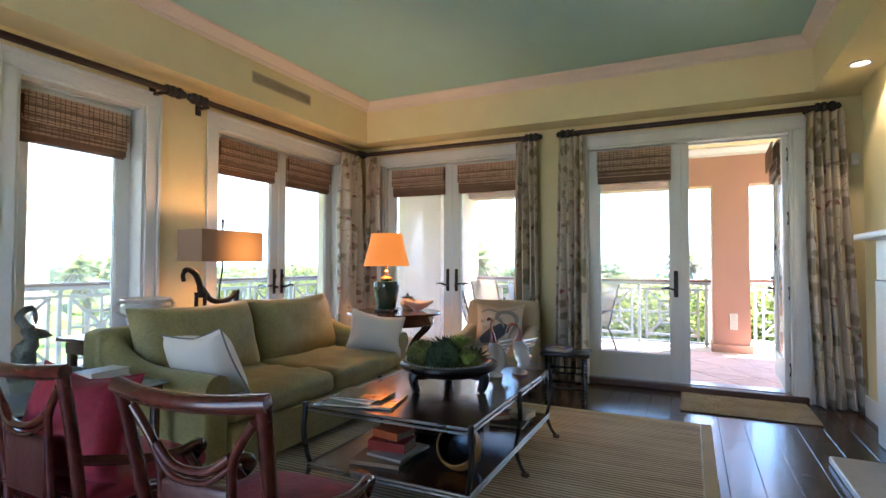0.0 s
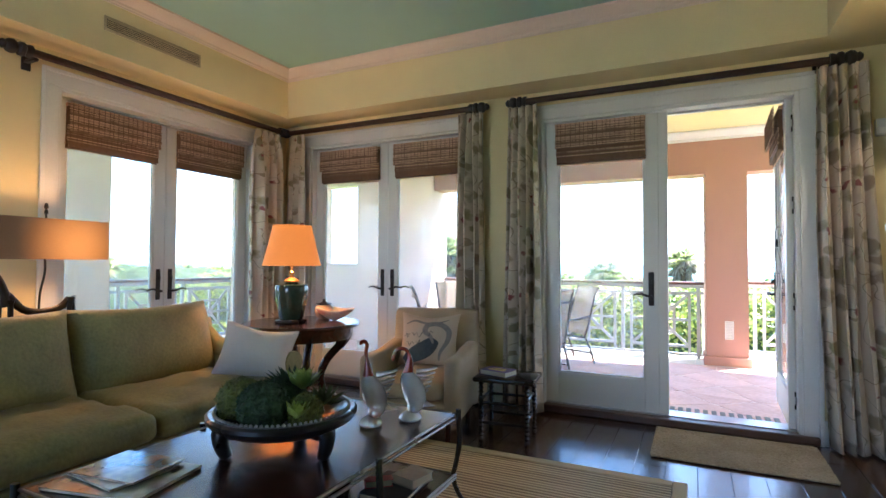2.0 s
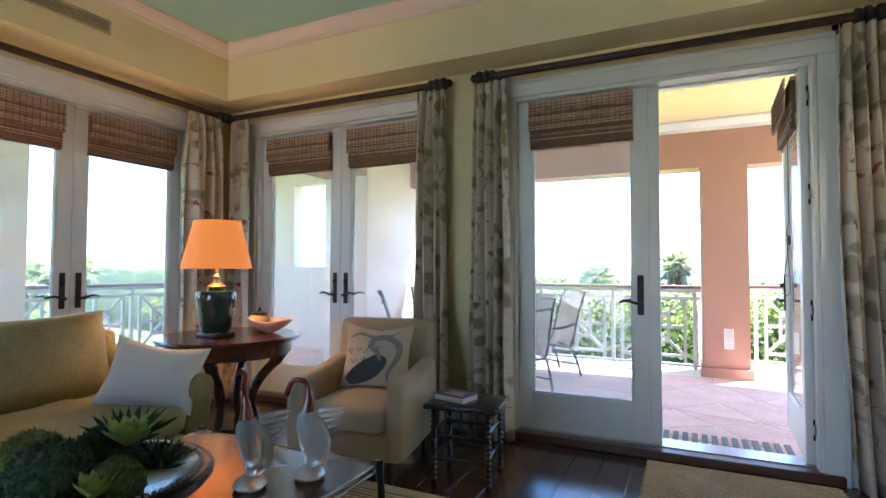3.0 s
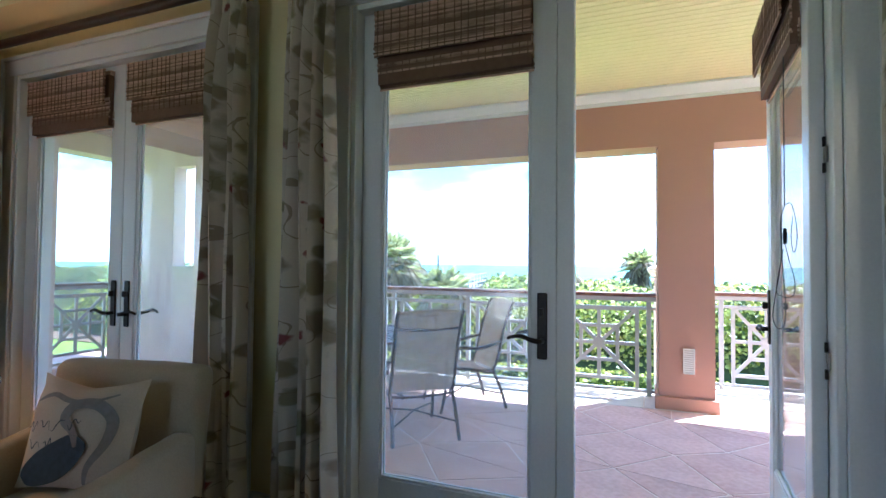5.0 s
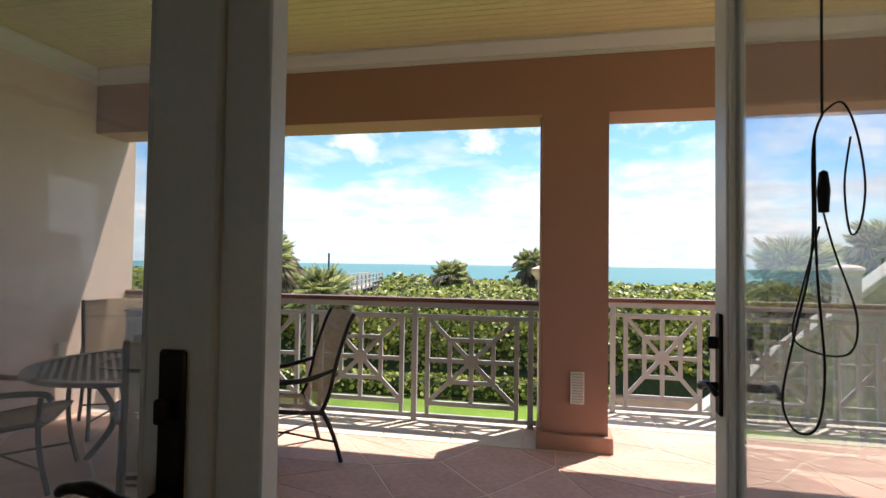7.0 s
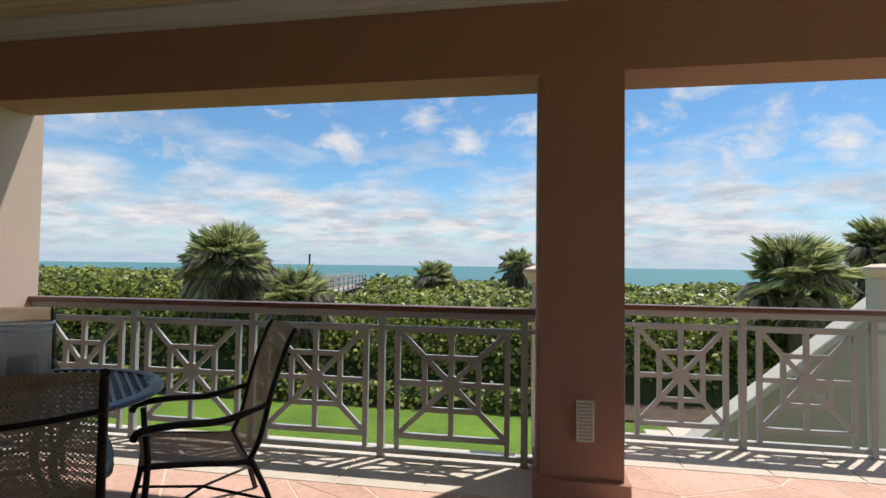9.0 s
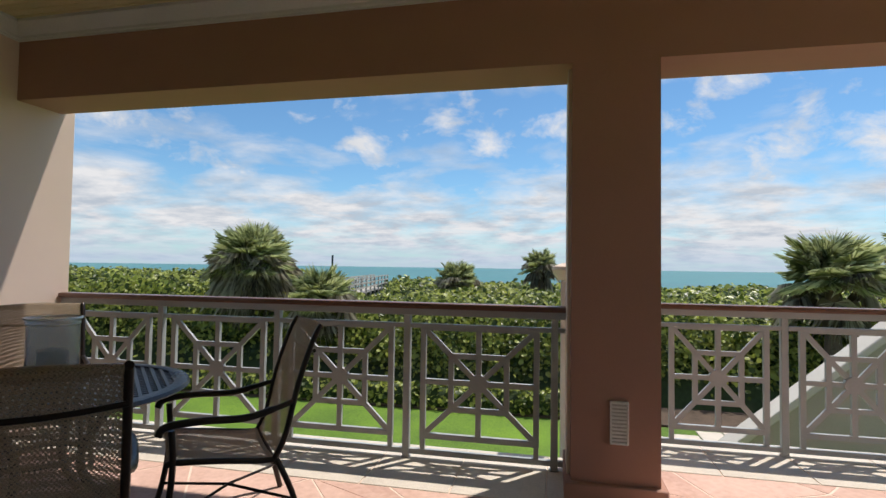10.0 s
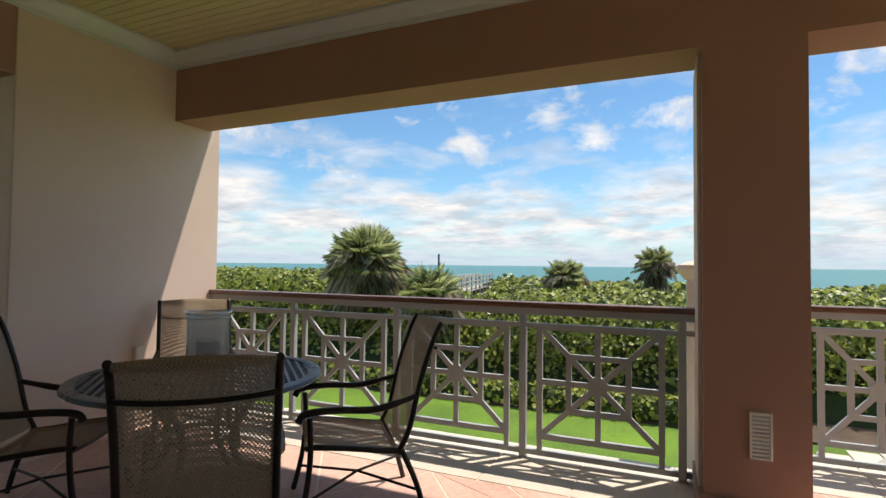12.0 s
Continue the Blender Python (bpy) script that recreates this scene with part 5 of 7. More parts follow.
def throw_pillow(label, m, w=0.48, h=0.48, d=0.20, material=None, piping=True):
    ob = thing("throw_pillow", label, "pillow", m)
    bm = bmesh.new()
    pillow(bm, w, h, d, None, 16, 2.4, 0.03, 0.10)
    part("cover", bm, material or M_LINEN, ob)
    if piping:
        bm = bmesh.new()
        pts = []
        for k in range(48):
            a = k / 48 * 4
            sd, t = int(a), (a - int(a)) * 2 - 1
            u, v = ((t, -1), (1, t), (-t, 1), (-1, -t))[sd]
            x = u * w / 2 * (1 - 0.10 * (1 - v * v) * abs(u) ** 3)
            z = v * h / 2 * (1 - 0.10 * (1 - u * u) * abs(v) ** 3) - 0.03 * (1 - abs(u)) * max(v, 0) ** 2
            pts.append((x, 0, z))
        tube(bm, pts, 0.006, 6, True)
        part("piping", bm, M_PIPE if piping == "grey" else (material or M_LINEN), ob)
    return ob


throw_pillow("white linen throw pillow with grey piping leaning in the sofa corner", at(-3.21, 2.69, 0.69, -2, 24, -8), 0.56, 0.47, 0.26, piping="grey")
throw_pillow("white linen throw pillow against the sofa arm", at(-3.12, 4.53, 0.68, 38, -26, 11), 0.52, 0.40, 0.22)

# ---- console behind the sofa, lamp, urn ----
con = thing("console_table", "dark wooden console table behind the sofa", "console table", at(-4.33, 3.55, 0))
part("top", boxed(-0.17, 0.17, -1.05, 1.05, 0.77, 0.80, 0.006), M_DARKWOOD, con)
part("apron", boxed(-0.14, 0.14, -1.0, 1.0, 0.68, 0.77, 0.004), M_DARKWOOD, con)
for x in (-0.12, 0.12):
    for y in (-0.96, 0.96):
        part("leg", boxed(x - 0.025, x + 0.025, y - 0.025, y + 0.025, 0, 0.68, 0.005), M_DARKWOOD, con)
M_SHADE_OUT = glow_mat("tan linen lampshade", (1.0, 0.33, 0.06), 0.1, (0.20, 0.125, 0.075))
n_, l_, b_ = nodes_of(M_SHADE_OUT)
t_ = n_.new("ShaderNodeTexCoord")
d_ = n_.new("ShaderNodeVectorMath"); d_.operation = 'DISTANCE'
d_.inputs[1].default_value = (0.14, 0.17, 0.60)      # where the bulb shines through the cloth
l_.new(t_.outputs["Object"], d_.inputs[0])
g_ = n_.new("ShaderNodeMapRange"); g_.interpolation_type = 'SMOOTHSTEP'
g_.inputs["From Min"].default_value, g_.inputs["From Max"].default_value = 0.0, 0.36
g_.inputs["To Min"].default_value, g_.inputs["To Max"].default_value = 0.10, 0.003
l_.new(d_.outputs["Value"], g_.inputs["Value"]); l_.new(g_.outputs[0], b_.inputs["Emission Strength"])
lamp = thing("sculpture_lamp", "bronze horned animal lamp with long tan box shade", "table lamp", at(-4.20, 3.62, 0.80))
bm = bmesh.new()
for y in (-0.18, -0.14, 0.20, 0.235):
    x = 0.03 if y in (-0.14, 0.20) else -0.03
    tube(bm, curve_pts([(x, y + 0.02, 0.012), (x, y, 0.12), (x * 0.8, y + (0.015 if y > 0 else 0.0), 0.28)], 4), [0.011] * 4 + [0.016] * 4 + [0.022], 8)
tube(bm, curve_pts([(0, -0.15, 0.31), (0, -0.06, 0.215), (0, 0.05, 0.19), (0, 0.16, 0.215), (0, 0.22, 0.27)], 5), [0.028] * 4 + [0.024] * 12 + [0.026] * 5, 10)
tube(bm, curve_pts([(0, -0.15, 0.24), (0, -0.17, 0.34), (0, -0.22, 0.44), (0, -0.30, 0.475), (0, -0.335, 0.43), (0, -0.325, 0.38)], 5), [0.030] * 5 + [0.026] * 8 + [0.022] * 5 + [0.018] * 8, 10)
tube(bm, curve_pts([(0, 0.22, 0.27), (0, 0.24, 0.20), (0, 0.245, 0.02)], 4), [0.026, 0.024, 0.02, 0.018, 0.015, 0.014, 0.012, 0.012, 0.011], 8)
for i in range(7):
    tube(bm, [(0, 0.235 + 0.004 * i, 0.285 - 0.018 * i), (0, 0.265, 0.29 - 0.02 * i)], [0.007, 0.002], 5)
part("sculpture", bm, M_BRONZE, lamp, "dark bronze long-necked animal sculpture")
part("base_plate", boxed(-0.07, 0.07, -0.24, 0.30, 0, 0.014, 0.003), M_BRONZE, lamp)
bm = bmesh.new()
tube(bm, curve_pts([(0, 0.03, 0.20), (0, 0.035, 0.32), (0, 0.06, 0.45), (0, 0.06, 0.56), (0, 0.06, 0.86)], 4), 0.007, 8)
part("stem", bm, M_BRONZE, lamp)
bm = bmesh.new()
for x0, x1, y0, y1 in ((-0.15, -0.146, -0.28, 0.39), (0.146, 0.15, -0.28, 0.39), (-0.146, 0.146, -0.28, -0.276), (-0.146, 0.146, 0.386, 0.39)):
    box(bm, x0, x1, y0, y1, 0.545, 0.815)
part("shade", bm, M_SHADE_OUT, lamp, "long tan linen box shade", smooth=False)
bm = bmesh.new()
lathe(bm, [(0, 0.93), (0.008, 0.925), (0.014, 0.90), (0.006, 0.885), (0.012, 0.87), (0.012, 0.855), (0, 0.855)], 12, (0, 0.06, 0))
part("finial", bm, M_BRONZE, lamp)
pl = bpy.data.lights.new("sculpture_lamp_bulb", 'POINT')
pl.energy, pl.color, pl.shadow_soft_size = 1.6, (1.0, 0.55, 0.22), 0.04
po = new("sculpture_lamp_bulb", pl)
po.matrix_basis = at(-4.20, 3.80, 1.49)

M_CHINA = mat("white glazed pottery", (0.62, 0.58, 0.53), 0.25, var=0.12, scale=9, fine=40, bump=0.1)
urn = thing("pottery_urn", "white glazed two-handled pottery urn on the console", "urn", at(-4.22, 2.98, 0.80))
bm = bmesh.new()
lathe(bm, [(0, 0), (0.09, 0), (0.10, 0.02), (0.085, 0.04), (0.13, 0.10), (0.165, 0.17), (0.17, 0.205), (0.155, 0.225), (0.175, 0.25), (0.17, 0.26), (0.15, 0.24), (0.14, 0.2), (0, 0.1)], 28)
part("bowl", bm, M_CHINA, urn)
for s in (-1, 1):
    bm = bmesh.new()
    tube(bm, curve_pts([(0, s * 0.155, 0.13), (0, s * 0.21, 0.16), (0, s * 0.235, 0.205), (0, s * 0.20, 0.235), (0, s * 0.16, 0.235)], 5), 0.012, 8)
    part("handle", bm, M_CHINA, urn)

# ---- round side table in the corner with lamp ----
RT = (-3.42, 5.36)
tb = thing("round_table", "dark mahogany round side table with sabre legs", "side table", at(*RT, 0))
bm = bmesh.new()
lathe(bm, [(0, 0.765), (0.49, 0.765), (0.515, 0.772), (0.52, 0.785), (0.51, 0.80), (0, 0.80)], 48)
part("tabletop", bm, M_DARKWOOD, tb)
bm = bmesh.new()
lathe(bm, [(0.0, 0.66), (0.43, 0.66), (0.45, 0.67), (0.45, 0.75), (0.46, 0.7655), (0.0, 0.7655)], 48)
part("apron", bm, M_DARKWOOD, tb)
for k in range(4):
    a = radians(28 + 90 * k)
    bm = bmesh.new()
    c, s = math.cos(a), math.sin(a)
    pts = curve_pts([(0.40, 0, 0.68), (0.34, 0, 0.60), (0.22, 0, 0.46), (0.17, 0, 0.32), (0.21, 0, 0.16), (0.31, 0, 0.025)], 5)
    tube(bm, [(p.x * c, p.x * s, p.z) for p in pts], [0.045] * 6 + [0.036] * 8 + [0.030] * 6 + [0.026] * 6, 8)
    part("leg", bm, M_DARKWOOD, tb)
bm = bmesh.new()
lathe(bm, [(0, 0.115), (0.20, 0.115), (0.215, 0.125), (0.215, 0.145), (0, 0.145)], 32)
part("lower_shelf", bm, M_DARKWOOD, tb)
LP = (-3.47, 5.27)
tl = thing("table_lamp", "lit table lamp with green glazed jar and orange shade", "table lamp", at(*LP, 0.80))
M_JAR = mat("dark green glaze", (0.020, 0.045, 0.035), 0.12, var=0.4, scale=6, fine=30, bump=0.05, coat=0.5)
part("foot", boxed(-0.10, 0.10, -0.10, 0.10, 0, 0.03, 0.008), M_BLACKWOOD, tl)
bm = bmesh.new()
lathe(bm, [(0, 0.03), (0.095, 0.03), (0.105, 0.05), (0.125, 0.15), (0.142, 0.26), (0.145, 0.31), (0.135, 0.335), (0.06, 0.345), (0.05, 0.36), (0, 0.36)], 32)
part("jar", bm, M_JAR, tl)
bm = bmesh.new()
lathe(bm, [(0.0, 0.358), (0.07, 0.358), (0.072, 0.372), (0.045, 0.385), (0.022, 0.40), (0.018, 0.43), (0.028, 0.445), (0.012, 0.46), (0.010, 0.56), (0, 0.56)], 20)
part("brass_neck", bm, mat("aged brass", (0.42, 0.23, 0.07), 0.3, metal=1.0, var=0.2), tl)
bm = bmesh.new()
prof = [(0.256, 0.505), (0.250, 0.515), (0.232, 0.59), (0.204, 0.70), (0.180, 0.80), (0.168, 0.855), (0.172, 0.862)]
lathe(bm, prof + [(r - 0.004, z) for r, z in prof[::-1]] + [prof[0]], 40)
part("shade", bm, glow_mat("orange lit lampshade", (1.0, 0.27, 0.035), 0.070, (0.42, 0.19, 0.06)), tl, "glowing orange fabric shade")
pl = bpy.data.lights.new("table_lamp_bulb", 'POINT')
pl.energy, pl.color, pl.shadow_soft_size = 2.5, (1.0, 0.58, 0.25), 0.04
po = new("table_lamp_bulb", pl)
po.matrix_basis = at(*LP, 0.80 + 0.66)
pot = thing("small_pot", "small round tan pottery jar with dark lid", "jar", at(-3.42, 5.66, 0.80))
bm = bmesh.new()
lathe(bm, [(0, 0), (0.05, 0), (0.08, 0.04), (0.088, 0.085), (0.07, 0.125), (0.045, 0.14), (0, 0.14)], 24)
part("body", bm, mat("tan pottery", (0.45, 0.29, 0.17), 0.4, var=0.2), pot)
bm = bmesh.new()
lathe(bm, [(0.075, 0.138), (0.075, 0.146), (0.03, 0.155), (0.012, 0.165), (0.014, 0.185), (0, 0.19)], 20)
part("lid", bm, M_BRONZE, pot, "dark metal lid")
bm = bmesh.new()
n = 14
rows = []
for i in range(n + 1):
    t = i / n
    row = []
    for j in range(9):
        a = (j / 8 - 0.5) * math.pi * (1.15 - 0.3 * t)
        rr = 0.10 * math.sin(math.pi * min(1, t * 0.85 + 0.1)) + 0.01
        flare = 1 + 0.5 * (abs(j / 8 - 0.5) * 2) ** 2
        row.append(bm.verts.new((t * 0.34 - 0.17, math.sin(a) * rr * flare, 0.09 - math.cos(a) * rr * 0.85 + 0.05 * abs(t - 0.5))))
    rows.append(row)
for a, b in zip(rows, rows[1:]):
    for j in range(8):
        bm.faces.new((a[j], a[j + 1], b[j + 1], b[j]))
sh = part("sea_shell", bm, mat("pink-white shell", (0.70, 0.44, 0.30), 0.35, var=0.15, base2=(0.8, 0.66, 0.55), sss=0.1))
sh.modifiers.new("thickness", 'SOLIDIFY').thickness = 0.008
sh.matrix_basis = at(-3.24, 5.60, 0.802, 20)
tagged(sh, "large pale pink sea shell on the round table", "sea shell")

# ---- armchair with printed pillow ----
ac = thing("armchair", "beige upholstered armchair near the corner doors", "armchair", at(-2.26, 5.50, 0, 10))
for x in (-0.30, 0.30):
    for y in (-0.33, 0.33):
        bm = bmesh.new()
        tube(bm, [(x, y, 0), (x, y, 0.16)], [0.018, 0.026], 8)
        part("leg", bm, M_DARKWOOD, ac, "dark wooden leg")
bm = bmesh.new()
soft_box(bm, -0.37, 0.37, -0.39, 0.40, 0.14, 0.31, 0.03, seed=2)
part("base", bm, M_BEIGE, ac)
bm = bmesh.new()
soft_box(bm, -0.275, 0.275, -0.42, 0.28, 0.31, 0.455, 0.05, 0.02, seed=6, wrinkle=0.01)
part("seat_cushion", bm, M_BEIGE, ac)
bm = bmesh.new()
soft_box(bm, -0.385, 0.385, 0.26, 0.41, 0.14, 0.93, 0.06, seed=8)
for v in bm.verts:
    v.co.y += 0.14 * max(0, v.co.z - 0.4)
part("backrest", bm, M_BEIGE, ac)
for s in (-1, 1):
    bm = bmesh.new()
    soft_box(bm, *sorted((s * 0.275, s * 0.40)), -0.40, 0.34, 0.14, 0.625, 0.05, seed=s * 5)
    for v in bm.verts:
        v.co.z += 0.13 * max(0, v.co.y + 0.05) if v.co.z > 0.5 else 0
    part("arm", bm, M_BEIGE, ac)


def bird_print():
    m = mat("printed pillow linen", (0.58, 0.46, 0.33), 0.9, var=0.08, fine=160, bump=0.15)
    return m


hp_ = throw_pillow("beige pillow printed with a long-necked bird and script", at(-2.28, 5.64, 0.685, 10, -16, 0), 0.53, 0.46, 0.17, bird_print(), False)
M_INK = mat("grey-blue print", (0.05, 0.065, 0.075), 0.9, var=0.3)
M_INK2 = mat("pale grey print", (0.26, 0.23, 0.20), 0.9, var=0.2)


def on_pillow(u, v):
    """A point just before the pillow's front face, u and v from -1 to 1."""
    e = max(0, (1 - abs(u) ** 2.4) * (1 - abs(v) ** 2.4))
    return (u * 0.265 * 0.97, -0.085 * e ** 0.55 - 0.009, v * 0.23 * 0.97 - 0.03 * (1 - abs(u)) * max(v, 0) ** 2)


def stroke(bm, line, w):
    line = curve_pts([(a, b, 0) for a, b in line], 6)
    ws = [w * (0.25 + 0.75 * math.sin(math.pi * min(1, max(0, i / (len(line) - 1))) ** 0.8)) for i in range(len(line))]
    prev = None
    for i, p in enumerate(line):
        d = (line[min(i + 1, len(line) - 1)] - line[max(i - 1, 0)]).normalized()
        q = Vector((-d.y, d.x, 0)) * ws[i]
        cur = (bm.verts.new(on_pillow(p.x + q.x, p.y + q.y)), bm.verts.new(on_pillow(p.x - q.x, p.y - q.y)))
        if prev:
            bm.faces.new((prev[0], cur[0], cur[1], prev[1]))
        prev = cur


bm = bmesh.new()
stroke(bm, [(-0.75, -0.85), (-0.35, -0.62), (0.0, -0.40), (0.25, -0.15), (0.32, -0.05)], 0.30)
part("print_body", bm, M_INK, hp_, "dark blue-grey printed bird body")
bm = bmesh.new()
stroke(bm, [(0.25, -0.2), (0.15, 0.05), (-0.05, 0.25), (0.05, 0.52), (0.42, 0.55), (0.72, 0.30), (0.70, -0.1), (0.5, -0.5), (0.45, -0.8)], 0.10)
stroke(bm, [(-0.75, 0.52), (-0.45, 0.68), (-0.1, 0.60), (0.3, 0.60), (0.7, 0.74)], 0.05)
part("print_neck", bm, M_INK2, hp_, "pale grey printed bird neck")
bm = bmesh.new()
hand = random.Random(3)
for row, (u0, u1, v0) in enumerate(((-0.78, 0.30, 0.02), (-0.66, -0.10, -0.26))):
    line, u = [], u0
    while u < u1:
        line.append((u, v0 + 0.12 * (u - u0) + hand.choice((-0.05, 0.03, 0.06, 0.12))))
        u += hand.uniform(0.03, 0.06)
    for k in range(0, len(line) - 5, 6):
        stroke(bm, line[k:k + 6], 0.010)
part("print_script", bm, M_INK, hp_, "dark lines of handwriting")

# ---- small dark stool with a book ----
st = thing("spool_stool", "small black stool with turned spool legs", "stool", at(-1.56, 5.60, 0, 6))
part("seat", boxed(-0.235, 0.235, -0.20, 0.20, 0.43, 0.465, 0.012, seg=2), M_BLACKWOOD, st)
for x in (-0.17, 0.17):
    for y in (-0.15, 0.15):
        bm = bmesh.new()
        prof = []
        for k in range(27):
            z = k * 0.016
            prof.append((0.0165 + 0.005 * math.cos(k * math.pi), z))
        lathe(bm, [(0, 0)] + prof + [(0, 0.43)], 10, (x * 1.04, y * 1.04, 0.0))
        part("leg", bm, M_BLACKWOOD, st)
for z in (0.12, 0.27):
    for y in (-0.15, 0.15):
        bm = bmesh.new(); tube(bm, [(-0.17, y, z), (0.17, y, z)], 0.011, 8)
        part("stretcher", bm, M_BLACKWOOD, st)
    for x in (-0.17, 0.17):
        bm = bmesh.new(); tube(bm, [(x, -0.15, z + 0.03), (x, 0.15, z + 0.03)], 0.011, 8)
        part("stretcher", bm, M_BLACKWOOD, st)
for k in range(3):
    bm = bmesh.new(); tube(bm, [(-0.1 + 0.1 * k, -0.15, 0.27), (-0.1 + 0.1 * k, -0.15, 0.43)], 0.008, 6)
    part("spindle", bm, M_BLACKWOOD, st)
M_PAGES = mat("page edges", (0.66, 0.60, 0.48), 0.9, var=0.1, fine=300, stretch=(1, 1, 6), bump=0.2)


def book(label, m, w, d, h, color, bars=None):
    ob = thing("book", label, "book", m)
    cm = mat("book cover", color, 0.45, var=0.15, fine=60, bump=0.05)
    part("page_block", boxed(-w / 2 + 0.004, w / 2 - 0.006, -d / 2 + 0.006, d / 2 - 0.006, 0.003, h - 0.003), M_PAGES, ob, "cream page block", smooth=False)
    bm = bmesh.new()
    box(bm, -w / 2, w / 2, -d / 2, d / 2, 0, 0.003)
    box(bm, -w / 2, w / 2, -d / 2, d / 2, h - 0.003, h)
    box(bm, -w / 2, -w / 2 + 0.004, -d / 2, d / 2, 0.003, h - 0.003)
    part("cover", bm, cm, ob, smooth=False)
    for k, (x0, x1, y0, y1, col) in enumerate(bars or ()):
        part("cover_lettering", boxed(x0, x1, y0, y1, h + 0.0003, h + 0.0012), mat("cover print", col, 0.5), ob, "printed bars on the cover", smooth=False)
    return ob


book("small purple book with yellow lettering lying on the stool", at(-1.63, 5.57, 0.465, -14), 0.24, 0.17, 0.04, (0.10, 0.05, 0.22), [(-0.07, 0.08, -0.045, -0.015, (0.6, 0.5, 0.12)), (-0.05, 0.06, 0.0, 0.03, (0.6, 0.5, 0.12))])

# ---- coffee table and what lies on it ----
CT = (-1.91, 3.50)
ct = thing("coffee_table", "dark wood coffee table on a black metal frame with hoof feet", "coffee table", at(*CT, 0.015))
part("tabletop", boxed(-0.49, 0.49, -0.77, 0.77, 0.485, 0.505, 0.004), M_DARKWOOD, ct)
M_STEEL = mat("worn steel edge", (0.30, 0.29, 0.28), 0.3, metal=0.9, var=0.2)
for zt, zb in ((0.507, 0.478), (0.182, 0.158)):
    for s in (-1, 1):
        bm = bmesh.new()
        tube(bm, [(s * 0.50, -0.78, zt - 0.004), (s * 0.50, 0.78, zt - 0.004)], 0.007, 8)
        tube(bm, [(s * 0.50, -0.78, zb), (s * 0.50, 0.78, zb)], 0.007, 8)
        part("edge_rail", bm, M_STEEL, ct, "worn steel edge rails")
        bm = bmesh.new()
        tube(bm, [(-0.50, s * 0.78, zt - 0.004), (0.50, s * 0.78, zt - 0.004)], 0.007, 8)
        tube(bm, [(-0.50, s * 0.78, zb), (0.50, s * 0.78, zb)], 0.007, 8)
        part("edge_rail", bm, M_STEEL, ct)
part("lower_shelf", boxed(-0.49, 0.49, -0.77, 0.77, 0.162, 0.178, 0.003), M_DARKWOOD, ct)
for x in (-0.5, 0.5):
    for y in (-0.78, 0.0, 0.78):
        sx = 1 if x > 0 else -1
        sy = (0 if y == 0 else (1 if y > 0 else -1)) * 0.6
        bm = bmesh.new()
        sc = [(0.012, 0.525), (0.012, 0.47), (0.018, 0.36), (0.002, 0.24), (-0.012, 0.17), (0.004, 0.10), (0.03, 0.045), (0.05, 0.018)]
        pts = curve_pts([(x + sx * o, y + sy * o, z) for o, z in sc], 3)
        tube(bm, pts, [0.015] * 8 + [0.013] * 8 + [0.012] * 6, 8)
        lg = part("leg", bm, M_BLACKWOOD, ct, "black curved metal leg")
        bm = bmesh.new()
        box(bm, x + sx * 0.05 - 0.026, x + sx * 0.05 + 0.026, y + sy * 0.05 - 0.018, y + sy * 0.05 + 0.018, 0.0, 0.028, 0.009)
        part("hoof", bm, mat("brown hoof foot", (0.10, 0.05, 0.03), 0.4) if x == -0.5 and y == -0.78 else bpy.data.materials["brown hoof foot"], lg, "brown hoof foot")
ZT = 0.523
BW = (-1.86, 3.45)
bowl = thing("footed_bowl", "large black wooden bowl on three thick feet", "bowl", at(*BW, ZT) @ Matrix.Scale(0.92, 4))
bm = bmesh.new()
lathe(bm, [(0, 0.095), (0.18, 0.095), (0.27, 0.112), (0.325, 0.142), (0.345, 0.165), (0.345, 0.182), (0.332, 0.192), (0.300, 0.190), (0.285, 0.172), (0.20, 0.135), (0, 0.13)], 48)
part("dish", bm, M_BLACKWOOD, bowl)
bm = bmesh.new()
for k in range(84):
    a = 2 * math.pi * k / 84
    sphere(bm, (0.305 * math.cos(a), 0.305 * math.sin(a), 0.194), 0.0085, 1)
part("beaded_rim", bm, mat("silver beading", (0.45, 0.44, 0.43), 0.3, metal=0.8), bowl, "silver beaded rim")
for k in range(3):
    a = radians(115 + 120 * k)
    bm = bmesh.new()
    c, s = math.cos(a), math.sin(a)
    pts = curve_pts([(0.19, 0, 0.125), (0.27, 0, 0.115), (0.275, 0, 0.06), (0.25, 0, 0.0)], 3)
    tube(bm, [(p.x * c, p.x * s, p.z + 0.001) for p in pts], [0.05, 0.052, 0.05, 0.045, 0.04, 0.036, 0.034, 0.032, 0.030, 0.028], 10)
    part("foot", bm, M_BLACKWOOD, bowl)
M_MOSS = mat("green moss", (0.075, 0.085, 0.018), 0.95, var=0.6, scale=12, fine=80, bump=1.0, base2=(0.22, 0.235, 0.055))
M_MOSSD = mat("dark blue-green moss", (0.018, 0.032, 0.014), 0.95, var=0.6, scale=12, fine=80, bump=1.0, base2=(0.07, 0.12, 0.05))
M_SUCC = mat("yellow-green succulent", (0.24, 0.34, 0.045), 0.5, var=0.4, scale=6, fine=30, base2=(0.45, 0.55, 0.12))
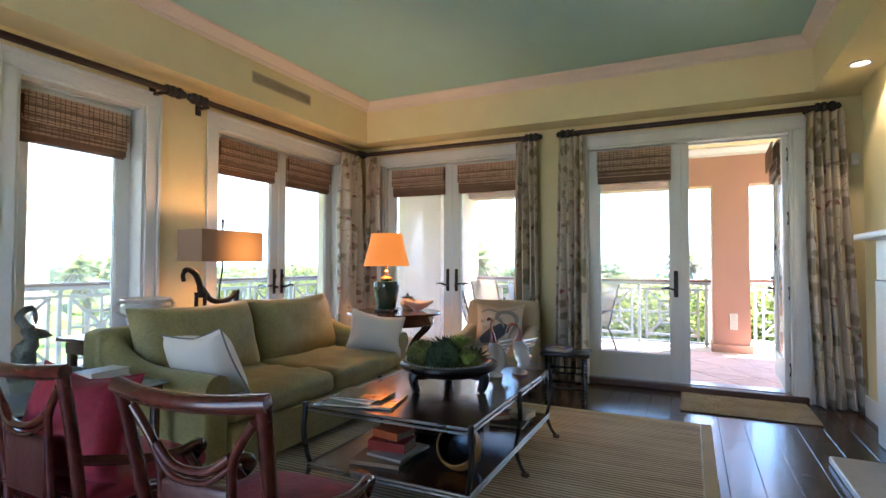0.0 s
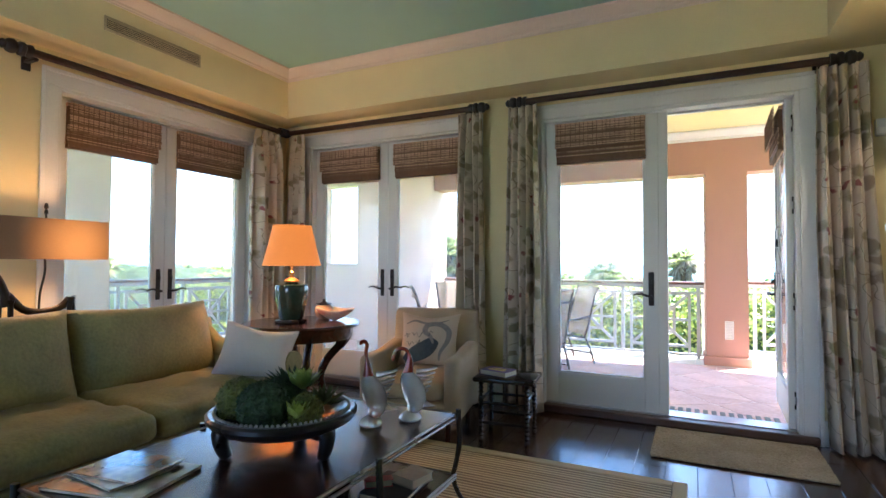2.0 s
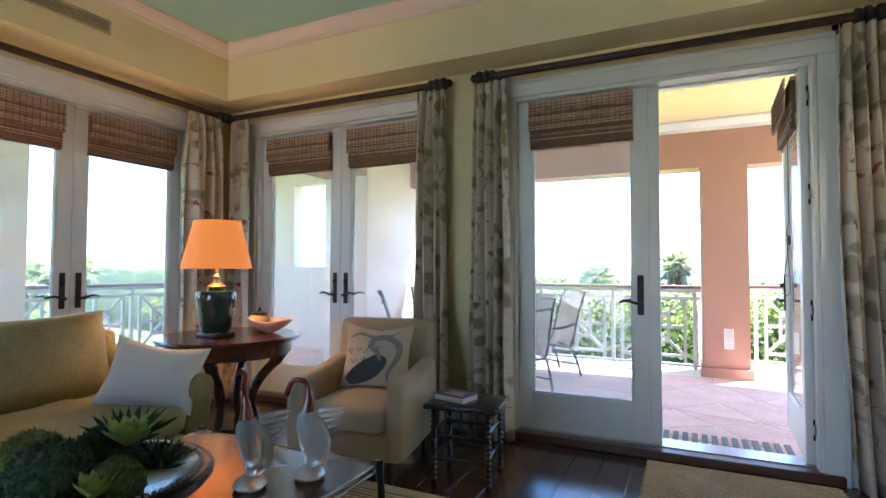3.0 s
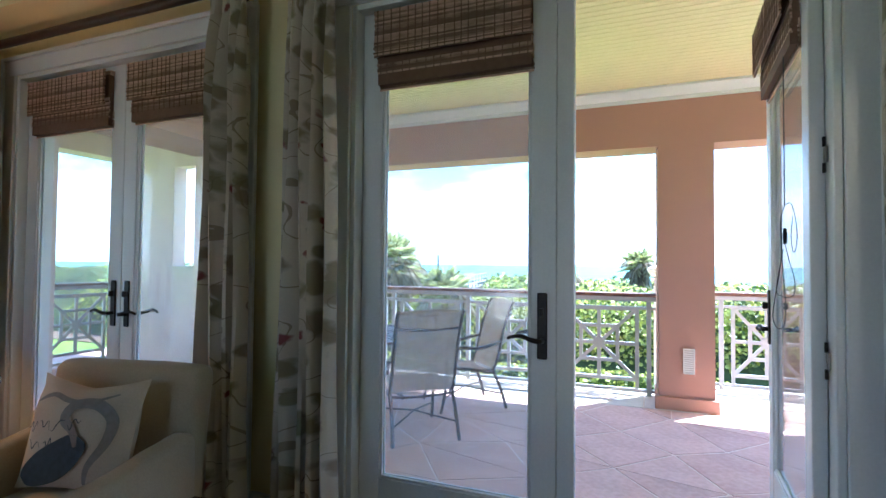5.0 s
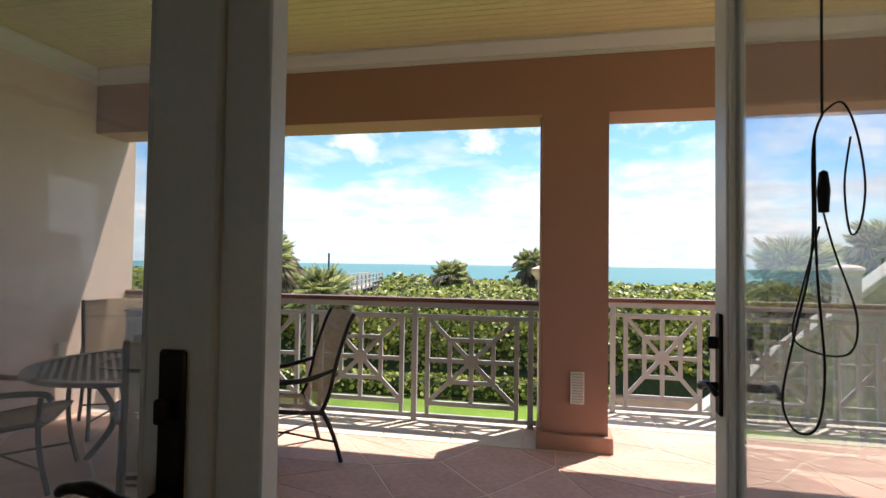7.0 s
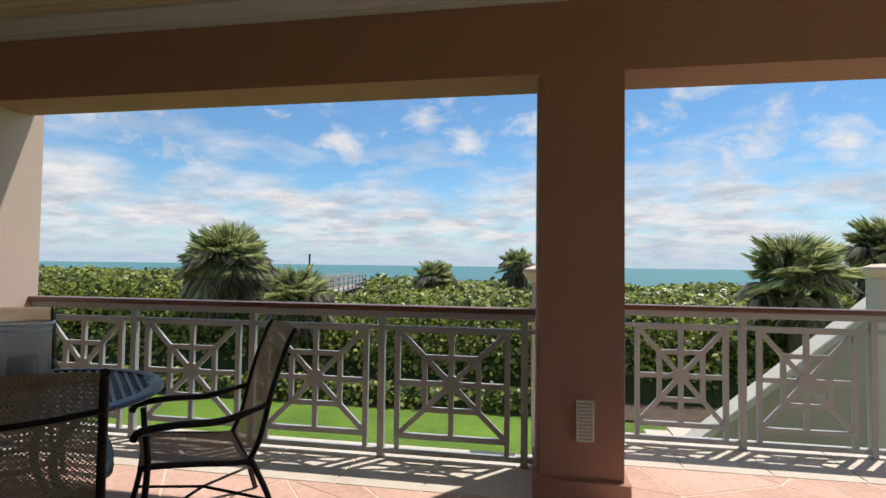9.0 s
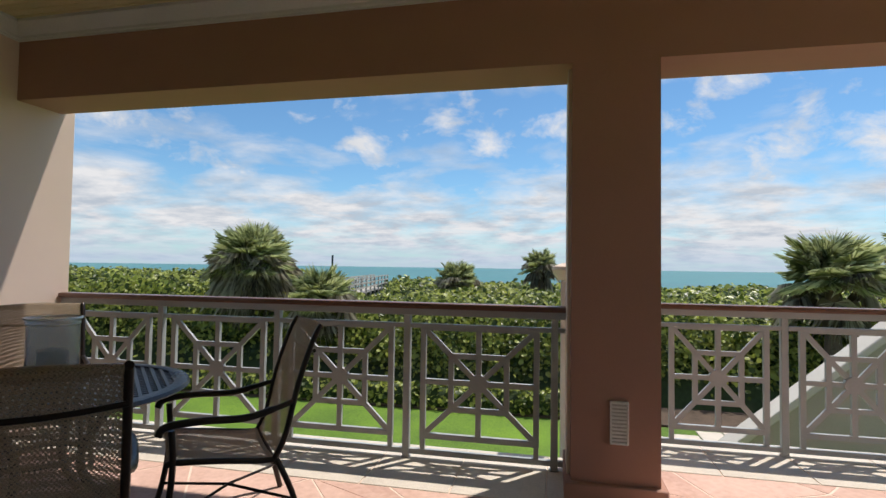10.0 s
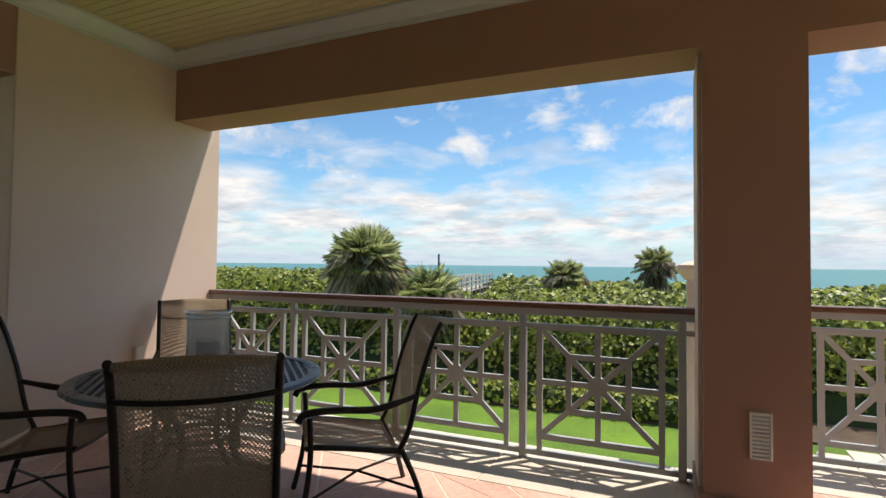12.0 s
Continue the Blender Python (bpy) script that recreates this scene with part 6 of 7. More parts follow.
for k, (dx, dy, r, mm, nm) in enumerate(((-0.16, -0.13, 0.115, M_MOSS, "green"), (0.03, -0.17, 0.12, M_MOSSD, "dark blue-green"), (0.19, -0.06, 0.085, M_MOSS, "green"), (-0.03, 0.04, 0.11, M_MOSSD, "dark blue-green"))):
    ob = thing("moss_ball", "%s moss ball lying in the black bowl" % nm, "moss ball", at(BW[0] + dx * 0.86, BW[1] + dy * 0.86, ZT + 0.130 + r * 0.74) @ Matrix.Scale(0.86, 4), group="moss balls in the bowl")
    bm = bmesh.new()
    sphere(bm, (0, 0, 0), r, 4, 0.95, 0.12, k * 3.1)
    part("ball", bm, mm, ob)
    vs, fs = [], []
    rr = np.random.default_rng(40 + k)
    for _ in range(900):
        d = Vector(rr.normal(0, 1, 3)).normalized()
        t = Vector(rr.normal(0, 1, 3)).cross(d).normalized()
        p = d * r * 0.97
        q = d * r * rr.uniform(1.03, 1.13) + t * 0.008
        i0 = len(vs)
        for z in (p + t * 0.004, p - t * 0.004, q):
            vs.append(tuple(z * U))
        fs.append((i0, i0 + 1, i0 + 2))
    me = bpy.data.meshes.new("moss_fibre"); me.from_pydata(vs, [], fs); me.materials.append(mm)
    tu = new("moss_fibre", me)
    tu.parent = ob
    tu["kind"] = "stuff"


def rosette(label, m, r, n, material, up=0.5, wid=0.16):
    ob = thing("succulent", label, "succulent", m, group="succulents in the bowl")
    for k in range(n):
        a = k * 2.39996
        el = up + 0.9 * k / n
        ln = r * (1 - 0.45 * k / n)
        d = Vector((math.cos(a) * math.cos(el), math.sin(a) * math.cos(el), math.sin(el)))
        sd = Vector((-math.sin(a), math.cos(a), 0))
        upv = d.cross(sd) * -1
        bm = bmesh.new()
        ring = []
        prof = ((0.0, 0.5), (0.35, 1.0), (0.7, 0.8), (1.0, 0.05))
        for t, w in prof:
            c = d * ln * t + Vector((0, 0, 0.012 * t * t))
            ring.append([bm.verts.new(c + sd * ln * wid * w), bm.verts.new(c + upv * ln * 0.05 * w), bm.verts.new(c - sd * ln * wid * w), bm.verts.new(c - upv * ln * 0.06 * w)])
        for p, q in zip(ring, ring[1:]):
            for i in range(4):
                bm.faces.new((p[i], p[(i + 1) % 4], q[(i + 1) % 4], q[i]))
        bm.faces.new(ring[0][::-1]); bm.faces.new(ring[-1])
        part("leaf", bm, material, ob)
    return ob


rosette("spiky dark green succulent rosette in the bowl", at(BW[0] - 0.08, BW[1] + 0.14, ZT + 0.215), 0.17, 30, M_MOSSD, 0.25, 0.10)
rosette("spiky dark green succulent rosette in the bowl", at(BW[0] + 0.14, BW[1] + 0.09, ZT + 0.185), 0.13, 26, M_MOSSD, 0.2, 0.11)
rosette("yellow-green fleshy succulent in the bowl", at(BW[0] + 0.06, BW[1] + 0.05, ZT + 0.255), 0.11, 22, M_SUCC, 0.5, 0.28)
rosette("yellow-green fleshy succulent in the bowl", at(BW[0] + 0.18, BW[1] - 0.12, ZT + 0.185), 0.08, 18, M_SUCC, 0.6, 0.3)

M_BIRDG = mat("clear and white art glass", (0.90, 0.88, 0.86), 0.08, var=0.05, bump=0.0, trans=0.6, rvar=0.02)
M_BIRDR = mat("amber red art glass", (0.24, 0.028, 0.010), 0.06, var=0.2, bump=0.0, coat=0.6, rvar=0.02)


def glass_bird(label, m, head_down):
    ob = thing("glass_bird", label, "figurine", m)
    bm = bmesh.new()
    lathe(bm, [(0, 0), (0.062, 0), (0.070, 0.012), (0.062, 0.03), (0.03, 0.05), (0.02, 0.06), (0, 0.062)], 9)
    part("base", bm, M_BIRDG, ob, "clear faceted glass base")
    bm = bmesh.new()
    body = curve_pts([(0.0, 0, 0.05), (0.03, 0, 0.10), (0.02, 0, 0.17), (-0.01, 0, 0.24), (-0.015, 0, 0.29)], 5)
    tube(bm, body, [0.016 + 0.052 * math.sin(math.pi * min(1, i / 20 * 0.92 + 0.06)) for i in range(len(body))], 12)
    tube(bm, curve_pts([(0.03, 0, 0.12), (0.10, 0, 0.09), (0.15, 0, 0.085)], 4), [0.04, 0.036, 0.03, 0.024, 0.018, 0.012, 0.008, 0.004, 0.002], 8)
    part("body", bm, M_BIRDG, ob)
    for k in range(6):
        bm = bmesh.new()
        z = 0.15 + k * 0.026
        tube(bm, curve_pts([(0.03, 0.02, z), (0.075, 0.025, z + 0.005), (0.105 + 0.01 * k, 0.02, z + 0.022)], 3), [0.016, 0.016, 0.014, 0.012, 0.010, 0.008, 0.004], 7)
        part("wing_feather", bm, M_BIRDG, ob)
    bm = bmesh.new()
    if head_down:
        nk = curve_pts([(-0.015, 0, 0.27), (-0.005, 0, 0.35), (-0.025, 0, 0.405), (-0.075, 0, 0.41), (-0.10, 0, 0.37), (-0.105, 0, 0.34)], 5)
    else:
        nk = curve_pts([(-0.015, 0, 0.27), (-0.02, 0, 0.34), (-0.03, 0, 0.41), (-0.025, 0, 0.455), (-0.045, 0, 0.475), (-0.065, 0, 0.455)], 5)
    tube(bm, nk, [max(0.008, 0.034 - 0.0032 * i) if i < 9 else 0.011 for i in range(len(nk) - 4)] + [0.013, 0.012, 0.008, 0.004], 10)
    part("neck", bm, M_BIRDR, ob, "dark amber red glass neck and head")
    return ob


glass_bird("white and amber glass bird with its neck stretched up", at(-1.70, 3.89, ZT, 35) @ Matrix.Scale(0.88, 4), False)
glass_bird("white and amber glass bird with its head bent down", at(-1.57, 4.06, ZT, 20) @ Matrix.Scale(0.88, 4), True)


def magazine(label, m, w, d, h, base, base2):
    ob = thing("magazine", label, "magazine", m)
    part("page_block", boxed(-w / 2 + 0.002, w / 2 - 0.002, -d / 2 + 0.002, d / 2 - 0.002, 0, h - 0.002), M_PAGES, ob, smooth=False)
    part("cover", boxed(-w / 2, w / 2, -d / 2, d / 2, h - 0.002, h), mat("glossy magazine cover", base, 0.12, var=0.3, scale=6, fine=20, bump=0, base2=base2, coat=0.5), ob, "glossy printed cover", smooth=False)
    return ob


magazine("thin dull green magazine at the bottom of the pile", at(-2.16, 2.94, ZT, 12), 0.42, 0.32, 0.012, (0.10, 0.09, 0.05), (0.30, 0.28, 0.22))
magazine("glossy magazine with a pale picture cover on the pile", at(-2.20, 2.96, ZT + 0.012, -4), 0.30, 0.25, 0.010, (0.22, 0.24, 0.24), (0.50, 0.52, 0.52))
magazine("glossy magazine lying on top of the pile", at(-2.19, 2.98, ZT + 0.022, 8), 0.30, 0.24, 0.007, (0.10, 0.06, 0.035), (0.42, 0.26, 0.13))
ZSH = 0.195
book("large tan book on the table's lower shelf", at(-2.06, 3.02, ZSH, 98), 0.38, 0.30, 0.022, (0.30, 0.20, 0.12))
book("white book on the table's lower shelf", at(-2.00, 3.05, ZSH + 0.022, -6), 0.24, 0.30, 0.014, (0.45, 0.44, 0.42))
book("red book lying on a pile of books", at(-2.05, 3.06, ZSH + 0.036, 93), 0.17, 0.24, 0.055, (0.30, 0.025, 0.018), [(-0.06, 0.06, -0.03, 0.0, (0.6, 0.5, 0.4))])
book("orange book on top of a pile of books", at(-2.07, 3.10, ZSH + 0.091, 80), 0.16, 0.20, 0.045, (0.45, 0.10, 0.03))
bx = thing("storage_box", "black box with a white patterned lid", "box", at(-1.93, 3.62, ZSH, 4))
part("body", boxed(-0.20, 0.20, -0.15, 0.15, 0, 0.15, 0.004), M_BLACKWOOD, bx)
part("lid", boxed(-0.205, 0.205, -0.155, 0.155, 0.15, 0.18, 0.004), M_BLACKWOOD, bx)
M_ZIG = mat("white lid pattern", (0.45, 0.43, 0.40), 0.6)
for k in range(8):
    for j in range(3):
        bm = bmesh.new()
        box(bm, -0.018, 0.018, -0.045, 0.045, 0.1805, 0.1815, m=Matrix.Translation((-0.175 + k * 0.05, -0.10 + 0.10 * j, 0)) @ Matrix.Rotation(radians(30 if (k + j) % 2 else -30), 4, 'Z') @ Matrix.Diagonal((0.5, 1, 1, 1)))
        part("pattern_bar", bm, M_ZIG, bx, smooth=False)
bt = thing("pottery_bowl", "black and ochre banded pottery bowl on its side", "bowl", at(-1.60, 3.06, ZSH + 0.10))
bm = bmesh.new()
lathe(bm, [(0, -0.10), (0.06, -0.095), (0.11, -0.05), (0.125, 0.0), (0.115, 0.06), (0.108, 0.06), (0.115, 0.0), (0.10, -0.045), (0, -0.085)], 28)
bm.transform(Matrix.Rotation(radians(58), 4, 'X'))
part("bowl", bm, M_BLACKWOOD, bt)
bm = bmesh.new()
lathe(bm, [(0.108, 0.06), (0.118, 0.058), (0.126, 0.02), (0.1265, 0.045), (0.120, 0.085), (0.112, 0.085)], 28)
bm.transform(Matrix.Rotation(radians(58), 4, 'X'))
part("band", bm, mat("ochre band", (0.40, 0.20, 0.04), 0.4), bt, "ochre yellow band")
book("thick dark book on the table's lower shelf", at(-1.60, 3.96, ZSH, 4), 0.24, 0.30, 0.025, (0.02, 0.018, 0.02))
book("small white book on a dark book", at(-1.54, 4.04, ZSH + 0.025, -12), 0.14, 0.16, 0.045, (0.42, 0.38, 0.32))
book("small pink book leaning near the books", at(-1.67, 3.92, ZSH + 0.025, 40), 0.14, 0.06, 0.035, (0.45, 0.08, 0.10))

# ---- red dining armchairs near the camera's start, glass side table ----
M_RED = mat("crimson velvet", (0.25, 0.010, 0.026), 0.7, var=0.35, scale=9, fine=26, bump=0.5, sheen=0.06)
M_LEATHER = mat("red-brown leather", (0.075, 0.016, 0.012), 0.4, var=0.3, scale=6, fine=50, bump=0.2)
M_CHAIRWOOD = mat("dark red lacquered wood", (0.055, 0.014, 0.010), 0.24, var=0.4, scale=4, fine=30, bump=0.06, base2=(0.12, 0.028, 0.018), spec=0.35, coat=0.3)


def red_chair(m, label):
    """An open-armed chair facing its own +y; back rail at y = -0.33."""
    ob = thing("dining_armchair", label, "armchair", m, group="red dining armchairs")
    for s in (-1, 1):
        bm = bmesh.new()
        pts = curve_pts([(s * 0.20, -0.30, 0.0), (s * 0.215, -0.27, 0.25), (s * 0.225, -0.26, 0.46), (s * 0.245, -0.30, 0.72), (s * 0.26, -0.345, 0.945)], 4)
        tube(bm, pts, 0.021, 8)
        part("back_post", bm, M_CHAIRWOOD, ob)
        bm = bmesh.new()
        tube(bm, curve_pts([(s * 0.245, 0.22, 0.0), (s * 0.25, 0.23, 0.2), (s * 0.25, 0.21, 0.41), (s * 0.27, 0.12, 0.545)], 4), 0.021, 8)
        part("front_leg", bm, M_CHAIRWOOD, ob)
        bm = bmesh.new()
        tube(bm, curve_pts([(s * 0.24, -0.285, 0.64), (s * 0.275, -0.10, 0.59), (s * 0.285, 0.06, 0.565), (s * 0.275, 0.16, 0.568), (s * 0.262, 0.20, 0.545), (s * 0.262, 0.17, 0.52)], 5), [0.018] * 16 + [0.024] * 10, 8)
        part("arm", bm, M_CHAIRWOOD, ob)
        bm = bmesh.new()
        # curved bracket from the top rail down to the splat frame
        tube(bm, curve_pts([(s * 0.225, -0.335, 0.90), (s * 0.15, -0.325, 0.80), (s * 0.13, -0.315, 0.72), (s * 0.13, -0.30, 0.50)], 4), 0.014, 8)
        part("splat_stile", bm, M_CHAIRWOOD, ob)
    bm = bmesh.new()
    tube(bm, curve_pts([(-0.275, -0.345, 0.955), (-0.14, -0.372, 0.945), (0, -0.38, 0.942), (0.14, -0.372, 0.945), (0.275, -0.345, 0.955)], 4), 0.026, 8)
    part("top_rail", bm, M_CHAIRWOOD, ob)
    bm = bmesh.new()
    tube(bm, curve_pts([(-0.135, -0.325, 0.795), (-0.07, -0.335, 0.752), (0, -0.338, 0.742), (0.07, -0.335, 0.752), (0.135, -0.325, 0.795)], 4), 0.014, 8)
    tube(bm, curve_pts([(-0.135, -0.325, 0.765), (-0.07, -0.335, 0.722), (0, -0.338, 0.712), (0.07, -0.335, 0.722), (0.135, -0.325, 0.765)], 4), 0.010, 8)
    part("swag_rail", bm, M_CHAIRWOOD, ob)
    bm = bmesh.new()
    soft_box(bm, -0.122, 0.122, -0.325, -0.285, 0.50, 0.70, 0.012, wrinkle=0.002, cuts=5)
    part("back_panel", bm, M_LEATHER, ob, "red-brown leather back panel")
    bm = bmesh.new()
    tube(bm, [(-0.23, -0.27, 0.49), (0.23, -0.27, 0.49)], 0.016, 8)
    part("lower_rail", bm, M_CHAIRWOOD, ob)
    part("seat_frame", boxed(-0.26, 0.26, -0.26, 0.25, 0.38, 0.435, 0.012), M_CHAIRWOOD, ob)
    bm = bmesh.new()
    soft_box(bm, -0.25, 0.25, -0.235, 0.255, 0.435, 0.515, 0.035, 0.02, cuts=8)
    part("seat", bm, M_RED, ob, "crimson velvet seat")
    return ob


rcl = "dark red lacquered open armchair with crimson velvet seat"
red_chair(at(-1.70, 1.69, 0.015, 4), rcl)
red_chair(at(-2.56, 1.71, 0.015, 0), "dark lacquered open armchair with crimson seat holding a pillow")
throw_pillow("crimson ruched velvet pillow standing on an armchair", at(-2.55, 1.56, 0.715, 14, -14, 4), 0.46, 0.42, 0.24, M_RED, True)
gt = thing("glass_side_table", "low side table with a glass top beside the sofa", "side table", at(-3.50, 1.95, 0))
g = part("glass_top", boxed(-0.66, 0.38, -0.42, 0.42, 0.645, 0.66, 0.003), mat("glossy glass top", (0.30, 0.36, 0.38), 0.04, var=0.03, bump=0, rvar=0.02, trans=0.3), gt, "pale glossy glass top")
part("frame", boxed(-0.64, 0.36, -0.40, 0.40, 0.60, 0.644, 0.005), M_DARKWOOD, gt)
for x in (-0.61, 0.33):
    for y in (-0.37, 0.37):
        part("leg", boxed(x - 0.02, x + 0.02, y - 0.02, y + 0.02, 0, 0.60, 0.004), M_DARKWOOD, gt)
book("dark hardback under a pale book on the glass table", at(-3.40, 2.16, 0.66, 10), 0.18, 0.24, 0.035, (0.06, 0.05, 0.045))
book("pale book lying on a dark one on the glass table", at(-3.39, 2.16, 0.695, 2), 0.15, 0.22, 0.04, (0.40, 0.35, 0.27))
bm = bmesh.new()
lathe(bm, [(0, 0), (0.11, 0), (0.12, 0.03), (0.10, 0.06), (0.075, 0.14), (0.085, 0.2), (0.06, 0.27), (0, 0.29)], 14)
for v in bm.verts:
    v.co += Vector((noise.noise(v.co * 14), noise.noise(v.co * 14 + Vector((5, 0, 0))), 0)) * 0.025
tube(bm, curve_pts([(0.02, 0, 0.22), (0.05, 0.02, 0.32), (0.02, -0.01, 0.42), (-0.02, -0.03, 0.50), (0.0, 0.02, 0.56), (0.03, 0.06, 0.545), (0.035, 0.075, 0.42)], 5), [0.07] * 4 + [0.055] * 6 + [0.035] * 6 + [0.03] * 8 + [0.02] * 5 + [0.008, 0.005], 10)
tube(bm, curve_pts([(0.03, 0.02, 0.36), (0.08, 0.10, 0.34), (0.11, 0.17, 0.32)], 4), [0.055, 0.055, 0.05, 0.045, 0.04, 0.03, 0.02, 0.012, 0.004], 8)
sc = part("bird_statue", bm, mat("weathered grey bronze", (0.10, 0.105, 0.085), 0.5, metal=0.4, var=0.5, scale=12, fine=60, bump=0.4))
sc.matrix_basis = at(-3.98, 2.06, 0.66, 20) @ Matrix.Scale(0.70, 4)
tagged(sc, "weathered grey statue of a long-billed bird on driftwood", "statue")

# ---- floor planks, last of the room ----
rr = random.Random(11)
plank_meshes = {}
x = XL
col_i = 0
while x < XR + 0.28:
    w = 0.19
    x1 = min(x + w, XR + 0.3)
    y = -3.2 + (col_i * 0.83) % 2.2 - 2.2
    while y < YF:
        ln = 2.2
        a, b = max(y, -3.2), min(y + ln, YF)
        if b - a > 0.05:
            key = (round(x1 - x, 3), round(b - a, 3))
            if key not in plank_meshes:
                bm = boxed(0.0012, x1 - x - 0.0012, 0.0012, b - a - 0.0012, -0.012, 0.0, 0.002)
                o = part("plank", bm, M_PLANK, floor, smooth=False)
                plank_meshes[key] = o.data
            else:
                o = new("plank", plank_meshes[key])
                o.parent = floor
            o.matrix_basis = at(x, a, 0)
        y += ln
    x = x1
    col_i += 1

# ---- terrace furniture ----
M_CFRAME = mat("dark bronze aluminium frame", (0.030, 0.022, 0.020), 0.35, metal=0.4, var=0.25, fine=60, bump=0.08)


def sling_mat():
    m = mat("woven sling mesh", (0.37, 0.285, 0.20), 0.7, var=0.12, scale=6, fine=220, bump=0.3)
    n, l, b = nodes_of(m)
    t = n.new("ShaderNodeTexCoord")
    ch = n.new("ShaderNodeTexChecker"); ch.inputs["Scale"].default_value = 140
    l.new(t.outputs["Object"], ch.inputs["Vector"])
    tr = n.new("ShaderNodeBsdfTransparent")
    tl = n.new("ShaderNodeBsdfTranslucent"); tl.inputs["Color"].default_value = (0.46, 0.36, 0.25, 1)
    cloth = n.new("ShaderNodeMixShader"); cloth.inputs[0].default_value = 0.35
    l.new(b.outputs[0], cloth.inputs[1]); l.new(tl.outputs[0], cloth.inputs[2])
    mx = n.new("ShaderNodeMixShader")
    f = math_node(n, l, 'MULTIPLY', ch.outputs["Fac"], 0.80)
    l.new(f, mx.inputs[0]); l.new(cloth.outputs[0], mx.inputs[1]); l.new(tr.outputs[0], mx.inputs[2])
    l.new(mx.outputs[0], n["Material Output"].inputs["Surface"])
    return m


M_SLING = sling_mat()


def sheet(bm, line, x0, x1, t=0.004, bow=0.0, nx=6):
    """A cloth strip along a line of (y, z), from x0 to x1, bowed in the middle."""
    top, bot = [], []
    for i, (y, z) in enumerate(line):
        a, b = line[max(i - 1, 0)], line[min(i + 1, len(line) - 1)]
        d = Vector((0, b[0] - a[0], b[1] - a[1])).normalized()
        nrm = Vector((0, -d.z, d.y))
        ru, rb = [], []
        for k in range(nx + 1):
            u = k / nx
            c = Vector((x0 + (x1 - x0) * u, y, z)) - nrm * bow * math.sin(math.pi * u)
            ru.append(bm.verts.new(c + nrm * t / 2)); rb.append(bm.verts.new(c - nrm * t / 2))
        top.append(ru); bot.append(rb)
    for g, fl in ((top, False), (bot, True)):
        for a, b in zip(g, g[1:]):
            for k in range(nx):
                q = (a[k], a[k + 1], b[k + 1], b[k])
                bm.faces.new(q[::-1] if fl else q)
    for k in (0, nx):
        for a, b, c, d in zip(top, top[1:], bot, bot[1:]):
            bm.faces.new((a[k], b[k], d[k], c[k]))


def sling_chair():
    """Terrace armchair facing its own +y, seat sling and back sling on a bent tube frame."""
    ob = thing("terrace_chair", "dark bronze framed terrace chair with taupe mesh sling", "chair", group="chairs round the terrace table")
    for s in (-1, 1):
        x = s * 0.285
        bm = bmesh.new()
        tube(bm, curve_pts([(x, -0.24, 0.39), (x, -0.30, 0.52), (x, -0.36, 0.78), (x, -0.43, 1.0), (x, -0.475, 1.10), (x, -0.49, 1.115)], 4), 0.0165, 8)
        part("back_post", bm, M_CFRAME, ob)
        bm = bmesh.new()
        tube(bm, curve_pts([(x, 0.29, 0.445), (x, 0.24, 0.452), (x, 0.05, 0.43), (x, -0.14, 0.40), (x, -0.24, 0.39)], 4), 0.0165, 8)
        part("seat_rail", bm, M_CFRAME, ob)
        bm = bmesh.new()
        tube(bm, curve_pts([(x * 1.06, 0.33, 0.0), (x * 1.03, 0.28, 0.22), (x * 1.02, 0.26, 0.44), (x * 1.03, 0.27, 0.62)], 4), 0.0165, 8)
        part("front_leg", bm, M_CFRAME, ob)
        bm = bmesh.new()
        tube(bm, curve_pts([(x * 1.04, -0.40, 0.0), (x * 1.01, -0.34, 0.20), (x, -0.25, 0.40)], 4), 0.0165, 8)
        part("back_leg", bm, M_CFRAME, ob)
        bm = bmesh.new()
        pts = curve_pts([(x * 1.05, 0.33, 0.60), (x * 1.06, 0.29, 0.645), (x * 1.09, 0.12, 0.655), (x * 1.09, -0.08, 0.645), (x * 1.05, -0.24, 0.675), (x * 1.01, -0.335, 0.70)], 4)
        tube(bm, pts, [0.020] * 16 + [0.016] * 5, 8)
        part("armrest", bm, M_CFRAME, ob)
    for y, z, bow in ((-0.452, 0.975, -0.012), (0.26, 0.43, 0.0), (-0.24, 0.375, 0.0)):
        bm = bmesh.new()
        tube(bm, curve_pts([(-0.285, y, z), (-0.14, y + bow * 0.7, z - 0.012), (0, y + bow, z - 0.016), (0.14, y + bow * 0.7, z - 0.012), (0.285, y, z)], 3), 0.011, 8)
        part("cross_bar", bm, M_CFRAME, ob)
    for s in (-1, 1):
        bm = bmesh.new()
        tube(bm, [(s * 0.295, 0.30, 0.15), (0, -0.04, 0.19), (-s * 0.295, -0.37, 0.15)], 0.009, 6)
        part("stretcher", bm, M_CFRAME, ob)
    bm = bmesh.new()
    sheet(bm, [(p.y, p.z) for p in curve_pts([(0, -0.255, 0.41), (0, -0.31, 0.54), (0, -0.365, 0.79), (0, -0.435, 1.0), (0, -0.482, 1.105), (0, -0.494, 1.118), (0, -0.508, 1.108), (0, -0.500, 1.09)], 3)], -0.272, 0.272, 0.004, 0.015)
    part("back_sling", bm, M_SLING, ob, "taupe woven mesh back")
    bm = bmesh.new()
    sheet(bm, [(p.y, p.z) for p in curve_pts([(0, -0.24, 0.405), (0, -0.12, 0.412), (0, 0.05, 0.44), (0, 0.24, 0.465), (0, 0.295, 0.452)], 3)], -0.272, 0.272, 0.004, 0.02)
    part("seat_sling", bm, M_SLING, ob, "taupe woven mesh seat")
    return ob


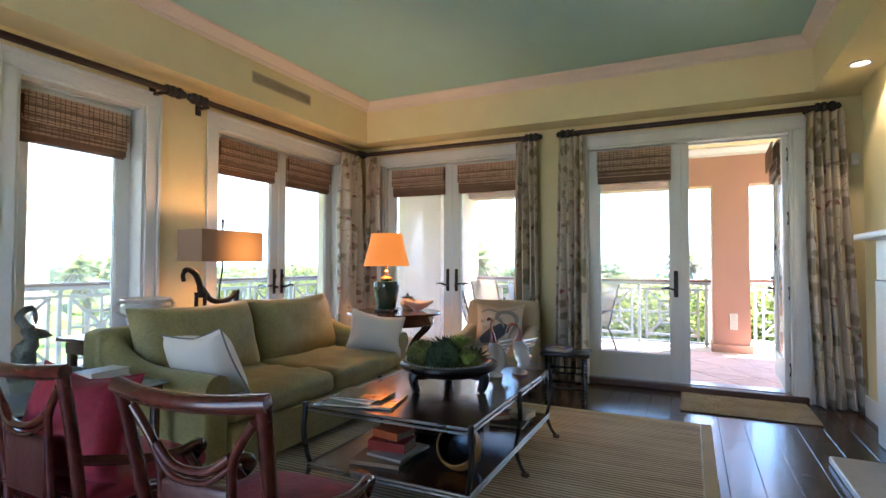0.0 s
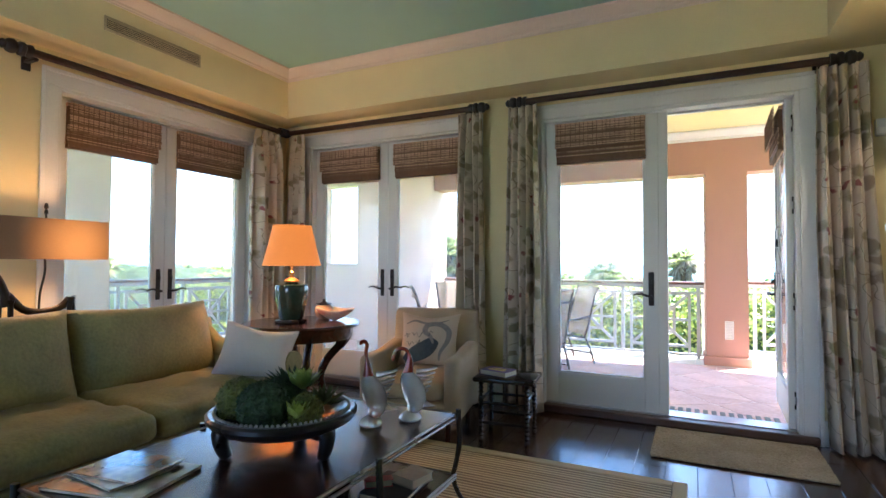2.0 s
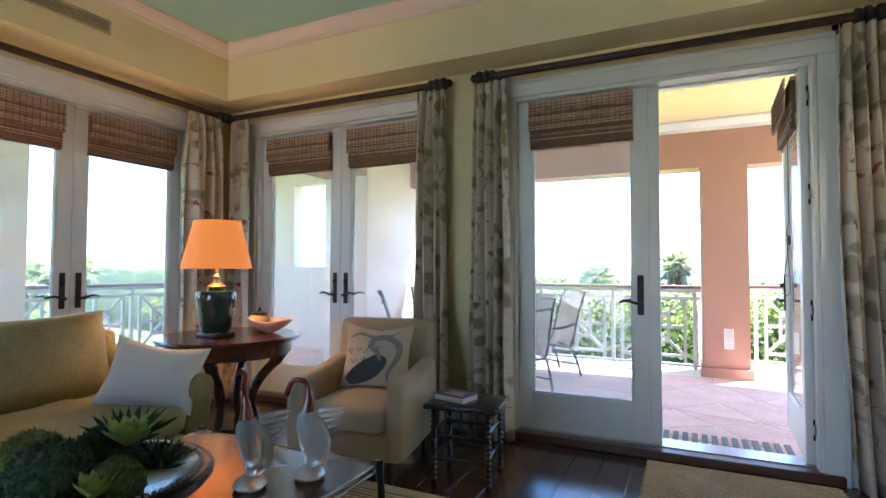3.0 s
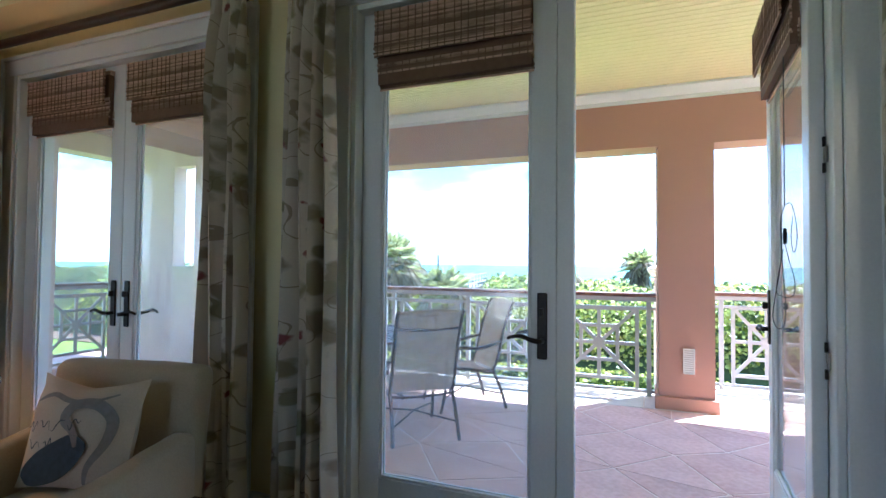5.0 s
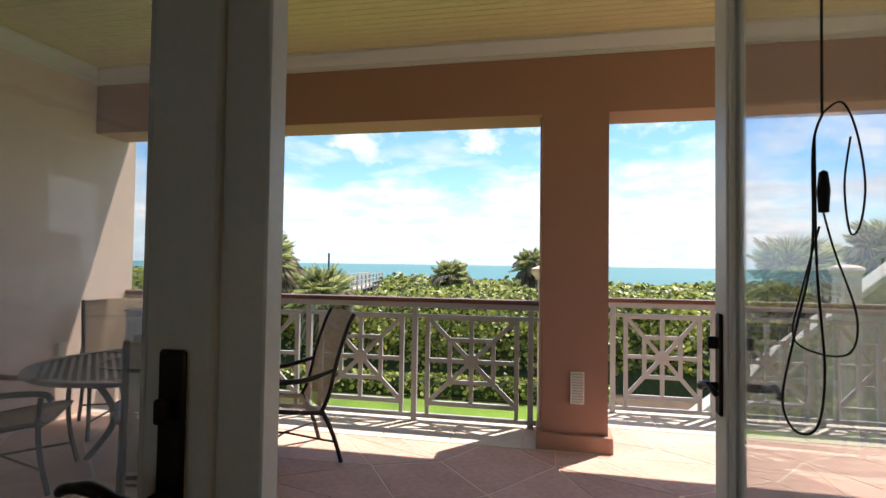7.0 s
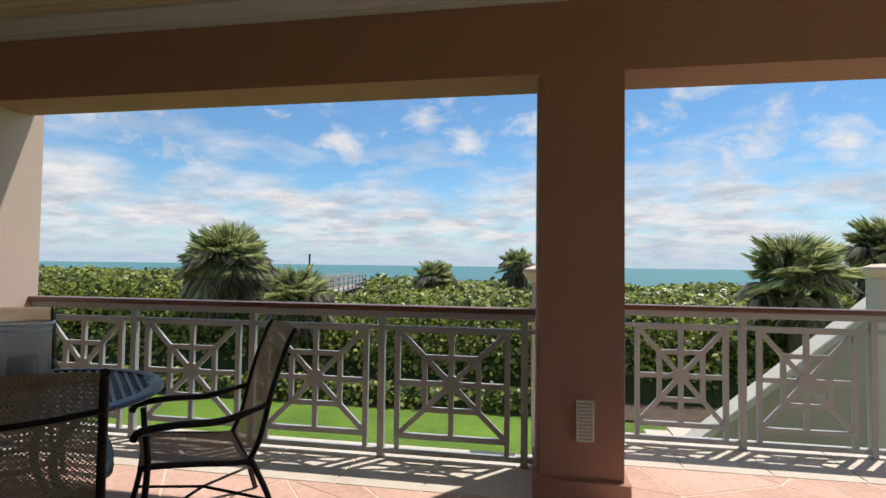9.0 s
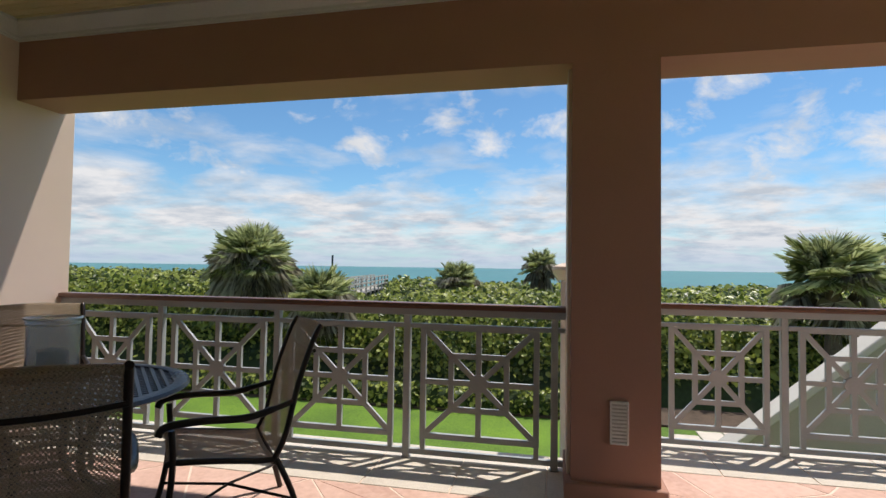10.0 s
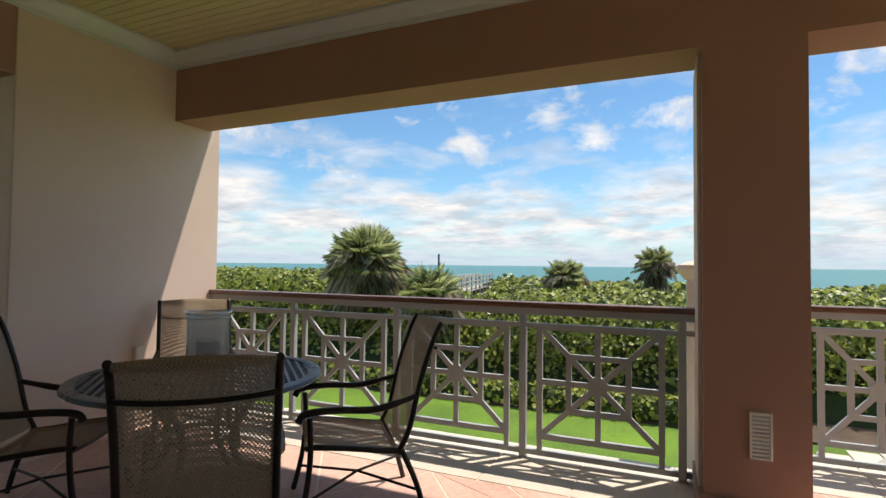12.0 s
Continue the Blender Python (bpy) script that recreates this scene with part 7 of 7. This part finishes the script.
TX, TY = -3.10, 9.32
ch = sling_chair()
ch.matrix_basis = at(-2.17, 8.53, ZB + 0.004, 43)
for x, y, rz in ((-2.075, 9.54, 131), (-3.62, 8.70, -58.5), (-3.86, 9.94, -128.5)):
    copy_thing(ch, at(x, y, ZB + 0.004, rz))
tt = thing("terrace_table", "round dark cast metal table with a lattice top", "table", at(TX, TY, ZB + 0.004))
M_CAST = mat("grey-brown cast metal", (0.085, 0.080, 0.085), 0.30, metal=0.4, var=0.3, fine=60, bump=0.15)
R = 0.76
bm = bmesh.new()
lathe(bm, [(R - 0.07, 0.705), (R, 0.705), (R + 0.012, 0.715), (R, 0.735), (R - 0.06, 0.74), (R - 0.07, 0.735), (R - 0.07, 0.705)], 56)
lathe(bm, [(0.09, 0.71), (0.12, 0.71), (0.12, 0.735), (0.09, 0.735), (0.09, 0.71)], 24)
lathe(bm, [(0.30, 0.71), (0.325, 0.71), (0.325, 0.737), (0.30, 0.737), (0.30, 0.71)], 40)
part("rim", bm, M_CAST, tt)
for d in (0, 1):
    k = -0.676
    while k < 0.68:
        ln = math.sqrt(max(0.0, (R - 0.06) ** 2 - k * k))
        if ln > 0.05:
            bm = boxed(-ln, ln, k - 0.011, k + 0.011, 0.712 + 0.008 * d, 0.724 + 0.008 * d, 0.002)
            bm.transform(Matrix.Rotation(radians(45 + 90 * d), 4, 'Z'))
            part("lattice_bar", bm, M_CAST, tt)
        k += 0.052
for k in range(4):
    a = radians(20 + 90 * k)
    c, s = math.cos(a), math.sin(a)
    bm = bmesh.new()
    pts = curve_pts([(0.42, 0, 0.71), (0.36, 0, 0.60), (0.24, 0, 0.42), (0.22, 0, 0.26), (0.32, 0, 0.10), (0.40, 0, 0.0)], 4)
    tube(bm, [(p.x * c, p.x * s, p.z) for p in pts], 0.024, 8)
    part("leg", bm, M_CAST, tt)
bm = bmesh.new()
lathe(bm, [(0.20, 0.33), (0.225, 0.33), (0.225, 0.355), (0.20, 0.355), (0.20, 0.33)], 32)
part("leg_ring", bm, M_CAST, tt)
def lightened_glass():
    """Clear glass with a pale diffuse share painted in for its highlights."""
    m = glass_mat("hurricane glass wall", (0.86, 0.88, 0.88), 2.0)
    n, l = m.node_tree.nodes, m.node_tree.links
    clear = n["Material Output"].inputs["Surface"].links[0].from_socket
    pale_share = n.new("ShaderNodeBsdfTranslucent"); pale_share.inputs["Color"].default_value = (0.9, 0.9, 0.9, 1)
    df = n.new("ShaderNodeBsdfDiffuse"); df.inputs["Color"].default_value = (0.85, 0.85, 0.85, 1)
    both = n.new("ShaderNodeMixShader"); both.inputs[0].default_value = 0.5
    l.new(pale_share.outputs[0], both.inputs[1]); l.new(df.outputs[0], both.inputs[2])
    mx = n.new("ShaderNodeMixShader"); mx.inputs[0].default_value = 0.20
    l.new(clear, mx.inputs[1]); l.new(both.outputs[0], mx.inputs[2])
    l.new(mx.outputs[0], n["Material Output"].inputs["Surface"])
    return m


hv_ = thing("hurricane_glass", "clear glass hurricane cylinder with a white candle", "candle holder", at(-3.34, 9.58, ZB + 0.745) @ Matrix.Scale(1.28, 4))
bm = bmesh.new()
lathe(bm, [(0.0, 0.0), (0.10, 0.0), (0.112, 0.02), (0.112, 0.26), (0.122, 0.285), (0.119, 0.286), (0.106, 0.26), (0.106, 0.022), (0, 0.018)], 36)
part("cylinder", bm, lightened_glass(), hv_, "clear glass cylinder")
bm = bmesh.new()
tube(bm, [(0.121 * math.cos(radians(10 * k)), 0.121 * math.sin(radians(10 * k)), 0.287) for k in range(36)], 0.006, 6, True)
tube(bm, [(0.113 * math.cos(radians(10 * k)), 0.113 * math.sin(radians(10 * k)), 0.258) for k in range(36)], 0.003, 6, True)
part("rolled_lip", bm, M_BIRDG, hv_, "bright rolled glass lip")
bm = bmesh.new()
lathe(bm, [(0, 0.019), (0.062, 0.019), (0.064, 0.03), (0.064, 0.125), (0.05, 0.132), (0, 0.128)], 24)
part("candle", bm, mat("ivory wax", (0.62, 0.58, 0.50), 0.5, sss=0.1), hv_, "thick ivory candle")
wb = thing("wall_outlet", "white weatherproof socket box on the pier", "socket", at(PX1, 9.94, 0.47))
part("cover", boxed(0.0, 0.035, -0.045, 0.045, 0.0, 0.13, 0.008), M_VENT, wb)
part("hinge_bar", boxed(0.035, 0.042, -0.04, 0.04, 0.10, 0.12, 0.002), M_VENT, wb)
gr = thing("floor_grate", "grey ribbed drain mat outside the threshold", "grate", at(0.0, 7.23, ZB + 0.003))
for i in range(26):
    part("rib", boxed(-1.45 + i * 0.075, -1.45 + i * 0.075 + 0.045, -0.31, 0.31, 0.0, 0.010, 0.003), mat("grey rubber rib", (0.17, 0.155, 0.14), 0.9) if i == 0 else bpy.data.materials["grey rubber rib"], gr)

# ---- garden: stair wall, path, newel posts, boardwalk ----
M_WALLW = mat("white garden stucco", (0.62, 0.58, 0.52), 0.9, var=0.1, scale=1.5, fine=180, bump=0.25)
stw = thing("garden_stair", "white stucco garden stair wall with a sloping cap", "stair", at(0, 0, 0))
bm = bmesh.new()
prof = [(2.15, ZG), (2.15, -1.0), (5.6, 2.0), (8.0, 2.0), (8.0, ZG)]
vs0 = [bm.verts.new((x, 14.4, z)) for x, z in prof]
vs1 = [bm.verts.new((x, 14.65, z)) for x, z in prof]
bm.faces.new(vs0); bm.faces.new(vs1[::-1])
for i in range(len(prof)):
    j = (i + 1) % len(prof)
    bm.faces.new((vs0[j], vs0[i], vs1[i], vs1[j]))
bmesh.ops.recalc_face_normals(bm, faces=bm.faces[:])
# side wall darkened in colour because this face lies in shade
part("side_wall", bm, mat("shade-toned garden stucco", (0.46, 0.41, 0.35), 0.9, var=0.12, scale=1.5, fine=180, bump=0.25), stw, smooth=False)
bm = bmesh.new()
ln = math.hypot(3.6, 3.13)
box(bm, -0.12, ln, -0.20, 0.20, 0, 0.09, 0.015, Matrix.Translation((2.15, 14.525, -1.0)) @ Matrix.Rotation(-math.atan2(3.0, 3.45), 4, 'Y'))
part("cap", bm, M_WALLW, stw, "sloping pale stone cap")
for i in range(12):
    part("step", boxed(2.3 + 0.29 * i, 2.6 + 0.29 * i + 0.01, 14.66, 16.0, ZG, ZG + 0.19 * (i + 1), 0.01), M_STONE, stw)
for x, y, zt in ((-0.03, 11.5, 1.36), (3.55, 13.0, 1.42)):
    nw = thing("newel_pillar", "white stucco garden pillar with a moulded cap", "pillar", at(x, y, ZG))
    part("shaft", boxed(-0.11, 0.11, -0.11, 0.11, 0, zt - ZG - 0.12, 0.006), M_WALLW, nw)
    bm = bmesh.new()
    lathe(bm, [(0.0, 0.0), (0.13, 0.0), (0.15, 0.03), (0.17, 0.05), (0.19, 0.09), (0.18, 0.12), (0.10, 0.15), (0, 0.16)], 20)
    bm.transform(Matrix.Translation((0, 0, zt - ZG - 0.12)))
    part("cap", bm, M_CREAM, nw, "rounded tan cap")
gp = thing("garden_path", "pale concrete stepping path across the lawn", "path", at(0, 0, 0), kind="structure")
for i in range(7):
    part("paving_slab", boxed(1.2 + 0.55 * i, 1.72 + 0.55 * i, 17.4 + 0.35 * i, 18.2 + 0.35 * i, ZG - 0.02, ZG + 0.03, 0.01), M_STONE, gp)
M_GREYWOOD = mat("weathered grey deck wood", (0.42, 0.39, 0.34), 0.9, var=0.25, scale=3, fine=30, bump=0.3, stretch=(1, 8, 8))
bw = thing("boardwalk", "weathered grey wooden boardwalk with rails over the dunes", "boardwalk", at(-13.6, 36.45, -2.32, 100.7))
part("deck", boxed(-4.0, 21.8, -0.7, 0.7, 1.55, 1.65, 0.01), M_GREYWOOD, bw)
for s in (-0.7, 0.7):
    for i in range(13):
        part("post", boxed(i * 2.1 - 3.9, i * 2.1 - 3.78, s - 0.06, s + 0.06, -1.5, 2.80, 0.01), M_GREYWOOD, bw)
    for z in (1.95, 2.3, 2.68):
        part("rail", boxed(-4.0, 21.8, s - 0.03, s + 0.03, z, z + 0.11, 0.008), M_GREYWOOD, bw)
bm = bmesh.new()
tube(bm, [(0, 0, 0), (0, 0, 4.3)], 0.07, 8)
pole = part("marker_pole", bm, mat("dark pole paint", (0.03, 0.06, 0.08), 0.6))
pole.matrix_basis = at(-16.2, 42.5, ZG)
tagged(pole, "dark upright marker pole by the boardwalk", "pole")
# neighbouring wing across the lawn
nb = thing("neighbouring_wing", "cream stucco neighbouring building with cornices and a salmon pillar", "building", at(-28.0, 14.56, ZG))
part("lower_wall", boxed(-8.0, 0.0, -12.0, 0.0, 0, 6.3), M_CREAM, nb, smooth=False)
part("upper_wall", boxed(-8.0, 0.0, -12.0, -0.69, 6.75, 12.0), M_PIER, nb, smooth=False)
part("cornice", boxed(-8.1, 0.22, -12.0, -0.50, 6.302, 6.748, 0.04), M_WALLW, nb, "white projecting cornice")
for z in (5.05, 5.40):
    part("ledge_band", boxed(0.001, 0.14, -1.05, 0.06, z, z + 0.14, 0.02), M_WALLW, nb)
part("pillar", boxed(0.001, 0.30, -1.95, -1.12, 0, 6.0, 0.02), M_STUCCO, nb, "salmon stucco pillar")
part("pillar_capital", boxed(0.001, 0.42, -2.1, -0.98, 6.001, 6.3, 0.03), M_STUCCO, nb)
wn_ = part("window", boxed(0.001, 0.03, -2.35, -1.25, 7.3, 9.9, 0.004), mat("dim blue-grey glazing", (0.20, 0.25, 0.30), 0.1, var=0.1, bump=0.0), nb, "dim blue-grey glazing")
bm = bmesh.new()
for y0, y1, z0, z1 in ((-2.5, -2.35, 7.15, 10.05), (-1.25, -1.10, 7.15, 10.05), (-2.35, -1.25, 7.15, 7.3), (-2.35, -1.25, 9.9, 10.05)):
    box(bm, 0.001, 0.10, y0, y1, z0, z1, 0.01)
part("window_frame", bm, M_WHITE, wn_)
part("roof", boxed(-8.3, 0.4, -12.3, -0.3, 12.001, 12.4, 0.03), M_CREAM, nb, "flat cream roof edge")
tagged(part("terrace_pillar", boxed(-6.7, -6.3, 4.9, 5.4, ZB - 0.01, ZCE + 0.1, 0.008), M_CREAM), "cream stucco pillar carrying the side terrace roof", "pillar", kind="structure")
rng = np.random.default_rng(9)
far = []
for _ in range(9000):
    x, y = rng.uniform(-75, -30), rng.uniform(2, 75)
    if x > -42 - 0.25 * (y - 30) * 0 and rng.random() < 0.7:
        continue
    h = 0.6 + 0.9 * noise.noise((x * 0.15, y * 0.15, 2.0)) + 0.4 * noise.noise((x * 0.6, y * 0.6, 5.0))
    far.append((x, y, ZG + max(0.2, h + 1.3 * (rng.random() - 0.3)), 0.5, -0.3, 0.8))
v_, f_ = leaves(far, 0.30, rng)
card_mesh("far_shrubs", v_, f_, M_LEAF, "low green shrubs beyond the lawn", "foliage")

# ---- flagstones of the terrace, last ----
tf = bpy.data.objects["terrace_floor"]
rr = random.Random(21)
S = 0.62
corner = {}


def knot(i, j):
    if (i, j) not in corner:
        u, v = i * S + rr.uniform(-0.13, 0.13), j * S * 1.15 + rr.uniform(-0.13, 0.13)
        c, s = math.cos(radians(38)), math.sin(radians(38))
        corner[i, j] = (u * c - v * s - 1.0, u * s + v * c + 8.0)
    return corner[i, j]


def clip(poly, ax, lim, keep_less):
    out = []
    for k, p in enumerate(poly):
        q = poly[(k + 1) % len(poly)]
        pin, qin = (p[ax] <= lim) == keep_less, (q[ax] <= lim) == keep_less
        if pin:
            out.append(p)
        if pin != qin:
            t = (lim - p[ax]) / (q[ax] - p[ax])
            out.append((p[0] + (q[0] - p[0]) * t, p[1] + (q[1] - p[1]) * t))
    return out


for i in range(-14, 15):
    for j in range(-14, 15):
        a, b, c, d = knot(i, j), knot(i + 1, j), knot(i + 1, j + 1), knot(i, j + 1)
        polys = [[a, b, c, d]] if rr.random() < 0.55 else ([[a, b, c], [a, c, d]] if rr.random() < 0.5 else [[a, b, d], [b, c, d]])
        for whole, bay in [(p, b) for p in polys for b in (False, True)]:
            poly = whole
            cx_, cy_ = sum(p[0] for p in poly) / len(poly), sum(p[1] for p in poly) / len(poly)
            poly = [(p[0] + (cx_ - p[0]) * 0.010 / max(0.1, math.hypot(cx_ - p[0], cy_ - p[1])), p[1] + (cy_ - p[1]) * 0.010 / max(0.1, math.hypot(cx_ - p[0], cy_ - p[1]))) for p in poly]
            for ax, lim, less in (((0, 0.47, False), (0, 4.88, True), (1, 10.194, False), (1, 10.94, True)) if bay else ((0, -8.8, False), (0, 4.88, True), (1, YF + 0.29, False), (1, 10.19, True))):
                if poly:
                    poly = clip(poly, ax, lim, less)
            if len(poly) < 3:
                continue
            bm = bmesh.new()
            lo = [bm.verts.new((p[0] - cx_, p[1] - cy_, -0.012)) for p in poly]
            hi = [bm.verts.new(((p[0] - cx_) * 0.99, (p[1] - cy_) * 0.99, 0.0)) for p in poly]
            bm.faces.new(hi)
            for k in range(len(poly)):
                m2 = (k + 1) % len(poly)
                bm.faces.new((lo[k], lo[m2], hi[m2], hi[k]))
            bmesh.ops.recalc_face_normals(bm, faces=bm.faces[:])
            if hi[0].link_faces and bm.faces[:][0].normal.z < 0:
                bmesh.ops.reverse_faces(bm, faces=bm.faces[:])
            o = part("flagstone", bm, M_TILE, tf, smooth=False)
            o.matrix_basis = at(cx_, cy_, ZB + rr.uniform(-0.0008, 0.0008))
